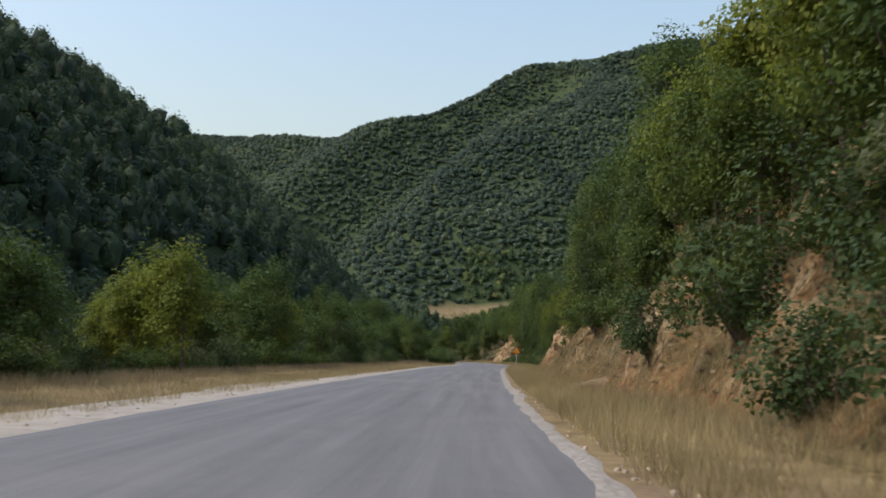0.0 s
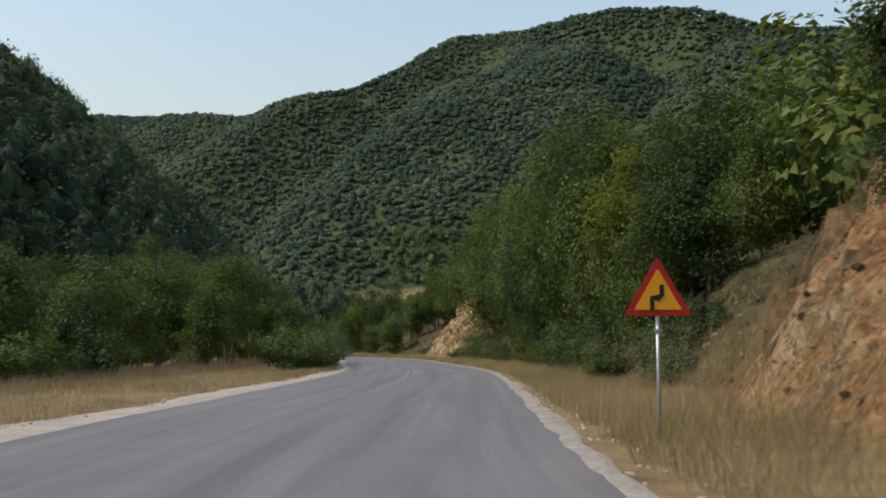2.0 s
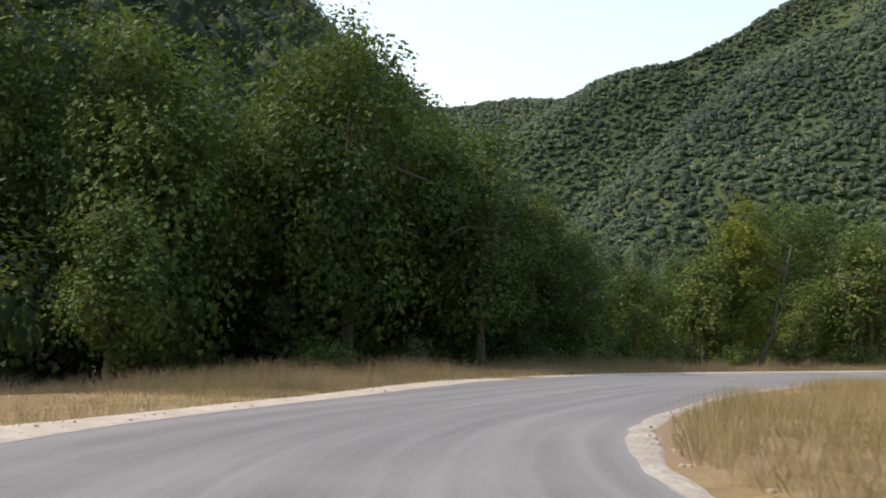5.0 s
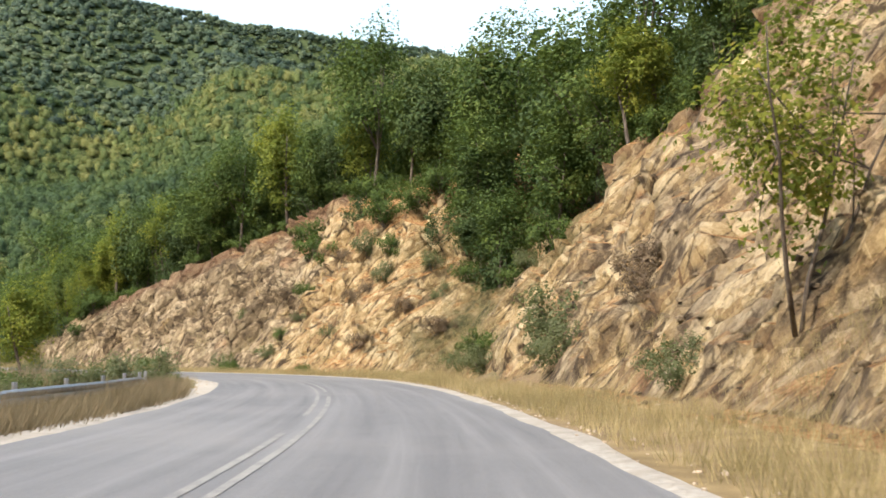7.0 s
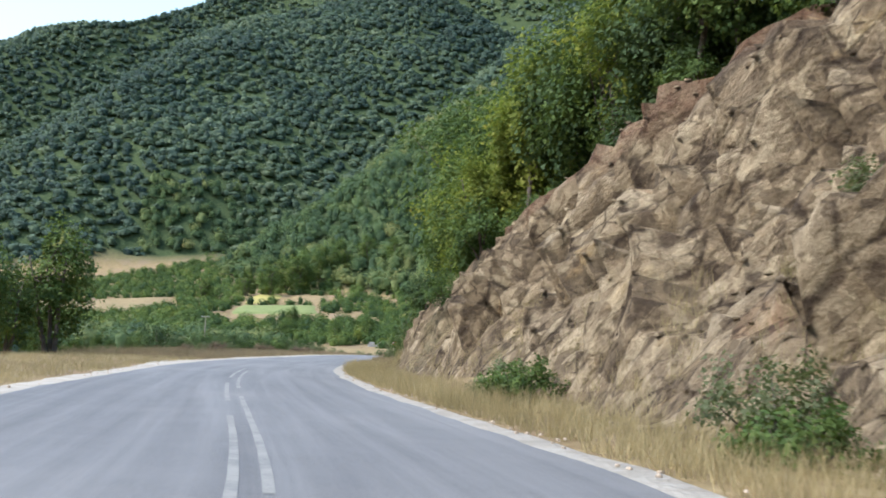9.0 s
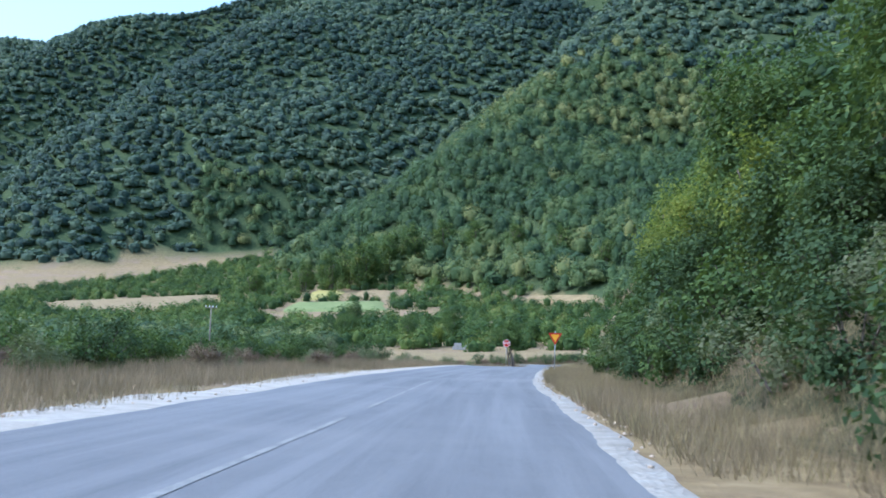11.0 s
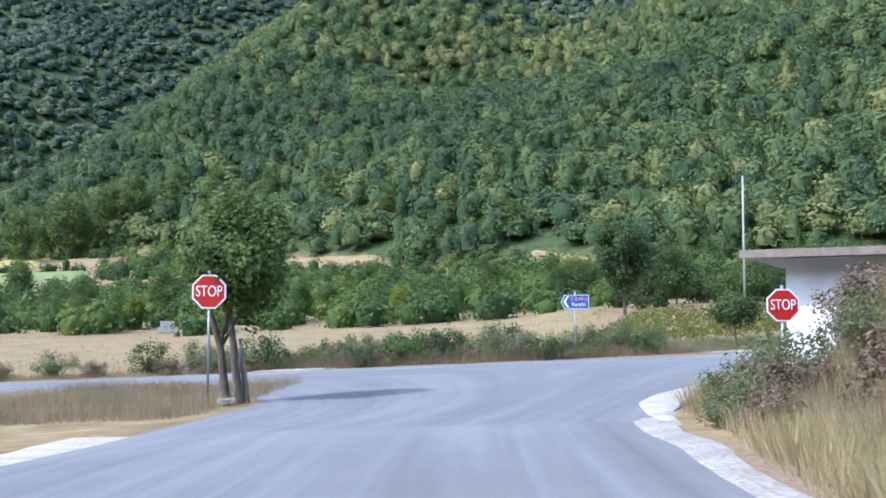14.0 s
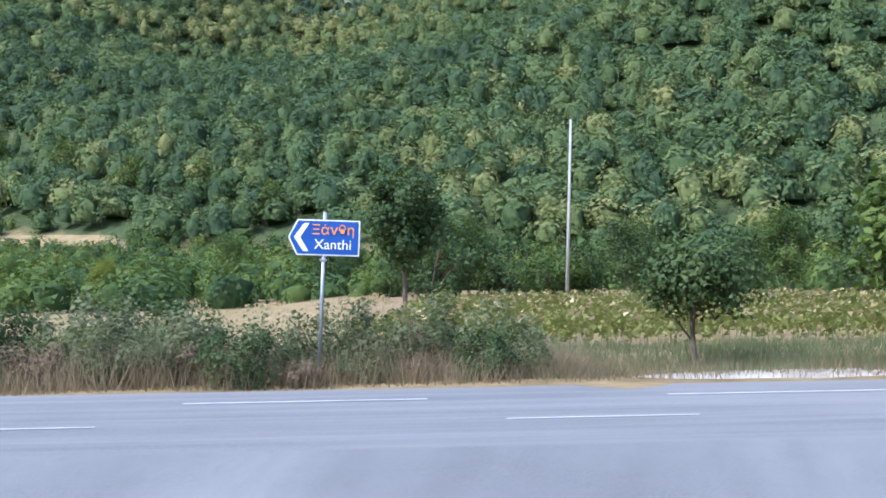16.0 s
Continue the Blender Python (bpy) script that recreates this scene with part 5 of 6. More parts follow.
def canopy_template(rng, sub, clumps, size, core):
    """One crown of the far woods: an inner dome tinted dark as shade, and the leaf clumps that cover it."""
    V, F = ico(sub)
    lobes = rng.normal(size=(8, 3))
    lobes[:, 2] = np.abs(lobes[:, 2]) * 0.9
    lobes /= np.linalg.norm(lobes, axis=1)[:, None]
    shape = lambda d: 0.62 + 0.4 * np.max(np.clip(d @ lobes.T, 0, 1) ** 9, 1)
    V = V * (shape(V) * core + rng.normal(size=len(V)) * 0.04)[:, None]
    d = rng.normal(size=(clumps, 3))
    d /= np.linalg.norm(d, axis=1)[:, None]
    d[:, 2] = np.where(d[:, 2] < -0.35, -d[:, 2], d[:, 2])
    p = d * (shape(d) * 0.97 + rng.normal(size=clumps) * 0.06)[:, None]
    nrm = d + rng.normal(size=(clumps, 3)) * 0.32
    nrm[:, 2] += 0.25
    nrm /= np.linalg.norm(nrm, axis=1)[:, None]
    t = np.cross(nrm, rng.normal(size=(clumps, 3)))
    t /= np.linalg.norm(t, axis=1)[:, None]
    b = np.cross(nrm, t)
    L = (size * rng.uniform(0.6, 1.4, clumps))[:, None]
    off = np.stack([-t * L, b * L, t * L * 0.8 - b * L * 0.3], 1).reshape(-1, 3)
    # Inner shade and lit tops go into the tint: dark dome, clumps lighter upwards.
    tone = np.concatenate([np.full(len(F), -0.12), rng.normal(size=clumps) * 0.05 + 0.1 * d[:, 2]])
    F = np.concatenate([F, np.arange(clumps * 3).reshape(-1, 3) + len(V)])
    return np.concatenate([V, np.repeat(p, 3, 0)]), np.concatenate([V * 0, off]), F, tone


def woods(name, xs, ys, zs, radius, high, sub, clumps, size, mat, label, seed, tint=(0.05, 0.95), patch=40.0, core=0.86, contrast=0.8, zone=0.0):
    rng = np.random.default_rng(seed)
    forms = [canopy_template(rng, sub, clumps, size, core) for _ in range(10)]
    n = len(xs)
    which = rng.integers(0, 10, n)
    r = radius * rng.uniform(0.6, 1.35, n)
    hgt = high * rng.uniform(0.7, 1.4, n)
    turn = rng.uniform(0, 2 * math.pi, n)
    base = np.clip(0.45 + zone + contrast * fbm(xs / patch, ys / patch, seed) + rng.normal(size=n) * 0.26, *tint)
    Vs, Fs, Ts, k0 = [], [], [], 0
    for k in range(10):
        i = np.where(which == k)[0]
        q, o, f, dt = forms[k]
        c, s = np.cos(turn[i])[:, None], np.sin(turn[i])[:, None]
        g = q + o
        X = (g[None, :, 0] * c - g[None, :, 1] * s) * r[i][:, None] + xs[i][:, None]
        Y = (g[None, :, 0] * s + g[None, :, 1] * c) * r[i][:, None] + ys[i][:, None]
        Z = q[None, :, 2] * hgt[i][:, None] * 0.62 + o[None, :, 2] * r[i][:, None] + (zs[i] + hgt[i] * 0.4)[:, None]
        Vs.append(np.stack([X, Y, Z], -1).reshape(-1, 3))
        Fs.append((f[None] + (np.arange(len(i)) * len(q))[:, None, None] + k0).reshape(-1, 3))
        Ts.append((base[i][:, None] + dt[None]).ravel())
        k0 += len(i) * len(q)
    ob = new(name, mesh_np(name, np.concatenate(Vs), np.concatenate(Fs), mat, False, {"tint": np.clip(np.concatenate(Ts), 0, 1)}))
    return tagged(ob, label, "woods", kind="stuff")


def scatter(x0, x1, y0, y1, step, seed):
    rng = np.random.default_rng(seed)
    x, y = np.meshgrid(np.arange(x0, x1, step), np.arange(y0, y1, step), indexing="ij")
    x = x + rng.uniform(-0.48, 0.48, x.shape) * step
    y = y + rng.uniform(-0.48, 0.48, y.shape) * step
    return x.ravel(), y.ravel()


# fields on the valley slope, by their corners
FIELDS = (((3, 552), (29, 557), (40, 612), (-7, 596)), ((55, 586), (68.5, 584), (72, 612), (60, 614)), ((50, 554), (76, 551), (79, 578), (54, 581)),
          ((69, 584), (83.5, 580), (86, 604), (72.5, 611)), ((107, 563), (122, 544), (125, 551), (110, 571)), ((137, 526), (139, 508), (145, 513), (140, 529)))


def in_field(x, y, pad=0.0):
    hit = np.zeros(np.shape(x), bool)
    for quad in FIELDS:
        inside = np.ones(np.shape(x), bool)
        for (x0, y0), (x1, y1) in zip(quad, quad[1:] + quad[:1]):
            side = ((x1 - x0) * (y - y0) - (y1 - y0) * (x - x0)) / math.hypot(x1 - x0, y1 - y0)
            inside &= side > -pad
        hit |= inside
    return hit


def near_side(x, y, m):
    ragged_edge = 60 * fbm(x / 50, y / 50, 40) + 45 * (hash01(np.floor(x), np.floor(y)) - 0.5)
    return (x > 20) & (x * 0.35 + y < 800 + ragged_edge) & (m < 140 + 0.6 * ragged_edge)


# the near mountainside above the fields
x_, y_ = scatter(20, 420, 420, 800, 4.3, 21)
m_ = mountain(x_, y_)
e_, n_ = junction(x_, y_)
keep = (m_ > base_z(x_, y_) + 1.0) & near_side(x_, y_, m_) & (n_ > 52) & (e_ < 190) & ~in_field(x_, y_, 0.0)
# shade put into the tint: lighter foot, dark band half-way up, sunlit crest
up_ = m_[keep] + 14 * fbm(x_[keep] / 25, y_[keep] / 25, 61)
SLOPE_SHADE = 0.02 - 0.24 * sstep(20, 36, up_) * sstep(86, 60, up_) + 0.04 * sstep(75, 110, up_) + 0.12 * np.exp(-(line_dist(x_[keep], y_[keep], CREST_NEAR) / 22) ** 2) * sstep(60, 90, up_)
woods("woods_near_mountain", x_[keep], y_[keep], ground_z(x_[keep], y_[keep]) - 0.5, 3.3, 6.2, 1, 230, 0.105, M_FAR, "dense mixed deciduous woods covering the mountainside", 31, core=0.76, contrast=0.95, zone=SLOPE_SHADE - 0.04)
# the high and far mountain faces
x_, y_ = scatter(-520, 860, 470, 1480, 5.1, 22)
m_ = mountain(x_, y_)
west = 111 + 0.35 * (x_ + 20) + 0.5 * (y_ - 909)
keep = (m_ > base_z(x_, y_) + 1.0) & ~near_side(x_, y_, m_) & (np.maximum(16 + 0.52 * (x_ - 153) + 0.357 * (y_ - 513), west) < np.interp(x_, (-200, 0, 200, 350, 570, 660), (290, 330, 380, 395, 435, 445))) & (x_ > -0.4 * y_ - 20) & (y_ > 0.62 * x_ + 300) & ~in_field(x_, y_, 2.0)
woods("woods_far_mountain", x_[keep], y_[keep], ground_z(x_[keep], y_[keep]) - 1.0, 3.9, 4.6, 1, 24, 0.26, M_HAZY_WOODS, "distant woods on the high mountain faces, coloured dark and bluish for shade and haze", 32, patch=70.0, core=0.95, contrast=1.3)
# the shaded hill across the valley
x_, y_ = scatter(-130, 22, 30, 440, 3.2, 23)
h_ = left_hill(x_, y_)
keep = (h_ > -3.0) & (x_ > -30 - 0.55 * y_) & (road_d(x_, y_) < -17) & (h_ > base_z(x_, y_) - 1)
woods("woods_shaded_hill", x_[keep], y_[keep], ground_z(x_[keep], y_[keep]) - 0.5, 2.2, 5.8, 1, 84, 0.15, M_SHADED_HILL, "dark shaded woods on the hill across the valley", 33, (0.0, 0.75))
# the flat strip of trees at its foot
x_, y_ = scatter(-34, 0, -10, 240, 2.6, 27)
d_ = road_d(x_, y_)
keep = (d_ < -13) & (d_ > -30) & (y_ < 232) & (left_hill(x_, y_) <= -3.0)
woods("woods_hill_foot", x_[keep], y_[keep], ground_z(x_[keep], y_[keep]) - 0.3, 1.7, 5.0, 1, 420, 0.07, M_LEAF_DARK, "dark trees at the foot of the shaded hill", 37, core=0.4)
# behind the first trees of the bank
x_, y_ = scatter(2, 110, -20, 372, 2.5, 24)
d_ = road_d(x_, y_)
u_ = d_ - HALF - table(y_, CUT, 1)
keep = (u_ > table(y_, CUT, 5) + 2.0) & (u_ < 19) & (junction(x_, y_)[1] < -24)
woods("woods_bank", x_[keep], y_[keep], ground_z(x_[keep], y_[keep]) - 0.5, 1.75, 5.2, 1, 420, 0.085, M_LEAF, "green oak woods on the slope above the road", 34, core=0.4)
# the rest of the hill above the cut, and the country beyond the shaded hill
x_, y_ = scatter(20, 330, -90, 372, 4.6, 28)
u_ = road_d(x_, y_) - HALF - table(y_, CUT, 1)
keep = (u_ > 18) & (u_ < 150) & (junction(x_, y_)[1] < -22)
woods("woods_hilltop", x_[keep], y_[keep], ground_z(x_[keep], y_[keep]) - 0.5, 3.1, 5.5, 1, 30, 0.25, M_FAR, "oak woods over the back of the hill above the road", 38, core=0.92)
x_, y_ = scatter(-330, -30, 60, 620, 5.2, 29)
e_, n_ = junction(x_, y_)
keep = (road_d(x_, y_) < -40) & ~((left_hill(x_, y_) > -3.0) & (x_ > -30 - 0.55 * y_)) & (mountain(x_, y_) < base_z(x_, y_) + 1.0) & (vnoise(x_ / 30, y_ / 30, 14) > 0.25) & ~((x_ > -112) & (y_ > 248) & (n_ < 60) & (e_ < -36)) & ~((x_ > -70) & (y_ > 400)) & ~in_field(x_, y_, 1.0)
woods("woods_west", x_[keep], y_[keep], ground_z(x_[keep], y_[keep]) - 0.5, 3.2, 5.0, 1, 30, 0.25, M_HAZY_WOODS, "mixed woods over the hills west of the valley", 39, core=0.92)
# the gorge floor between the hills
x_, y_ = scatter(-110, 60, 250, 640, 3.4, 25)
e_, n_ = junction(x_, y_)
keep = (n_ < 60) & (e_ < -36) & (road_d(x_, y_) < -16) & (left_hill(x_, y_) <= -2.0) & (vnoise(x_ / 14, y_ / 14, 4) > 0.22) & (mountain(x_, y_) < base_z(x_, y_) + 2) & ~in_field(x_, y_, 1.0)
woods("woods_valley_floor", x_[keep], y_[keep], ground_z(x_[keep], y_[keep]) - 0.9, 2.2, 3.6, 1, 130, 0.12, M_FAR, "scrubby woods on the valley floor", 35, (0.0, 0.7), zone=-0.12)
# hedges and thickets between the fields
x_, y_ = scatter(-70, 210, 400, 790, 3.5, 26)
e_, n_ = junction(x_, y_)
hedge = vnoise(e_ / 14 + 3, n_ / 10, 6)
keep = (n_ > 50) & (n_ < 345) & (mountain(x_, y_) < base_z(x_, y_) + 2.0) & ((hedge > 0.3) | (n_ > 85) | ((n_ > 60) & (n_ < 85))) & (e_ > -200) & ~in_field(x_, y_, 0.0) & ~((n_ > 90) & (x_ > 46) & (x_ < 88) & (y_ > 530) & (y_ < 556)) & ~((n_ < 60) & (e_ > -35) & (e_ < -27))
woods("woods_hedges", x_[keep], y_[keep], ground_z(x_[keep], y_[keep]) - 1.0, 2.0, 3.3, 1, 190, 0.1, M_LEAF, "hedges and thickets between the fields", 36, tint=(0.0, 0.9), patch=9.0, core=0.7, contrast=1.3)


# ---- fields beyond the main road ----
def field(name, quad, mat, label):
    a, b, c, d = (np.array(p, float) for p in quad)
    ku, kv = (max(4, int(np.linalg.norm(v) / 2.5)) for v in (b - a, d - a))
    U, V = (q[..., None] for q in np.meshgrid(np.linspace(0, 1, ku), np.linspace(0, 1, kv), indexing="ij"))
    Q = a * (1 - U) * (1 - V) + b * U * (1 - V) + c * U * V + d * (1 - U) * V
    X = Q[..., 0] + 2.0 * fbm(Q[..., 1] / 9, Q[..., 0] / 30, 81)
    Y = Q[..., 1] + 2.0 * fbm(Q[..., 0] / 9, Q[..., 1] / 40, 82)
    Z = ground_z(X, Y) + 0.5
    Z[0, :] -= 1.2
    Z[-1, :] -= 1.2
    Z[:, 0] -= 1.2
    Z[:, -1] -= 1.2
    ob = new(name, mesh_np(name, np.stack([X, Y, Z], -1).reshape(-1, 3), grid_faces(ku, kv), mat, True))
    return tagged(ob, label, "field", kind="structure")


for quad, m_, nm, lb in zip(FIELDS, (M_FIELD_TAN, M_FIELD_YELLOW, M_FIELD_GREEN, M_FIELD_TAN, M_FIELD_TAN, M_FIELD_TAN), ("brown", "yellow", "green", "light", "gap", "track"),
                            ("ploughed tan field on the valley slope", "yellow stubble field on the valley slope", "green crop strip on the valley slope", "pale tan field on the valley slope", "tan field among the trees", "tan track between the thickets")):
    field("ground_field_" + nm, quad, m_, lb)


def meadow(name, e0, e1, n0, n1, mat, label):
    A, B = np.meshgrid(np.arange(e0, e1 + 0.1, 1.5), np.arange(n0, n1 + 0.1, 1.5), indexing="ij")
    A = A + 2.0 * fbm(B / 6, A / 30, 83)
    B = B + 1.5 * fbm(A / 6, B / 30, 84)
    X, Y = 73 + 0.875 * A + 0.484 * B, 391.3 - 0.484 * A + 0.875 * B
    Z = ground_z(X, Y) + 0.06
    Z[0, :] -= 0.3
    Z[-1, :] -= 0.3
    Z[:, 0] -= 0.3
    Z[:, -1] -= 0.3
    return tagged(new(name, mesh_np(name, np.stack([X, Y, Z], -1).reshape(-1, 3), grid_faces(*A.shape), mat, True)), label, "field", kind="structure")


meadow("ground_meadow", -60, 3, 9, 50, M_FIELD_TAN, "dry tan meadow beyond the main road")


# ---- verge grass and weeds ----
def blades(name, x, y, z, height, width, per, mat, label, seed, spread=0.12, lean=0.35, tint=(0.1, 0.9)):
    """Tufts of bent blades, one object of kind stuff."""
    rng = np.random.default_rng(seed)
    n = len(x) * per
    X, Y, Z = (np.repeat(v, per) for v in (x, y, z))
    a = rng.uniform(0, 2 * math.pi, n)
    rad = rng.random(n) * spread
    X, Y = X + np.cos(a) * rad, Y + np.sin(a) * rad
    h = np.repeat(np.broadcast_to(height, x.shape), per) * rng.uniform(0.45, 1.3, n)
    out = a + rng.normal(size=n) * 0.8
    lx, ly = np.cos(out) * h * lean * rng.random(n), np.sin(out) * h * lean * rng.random(n)
    b = rng.uniform(0, 2 * math.pi, n)
    wx, wy = np.cos(b) * width, np.sin(b) * width
    V = np.stack([np.stack([X - wx, Y - wy, Z - 0.03], 1), np.stack([X + wx, Y + wy, Z - 0.03], 1), np.stack([X + lx, Y + ly, Z + h], 1)], 1).reshape(-1, 3)
    F = np.arange(n * 3).reshape(n, 3)
    T = np.clip(np.repeat(0.5 + 1.0 * fbm(x / 1.6, y / 1.6, seed) + 0.5 * (rng.uniform(*tint, len(x)) - 0.5), per) + rng.normal(size=n) * 0.12, 0, 1)
    return tagged(new(name, mesh_np(name, V, F, mat, False, {"tint": T})), label, "grass", kind="stuff")


rng = np.random.default_rng(77)


def verge_points(n, y0, y1, o0, o1, seed, side):
    rng = np.random.default_rng(seed)
    y = rng.uniform(y0, y1, n)
    o = rng.uniform(0, 1, n) ** 1.25
    if side > 0:
        lo, hi = right_half(y) + 0.2 + o0, HALF + table(y, CUT, 1) + o1
    else:
        lo, hi = -left_half(y) - 0.35 + o0, -left_half(y) + o1
    d = lo + (hi - lo) * o
    c = road_cos(y)
    s = np.sqrt(1 - c * c) * np.sign(road_x(y + 1) - road_x(y - 1))
    return road_x(y) + d * c, y - d * s, d


x, y, d = verge_points(44000, -12, 372, 0.15, 1.2, 1, 1)
thick = fbm(x / 2.2, y / 2.2, 5) > -0.2
x, y, d = x[thick], y[thick], d[thick]
keep = junction(x, y)[1] < -9
x, y, d = x[keep], y[keep], d[keep]
late = (y > 296) & (hash01(np.floor(x * 7), np.floor(y * 7)) > 0.3)
for name, pick, mat, label, seed in (("grass_uphill_verge", ~late, M_STRAW, "dry straw-coloured grass along the bank", 2), ("weeds_uphill_verge", late, M_WEED, "grey-brown dry weeds along the bank", 20)):
    gx_, gy_ = x[pick], y[pick]
    blades(name, gx_, gy_, ground_z(gx_, gy_) + 0.02, 0.1 + 0.42 * np.clip(fbm(gx_ / 3, gy_ / 3, 6) + 0.33, 0, 1), 0.0035, 8, mat, label, seed, 0.16, 0.9)
x, y, d = verge_points(46000, -12, 368, -0.25, -6.5, 3, -1)
thick = fbm(x / 3, y / 3, 15) > -0.16
x, y, d = x[thick], y[thick], d[thick]
late = (y > 296) & (hash01(np.floor(x * 7), np.floor(y * 7)) > 0.2)
for name, pick, mat, label, seed in (("grass_valley_verge", ~late, M_STRAW, "dry yellow grass on the valley verge", 4), ("weeds_valley_verge", late, M_WEED, "low grey-brown weeds on the valley verge", 23)):
    gx_, gy_ = x[pick], y[pick]
    blades(name, gx_, gy_, ground_z(gx_, gy_), 0.08 + 0.22 * np.clip(fbm(gx_ / 4, gy_ / 4, 16) + 0.35, 0, 1), 0.004, 6, mat, label, seed, 0.16, 0.9)
x, y, d = verge_points(11000, 186, 238, -0.5, -7.5, 5, -1)
tall_ = np.clip(0.45 + 1.5 * fbm(x / 2.4, y / 2.4, 43), 0.12, 1.0) * np.interp(-d - left_half(y), (0.5, 1.6, 3.5), (0.4, 0.75, 1.0))
blades("weeds_bend", x, y, ground_z(x, y), 0.72 * tall_, 0.005, 9, M_WEED, "tall reddish-brown weeds outside the bend", 6, 0.24, 1.3)
blades("grass_bend", x[::3] + 0.15, y[::3], ground_z(x[::3] + 0.15, y[::3]), 0.45 * tall_[::3], 0.006, 7, M_LEAF_OLIVE, "grey-green grass between the weeds outside the bend", 21, 0.24, 1.2)
# weeds before the guard rail
a_ = rng.random(1500)
x, y = np.interp(a_, (0, 0.2, 0.55, 0.85, 1), (18.4, 20.3, 23.0, 25.2, 26.6)), np.interp(a_, (0, 0.2, 0.55, 0.85, 1), (220.9, 223.1, 226.6, 229.8, 232.2))
o_ = rng.uniform(0.06, 0.75, 1500)
x, y = x + 0.8 * o_, y - 0.6 * o_
blades("weeds_guard_rail", x, y, ground_z(x, y), 0.26 + 0.24 * np.clip(fbm(x / 1.5, y / 1.5, 47) + 0.4, 0, 1), 0.005, 8, M_WEED, "dry weeds in front of the guard rail", 22, 0.18, 1.1)
for i in range(9):
    o_, y_ = float(rng.uniform(-4.6, -2.2)), 207 + i * 2.5
    c_ = float(road_cos(y_))
    x_, y_ = float(road_x(y_)) + (o_ - float(left_half(y_))) * c_, y_ - (o_ - float(left_half(y_))) * math.sqrt(max(0, 1 - c_ * c_)) * math.copysign(1, float(road_x(y_ + 1) - road_x(y_ - 1)))
    put(bushes[(3, 2, 0)[i % 3]], x_, y_, land(x_, y_) - 0.1, float(rng.uniform(0.5, 0.85)), float(rng.uniform(0, 360)), "roadside bushes")
x, y, d = verge_points(5000, 300, 372, -1.0, -9.0, 7, -1)
blades("weeds_valley", x, y, ground_z(x, y), 0.22 + 0.4 * np.clip(fbm(x / 3, y / 3, 19) + 0.3, 0, 1), 0.006, 9, M_WEED, "grey-brown dry weeds on the valley verge", 8, 0.2, 0.8)
x, y, d = verge_points(6000, -12, 150, -3.5, -9.0, 17, -1)
blades("weeds_early", x, y, ground_z(x, y), 0.3, 0.006, 9, M_WEED, "brown dry weeds before the trees", 18, 0.2, 0.8)


# dry tufts and weeds on the overgrown slopes of the bank
ti, tj = rng.integers(0, len(bs), 60000), rng.integers(2, int(np.sum(bu < 4.6)), 60000)
grown = (plants[ti, tj] > 0.35 + 0.75 * rng.random(60000)) & (fbm(bx[ti, tj] / 2, by[ti, tj] / 2, 33) > -0.12) & (bu[tj] < 0.4 + table(bs[ti], CUT, 5)) & (fadeb[ti, tj] > 0.5)
ti, tj = ti[grown], tj[grown]
for name, pick, mat, label in (("grass_bank", slice(0, None, 2), M_STRAW, "dry straw grass on the bank slope"), ("weeds_bank", slice(1, None, 2), M_WEED, "brown weeds and stalks on the bank slope")):
    i_, j_ = ti[pick], tj[pick]
    blades(name, bx[i_, j_], by[i_, j_], bz[i_, j_] - 0.03, 0.16 + 0.4 * np.clip(fbm(bx[i_, j_] / 3, by[i_, j_] / 3, 36) + 0.3, 0, 1), 0.004, 9, mat, label, 41, 0.18, 0.9)


def across(e, n):
    return 73 + 0.875 * e + 0.484 * n, 391.3 - 0.484 * e + 0.875 * n


e, n = rng.uniform(-45, 45, 9000), 1.9 + 2.6 * rng.random(9000) ** 1.3
x, y = across(e, n)
blades("weeds_main_road", x, y, ground_z(x, y), 0.14 + 0.62 * np.clip(fbm(x / 1.2, y / 1.2, 26) + 0.35, 0, 1) * sstep(4.5, 1.5, e) * sstep(-9.0, -6.0, e), 0.004, 9, M_WEED, "dense dry grey-brown weeds along the main road", 9, 0.2, 0.75)
e, n = rng.uniform(-9.0, 4.0, 3000), rng.uniform(2.3, 4.8, 3000)
x, y = across(e, n)
blades("weeds_main_verge", x, y, ground_z(x, y), 0.1 + 0.6 * np.clip(fbm(x / 0.9, y / 0.9, 49) + 0.2, 0, 1), 0.0045, 10, M_WEED, "tall dead brown weeds opposite the junction", 24, 0.3, 1.6, (0.0, 0.4))
for i in range(20):
    x_, y_ = across(-9.0 + i * 0.62, float(rng.uniform(2.2, 2.9)))
    put(bushes[(2, 3, 2, 1)[i % 4]], x_, y_, land(x_, y_) - 0.05, float(rng.uniform(0.4, 0.75)), float(rng.uniform(0, 360)), "bushes at the junction", ("", "dark green bramble in the roadside weeds", "brown dry shrub at the junction", "grey-green shrub in the roadside weeds")[(2, 3, 2, 1)[i % 4]])
e, n = rng.uniform(3.0, 32, 7000), rng.uniform(2.3, 7.6, 7000)
x, y = across(e, n)
blades("weeds_crop_edge", x, y, ground_z(x, y), 0.1 + 0.22 * np.clip(fbm(x / 1.4, y / 1.4, 50) + 0.3, 0, 1), 0.005, 8, M_LEAF_OLIVE, "low grey-green weeds along the edge of the crop", 25, 0.2, 0.9)
e, n = rng.uniform(-60, 3, 9000), rng.uniform(4, 48, 9000)
x, y = across(e, n)
blades("grass_meadow", x, y, ground_z(x, y), 0.2, 0.008, 6, M_STRAW, "short dry meadow grass", 10, 0.3, 0.5)
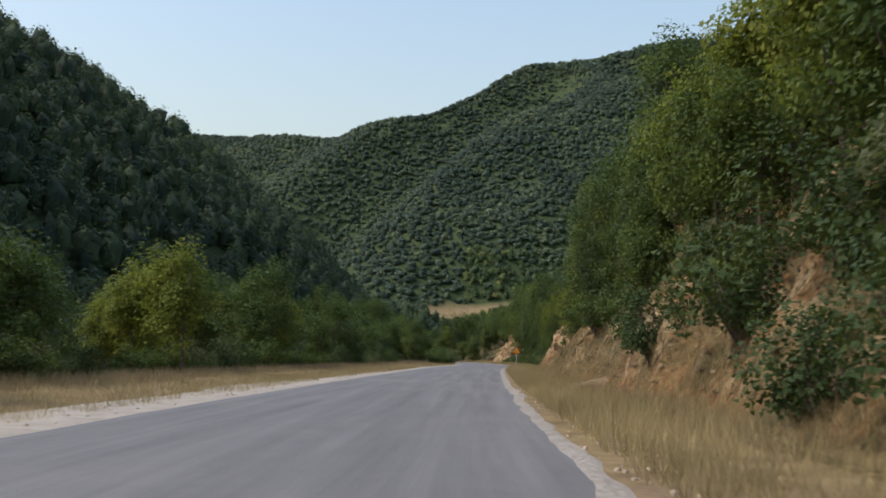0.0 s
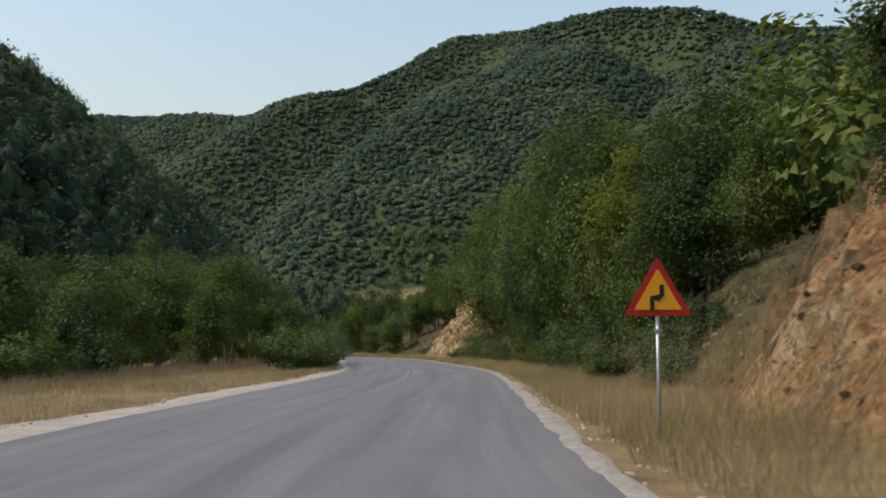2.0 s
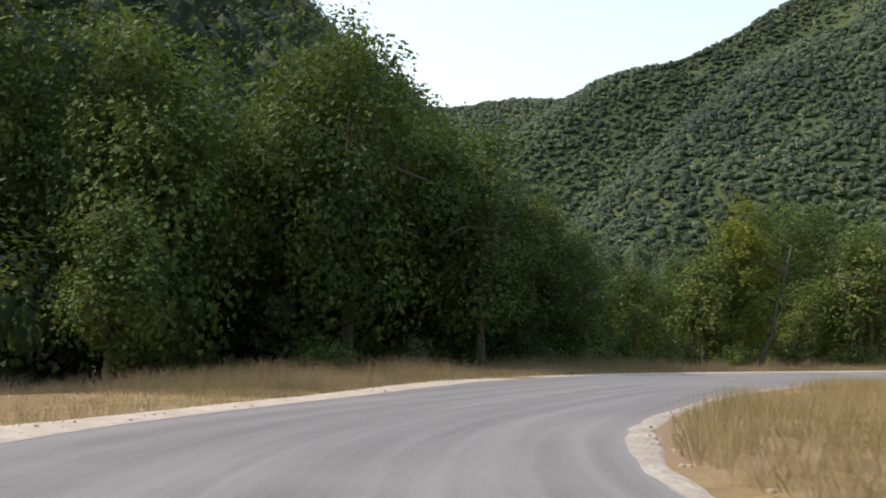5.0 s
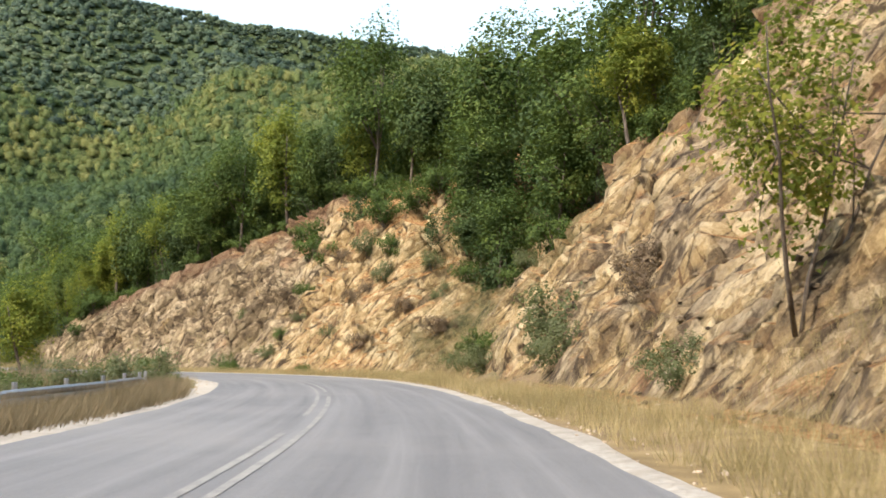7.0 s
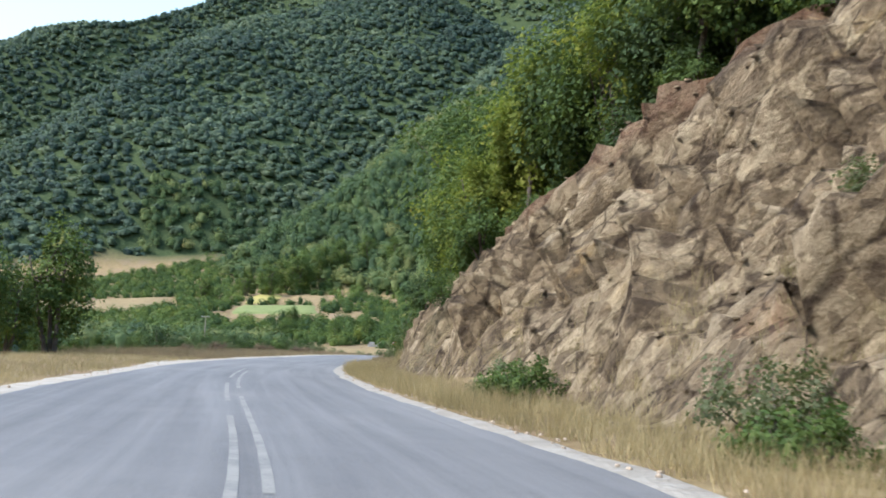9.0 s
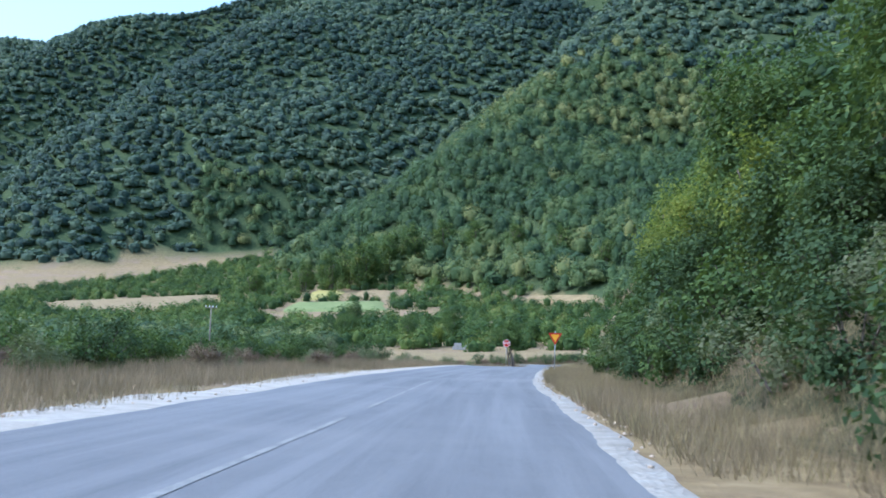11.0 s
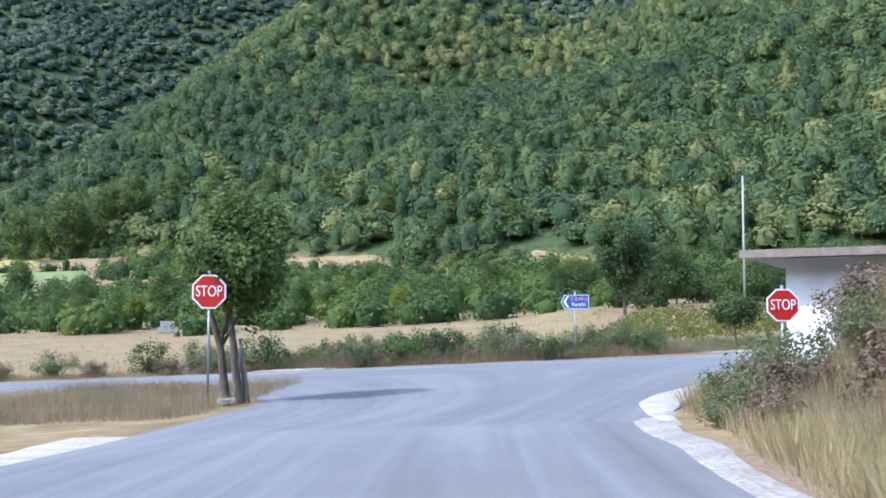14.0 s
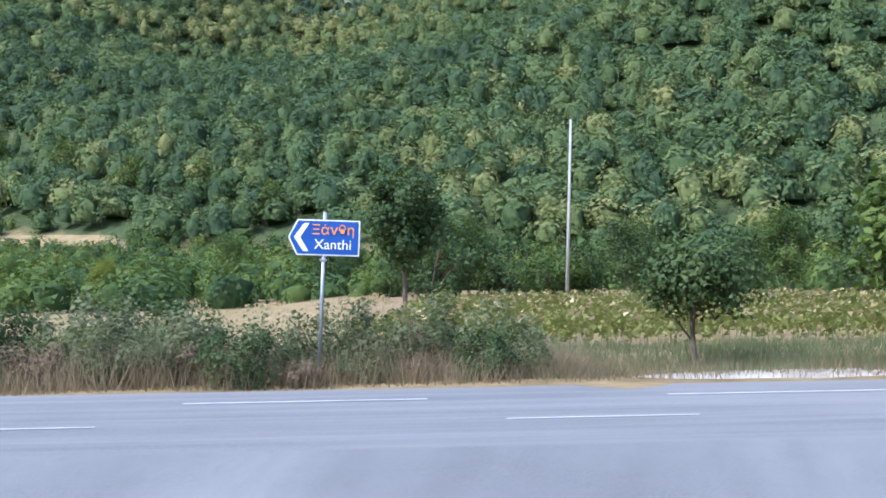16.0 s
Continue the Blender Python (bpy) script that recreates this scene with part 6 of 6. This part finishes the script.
e, n = rng.uniform(-9.5, -3.9, 3500), rng.uniform(-14, -4.6, 3500)
x, y = across(e, n)
keep = (road_d(x, y) < -2.9)
blades("weeds_island", x[keep], y[keep], ground_z(x[keep], y[keep]), 0.1 + 0.42 * np.clip(fbm(x[keep] / 1.3, y[keep] / 1.3, 48) + 0.25, 0, 1), 0.004, 9, M_WEED, "dry grey-brown weeds on the junction island", 12, 0.2, 0.9)
e, n = rng.uniform(3.2, 9, 6000), rng.uniform(-24, -8, 6000)
x, y = across(e, n)
keep = (road_d(x, y) > 3.0) & ~((e < 5.6) & (n > -13) & (n < -7))
blades("weeds_corner", x[keep], y[keep], ground_z(x[keep], y[keep]), 0.22 + 0.45 * np.clip(fbm(x[keep], y[keep], 27) + 0.4, 0, 1), 0.004, 11, M_WEED, "tangled dry weeds at the junction corner", 13, 0.2, 0.55)

e, n = rng.uniform(1.8, 7.5, 15000), rng.uniform(-26, -6.5, 15000)
x, y = across(e, n)
keep = (e > np.interp(n, P[:, 1], P[:, 0]) + 0.5) & (road_d(x, y) > 2.7)
x, y = x[keep], y[keep]
blades("grass_corner", x, y, ground_z(x, y), 0.12 + 0.32 * np.clip(fbm(x / 1.5, y / 1.5, 29) + 0.35, 0, 1), 0.004, 8, M_STRAW, "pale dry grass at the junction corner", 15, 0.16, 0.9)

# sunflower field: rows of drooping plants
SF = []
for n_ in np.arange(7.5, 27, 0.62):
    for e_ in np.arange(0.6 + 0.12 * n_, 44, 0.42):
        SF.append((e_ + rng.normal() * 0.06, n_ + rng.normal() * 0.06))
SF = np.array(SF)
x, y = across(SF[:, 0], SF[:, 1])
z = ground_z(x, y)
V, F, T = leaves(rng, np.stack([x, y, z + 0.27], 1), np.full(len(x), 0.25), 18, 0.1, rng.uniform(0.55, 1.0, len(x)), (0, 0, -90), 0.6)
tagged(new("crop_sunflower_leaves", mesh_np("crop_leaves", V, F, M_CROP, False, {"tint": T})), "yellowing sunflower plants in rows beyond the main road", "crop", kind="stuff")
V, F, T = leaves(rng, np.stack([x, y, z + 0.46], 1)[::2], np.full(len(x[::2]), 0.08), 2, 0.085, rng.uniform(0.5, 1.0, len(x[::2])), (0, 0, -90), 0.9, 0.95)
tagged(new("crop_sunflower_heads", mesh_np("crop_heads", V, F, M_STRAW, False, {"tint": T})), "pale drooping sunflower heads", "crop", kind="stuff")
blades("crop_sunflower_stalks", x, y, z, 0.5, 0.012, 1, M_LEAF_OLIVE, "green sunflower stalks", 14, 0.03, 0.1)

# ---- bushes and trees round the junction ----
for e_, n_, k, s in ((-11, 3.2, 1, 0.9), (-9.2, 3.4, 3, 0.9), (-7.6, 3.0, 1, 0.95), (-6.2, 3.3, 0, 0.8), (-5.0, 3.1, 3, 1.0), (-3.6, 2.9, 0, 1.15), (-2.5, 3.2, 1, 0.9), (-1.4, 3.0, 3, 0.8), (-0.4, 3.3, 3, 0.7), (1.6, 3.0, 3, 0.75), (2.6, 3.3, 2, 0.6), (3.2, 3.0, 3, 0.6),
                     (-14, 3.5, 3, 0.9), (-17, 4, 1, 0.8), (-22, 4, 3, 1.0), (9.5, 4.2, 2, 0.5), (-8.0, -12.5, 3, 0.8), (-6.6, -14.5, 2, 0.7), (-9.5, -15, 3, 1.0), (-12, -17, 1, 0.9), (-5.4, -16.5, 3, 0.6), (6.0, -12.8, 0, 0.5), (5.4, -14.6, 3, 0.7), (6.6, -15.4, 0, 0.8), (5.0, -17.0, 2, 0.7), (7.4, -13.6, 3, 0.7), (4.95, -7.6, 0, 0.42), (5.4, -8.3, 3, 0.5), (5.0, -9.4, 0, 0.5), (4.6, -11.2, 3, 0.45), (-12.5, 2.7, 2, 0.75), (-10.2, 2.6, 2, 0.8), (-8.4, 2.8, 3, 0.8), (-6.9, 2.6, 2, 0.7), (-4.4, 2.5, 2, 0.75), (-2.0, 2.6, 2, 0.7), (0.6, 2.7, 3, 0.65), (1.0, 3.4, 2, 0.6), (-15.5, 3.0, 2, 0.8), (-19, 3.2, 2, 0.8), (-5.8, 4.0, 0, 0.9), (-9.8, 4.2, 3, 1.0), (-3.0, 4.0, 3, 0.9)):
    x_, y_ = across(e_, n_)
    put(bushes[k], x_, y_, land(x_, y_) - 0.05, s, float(rng.uniform(0, 360)), "bushes at the junction", ("green leafy bush in the roadside weeds", "dark green bramble in the roadside weeds", "brown dry shrub at the junction", "grey-green shrub in the roadside weeds")[k])
for i in range(17):
    e_, n_ = -6.8 + i * 0.6 + float(rng.uniform(-0.2, 0.2)), float(rng.uniform(2.9, 4.4))
    x_, y_ = across(e_, n_)
    k = 1 if i in (7, 10) else (2, 3, 2, 3, 3)[i % 5]
    put(bushes[k], x_, y_, land(x_, y_) - 0.05, float(rng.uniform(0.6, 1.05)) * (1.15 if i in (8, 9, 13) else 1.0), float(rng.uniform(0, 360)), "bushes at the junction", ("green leafy bush in the roadside weeds", "dark green bramble in the roadside weeds", "brown dry shrub at the junction", "grey-green shrub in the roadside weeds")[k])
small_tree = make_tree("tree", 501, 1.5, 0.86, 60, 110, 0.06, M_LEAF_DARK, "small dark round-headed tree at the road's edge", low=0.28, trunk_r=0.035, tint=(0.2, 0.9))
put(small_tree, 79.74, 392.12, land(79.74, 392.12) + 0.06, 1.0, 30)
big_leaf = make_tree("tree", 502, 2.15, 1.0, 60, 44, 0.135, M_LEAF, "broad-leaved young tree with large drooping leaves", low=0.04, trunk_r=0.03, tint=(0.35, 0.95), stems=4, tri=False)
put(big_leaf, 80.9, 389.75, land(80.9, 389.75), 1.08, 10)
put(big_leaf, 82.2, 389.2, land(82.2, 389.2), 0.7, 130)
island_tree = make_tree("tree", 503, 3.4, 1.0, 76, 90, 0.085, M_LEAF, "small green tree with a split pale trunk on the junction island", low=0.31, trunk_r=0.07, tint=(0.2, 0.75), stems=2)
put(island_tree, 64.42, 384.25, land(64.42, 384.25) + 0.05, 1.0, 0)
for dx, dy, lean_x, lean_y, h_ in ((0.28, -0.1, -0.16, 0.08, 1.0), (0.2, 0.16, -0.12, -0.1, 0.85), (-0.22, -0.12, 0.14, 0.06, 0.95)):
    stake = new("wooden_stake", tube_mesh("wooden_stake", [(0, 0, -0.15), (lean_x * 0.5, lean_y * 0.5, h_ * 0.5), (lean_x, lean_y, h_)], [0.028, 0.026, 0.022], M_POLE_WOOD, 7))
    stake.matrix_basis = pose(64.36 + dx * 0.55, 384.2 + dy * 0.55, land(64.36 + dx * 0.55, 384.2 + dy * 0.55) + 0.03)
    tagged(stake, "weathered wooden stake leaning on the island tree", "stake", "stakes of the island tree")
for dx, dy, turn_ in ((-0.62, -0.95, 20), (-0.4, -0.85, 75)):
    brick = new("stone_block", box_mesh("stone_block", 0.2, 0.13, 0.1, M_CONCRETE, 0.015, (0, 0, 0.05)))
    brick.matrix_basis = pose(64.36 + dx * 0.55, 384.2 + dy * 0.55, land(64.36 + dx * 0.55, 384.2 + dy * 0.55) + 0.02, 0, 0, turn_)
    tagged(brick, "loose pale block lying beside the island tree", "stone block", "loose blocks on the island")
dark_tree = make_tree("tree", 504, 5.3, 1.6, 84, 100, 0.14, M_LEAF_DARK, "tall dark tree beside the sunflower field", low=0.1, trunk_r=0.08, tint=(0.1, 0.6))
put(near_trees[1], 63.5, 508.0, land(63.5, 508.0) - 0.2, 1.1, 40, "trees between the fields", "dark rounded tree in front of the green field")
put(dark_tree, 90.7, 416.4, land(90.7, 416.4), 1.0, 0)
for i in range(34):
    e_, n_ = 3.0 + i * 1.45 + float(rng.uniform(-0.5, 0.5)), 39.0 + float(rng.uniform(-1.5, 5.0)) + 0.05 * i
    x_, y_ = across(e_, n_)
    put((bushes[0], bushes[1], near_trees[4], near_trees[0], bushes[1])[i % 5], x_, y_, land(x_, y_) - 0.1, (2.4, 2.8, 0.85, 0.9, 2.4)[i % 5] * float(rng.uniform(0.8, 1.15)), float(rng.uniform(0, 360)), "thicket behind the sunflowers", "dense green growth behind the sunflower field")
for x_, y_, s in ((117.6, 498.1, 2.4), (114.5, 496.0, 1.9), (120.5, 500.0, 1.9)):
    put(bushes[3], x_, y_, land(x_, y_), s, float(rng.uniform(0, 360)), "silver willows", "silvery grey-green willow bush in the valley")


# ---- road signs ----
def plate(name, pts, thick, mat, y=0.0):
    """A flat plate in the x-z plane, its front facing -y."""
    bm = bmesh.new()
    f = bm.faces.new([bm.verts.new((px, y, pz)) for px, pz in pts])
    r = bmesh.ops.extrude_face_region(bm, geom=[f])
    bmesh.ops.translate(bm, verts=[v for v in r["geom"] if isinstance(v, bmesh.types.BMVert)], vec=(0, thick, 0))
    bmesh.ops.recalc_face_normals(bm, faces=bm.faces[:])
    return bm_mesh(name, bm, mat)


def ngon(k, r, start):
    return [(r * math.cos(start + 2 * math.pi * i / k), r * math.sin(start + 2 * math.pi * i / k)) for i in range(k)]


def rounded(pts, r, steps=4):
    """The outline with its corners cut round."""
    out = []
    for i, p in enumerate(pts):
        p, a, b = Vector(p), Vector(pts[i - 1]), Vector(pts[(i + 1) % len(pts)])
        pa, pb = p + (a - p).normalized() * r, p + (b - p).normalized() * r
        for s in range(steps + 1):
            t = s / steps
            q = pa * (1 - t) ** 2 + p * 2 * t * (1 - t) + pb * t * t
            out.append((q.x, q.y))
    return out


def shifted(pts, dz):
    return [(a, b + dz) for a, b in pts]


def post(parent, h, r=0.022, up=0.0, mat=None):
    part("post", tube_mesh("post", [(0, 0.03, -0.3), (0, 0.03, h + up)], [r, r], mat or M_STEEL, 10), parent, "grey galvanised steel post")
    for z in (0.82, 0.94):
        part("clamp", box_mesh("clamp", 0.075, 0.02, 0.025, M_STEEL, 0.003, (0, 0.012, h * z)), parent)


def text_mesh(body, size, mat, depth=0.003):
    cu = bpy.data.curves.new("lettering", "FONT")
    cu.body, cu.size, cu.align_x, cu.align_y, cu.extrude = body, size, "CENTER", "CENTER", depth
    ob = bpy.data.objects.new("lettering", cu)
    scene.collection.objects.link(ob)
    me = bpy.data.meshes.new_from_object(ob.evaluated_get(bpy.context.evaluated_depsgraph_get()))
    bpy.data.objects.remove(ob)
    me.materials.clear()
    me.materials.append(mat)
    me.transform(Matrix.Rotation(math.pi / 2, 4, "X"))
    return me


def warning_sign():
    s = new("road_sign", None)
    side = 0.62
    tri = [(-side / 2, 1.12), (side / 2, 1.12), (0, 1.12 + side * 0.866)]
    cen = 1.12 + side * 0.289
    ins = lambda k: [(a * k, cen + (b - cen) * k) for a, b in tri]
    part("plate", plate("plate", rounded(tri, 0.04), 0.008, M_SIGN_RED), s, "red-bordered triangular plate")
    part("face", plate("face", rounded(ins(0.7), 0.025), 0.004, M_SIGN_YELLOW, -0.004), s, "orange-yellow inner triangle")
    bend = plate("symbol", [(-0.075, 1.165), (-0.035, 1.165), (-0.035, 1.262), (0.005, 1.252), (0.055, 1.3), (0.055, 1.4), (0.015, 1.4), (0.015, 1.315), (-0.02, 1.305), (-0.075, 1.292)], 0.003, M_BLACK, -0.008)
    part("symbol", bend, s, "black double-bend arrow")
    post(s, 1.2, 0.02)
    return tagged(s, "triangular double-bend warning sign on a steel post", "road sign")


def yield_sign():
    s = new("road_sign", None)
    side = 0.6
    tri = [(-side / 2, 1.42), (0, 1.42 - side * 0.866), (side / 2, 1.42)]
    cen = 1.42 - side * 0.289
    part("plate", plate("plate", rounded(tri, 0.035), 0.008, M_SIGN_RED), s, "red border of the inverted triangle")
    part("face", plate("face", rounded([(a * 0.66, cen + (b - cen) * 0.66) for a, b in tri], 0.02), 0.004, M_SIGN_YELLOW, -0.004), s, "orange-yellow inner face")
    post(s, 1.2, 0.022, 0.3)
    return tagged(s, "inverted triangular give-way sign on a steel post", "road sign")


def stop_sign(width, centre, label):
    s = new("road_sign", None)
    r = width / 2 / math.cos(math.pi / 8)
    part("plate", plate("plate", shifted(ngon(8, r, math.pi / 8), centre), 0.008, M_SIGN_WHITE), s, "white octagonal rim")
    part("face", plate("face", shifted(ngon(8, r * 0.9, math.pi / 8), centre), 0.004, M_SIGN_RED, -0.004), s, "faded red octagon")
    me = text_mesh("STOP", width * 0.4, M_SIGN_WHITE)
    me.transform(Matrix.Translation((0, -0.008, centre)) @ Matrix.Diagonal((0.82, 1, 1.15, 1)))
    part("lettering", me, s, "white letters")
    post(s, centre, 0.02, width * 0.62)
    return tagged(s, label, "road sign")


def direction_sign():
    s = new("road_sign", None)
    w, h, c = 0.74, 0.37, 1.28
    out = [(-w / 2, c), (-w / 2 + 0.09, c - h / 2), (w / 2, c - h / 2), (w / 2, c + h / 2), (-w / 2 + 0.09, c + h / 2)]
    part("plate", plate("plate", rounded(out, 0.015), 0.01, M_SIGN_WHITE), s, "white rim")
    k = lambda f, g: [(a * f, c + (b - c) * g) for a, b in out]
    part("face", plate("face", rounded(k(0.962, 0.93), 0.012), 0.004, M_SIGN_BLUE, -0.004), s, "blue arrow-shaped panel")
    chev = [(-0.31, c), (-0.21, c + 0.145), (-0.155, c + 0.145), (-0.245, c), (-0.155, c - 0.145), (-0.21, c - 0.145)]
    part("chevron", plate("chevron", chev, 0.003, M_SIGN_WHITE, -0.008), s, "white chevron pointing left")
    for body, z, m, lb in (("\u039e\u03ac\u03bd\u03b8\u03b7", 0.075, M_SIGN_ORANGE, "faded orange Greek lettering"), ("Xanthi", -0.075, M_SIGN_WHITE, "white Latin lettering")):
        me = text_mesh(body, 0.145, m)
        me.transform(Matrix.Translation((0.095, -0.008, c + z)))
        part("lettering", me, s, lb)
    post(s, c, 0.02, 0.27)
    return tagged(s, "blue arrow-shaped direction sign on a steel post", "road sign")


def place_sign(s, x, y, z, turn):
    s.matrix_basis = pose(x, y, z, 0, 0, turn)


place_sign(warning_sign(), 11.42, 84.0, 0.0, -4)
place_sign(yield_sign(), 58.62, 351.6, 0.32, -15)
place_sign(stop_sign(0.52, 1.5, "red octagonal stop sign beside the island tree"), 63.74, 383.6, 0.0, -20)
place_sign(stop_sign(0.41, 1.12, "red octagonal stop sign in front of the white hut"), 69.92, 377.83, 0.1, -22)
place_sign(direction_sign(), 75.15, 393.0, 0.46, -33)
back = new("road_sign", None)
part("plate", plate("plate", rounded([(-0.31, 0.74), (0.31, 0.74), (0.0, 1.28)], 0.03), 0.008, M_BACK), back, "dark grey back of a triangular plate")
post(back, 1.2, 0.022, 0.05)
tagged(back, "back of a triangular road sign among the weeds", "road sign")
back.matrix_basis = pose(19.3, 230.7, -0.1, 0, 0, -40) @ Matrix.Scale(1.3, 4)


# ---- guard rail outside the second bend ----
def guard_rail():
    g = new("guard_rail", None)
    ends = [(18.4, 220.9), (20.3, 223.1), (23.0, 226.6), (25.2, 229.8), (26.6, 232.2)]
    prof = [(0.0, 0.0), (0.03, 0.03), (0.03, 0.07), (0.0, 0.1), (0.03, 0.13), (0.03, 0.17), (0.0, 0.2)]
    V, F = [], []
    for i, (x, y) in enumerate(ends):
        z = 0.2 - 0.18 * (i in (0, len(ends) - 1))
        for o, h in prof:
            V.append((x + o * 0.8, y - o * 0.6, z + h))
    k = len(prof)
    for i in range(len(ends) - 1):
        for j in range(k - 1):
            F.append((i * k + j, (i + 1) * k + j, (i + 1) * k + j + 1, i * k + j + 1))
    me = bpy.data.meshes.new("beam")
    me.from_pydata(V, [], F)
    me.materials.append(M_STEEL)
    ob = part("beam", me, g, "dull corrugated steel beam")
    mod = ob.modifiers.new("thick", "SOLIDIFY")
    mod.thickness = 0.006
    for (x0, y0), (x1, y1) in zip(ends, ends[1:]):
        for t in (0.1, 0.6):
            x, y = x0 + (x1 - x0) * t, y0 + (y1 - y0) * t
            part("rail_post", box_mesh("rail_post", 0.05, 0.05, 0.8, M_STEEL, 0.004, (x - 0.03, y + 0.03, 0.08)), g)
    return tagged(g, "low grey steel guard rail outside the bend", "guard rail")


guard_rail()


# ---- poles and wires ----
def pole(x, y, z, h, r, mat, label, arm=False):
    p = new("utility_pole", None)
    part("shaft", tube_mesh("shaft", [(0, 0, -0.5), (0, 0, h * 0.5), (0, 0, h)], [r, r * 0.85, r * 0.65], mat, 10), p)
    if arm:
        part("crossarm", box_mesh("crossarm", 1.1, 0.07, 0.08, mat, 0.006, (0, 0, h - 0.18)), p)
        for o in (-0.48, -0.16, 0.16, 0.48):
            part("insulator", tube_mesh("insulator", [(o, 0, h - 0.14), (o, 0, h - 0.04), (o, 0, h)], [0.025, 0.04, 0.02], M_SIGN_WHITE, 8), p)
    p.matrix_basis = pose(x, y, z, 0, 0, -12)
    return tagged(p, label, "utility pole")


pole(98.2, 416.6, land(98.2, 416.6), 7.05, 0.07, M_POLE_PALE, "pale slender pole in the sunflower field")
pole(41.9, 408.0, land(41.9, 408.0), 5.3, 0.08, M_POLE_WOOD, "dark wooden utility pole with a crossarm in the valley", True)


# ---- white hut behind the corner ----
def hut():
    b = new("hut", None)
    w, d, h = 2.9, 2.0, 1.68
    wall = bmesh.new()
    for sx, sy, at in ((w, 0.12, (w / 2, 0.06, h / 2)), (w, 0.12, (w / 2, d - 0.06, h / 2)), (0.12, d - 0.25, (0.06, d / 2, h / 2)), (0.12, d - 0.25, (w - 0.06, d / 2, h / 2))):
        bmesh.ops.create_cube(wall, size=1.0, matrix=Matrix.Translation(at) @ Matrix.Diagonal((sx, sy, h + 0.4, 1)))
    part("wall", bm_mesh("wall", wall, M_WALL), b, "white rendered wall")
    part("roof", box_mesh("roof", w + 0.9, d + 0.9, 0.09, M_CONCRETE, 0.012, (w / 2 - 0.05, d / 2, h + 0.25)), b, "grey overhanging concrete slab")
    part("fascia", box_mesh("fascia", w + 0.92, 0.03, 0.11, M_POLE_WOOD, 0.004, (w / 2 - 0.05, -0.47, h + 0.24)), b, "weathered timber edge")
    part("floor_slab", box_mesh("floor_slab", w, d, 0.1, M_CONCRETE, 0.0, (w / 2, d / 2, -0.1)), b)
    b.matrix_basis = pose(70.62, 378.64, 0.0, 0, 0, -49)
    return tagged(b, "small white rendered hut with an overhanging flat roof", "hut")


hut()


# ---- ruined block wall in the meadow ----
def low_wall():
    v = new("low_wall", None)
    rg = random.Random(4)
    for c in range(2):
        for i in range(7):
            if c and i in (2, 5, 6):
                continue
            bm = bmesh.new()
            bmesh.ops.create_cube(bm, size=1.0, matrix=Matrix.Translation((i * 0.52 + c * 0.2, 0, 0.24 + c * 0.46)) @ Matrix.Rotation(rg.uniform(-0.05, 0.05), 4, "Z") @ Matrix.Diagonal((0.5, 0.4, 0.45, 1)))
            part("concrete_block", bm_mesh("concrete_block", bm, M_CONCRETE, 0.02), v)
    v.matrix_basis = pose(72.8, 455.2, land(72.8, 455.2) + 0.02, 0, 0, -12)
    return tagged(v, "broken low concrete block wall in the meadow", "wall")


low_wall()


# ---- loose stones on the verges and the cut ----
def stones(name, n, seed, where, size, label, mat):
    rg = np.random.default_rng(seed)
    V0, F0 = ico(1)
    Vs, Fs = [], []
    for i in range(n):
        x, y, z = where(rg)
        s = size * rg.uniform(0.4, 1.6)
        q = V0 * (1 + rg.normal(size=(len(V0), 1)) * 0.16) * np.array([1, rg.uniform(0.6, 1), rg.uniform(0.4, 0.7)]) * s
        a = rg.uniform(0, 6.3)
        q = np.stack([q[:, 0] * math.cos(a) - q[:, 1] * math.sin(a) + x, q[:, 0] * math.sin(a) + q[:, 1] * math.cos(a) + y, q[:, 2] + z], 1)
        Vs.append(q)
        Fs.append(F0 + i * len(V0))
    return tagged(new(name, mesh_np(name, np.concatenate(Vs), np.concatenate(Fs), mat, False)), label, "stones", kind="stuff")


def on_bank(rg):
    for _ in range(40):
        y = rg.uniform(-10, 372)
        if rg.random() < table(y, CUT, 4):
            break
    x, y, z = bank_at(y, rg.uniform(-0.8, 5.5) * rg.random() ** 0.6)
    return x, y, z + 0.02


def on_edge(rg):
    y = rg.uniform(-10, 372)
    side = 1 if rg.random() < 0.5 else -1
    o = float(right_half(y)) + abs(rg.normal()) * 0.3 + 0.05 if side > 0 else -float(left_half(y)) - abs(rg.normal()) * 0.6 - 0.05
    c = float(road_cos(y))
    s = math.sqrt(max(0, 1 - c * c)) * math.copysign(1, float(road_x(y + 1) - road_x(y - 1)))
    return float(road_x(y)) + o * c, y - o * s, 0.03


stones("stones_cut", 5000, 61, on_bank, 0.06, "broken ochre and grey stones fallen on the cut", M_ROCK)
stones("stones_verge", 2500, 62, on_edge, 0.022, "small pale stones along the asphalt edge", M_STONE)
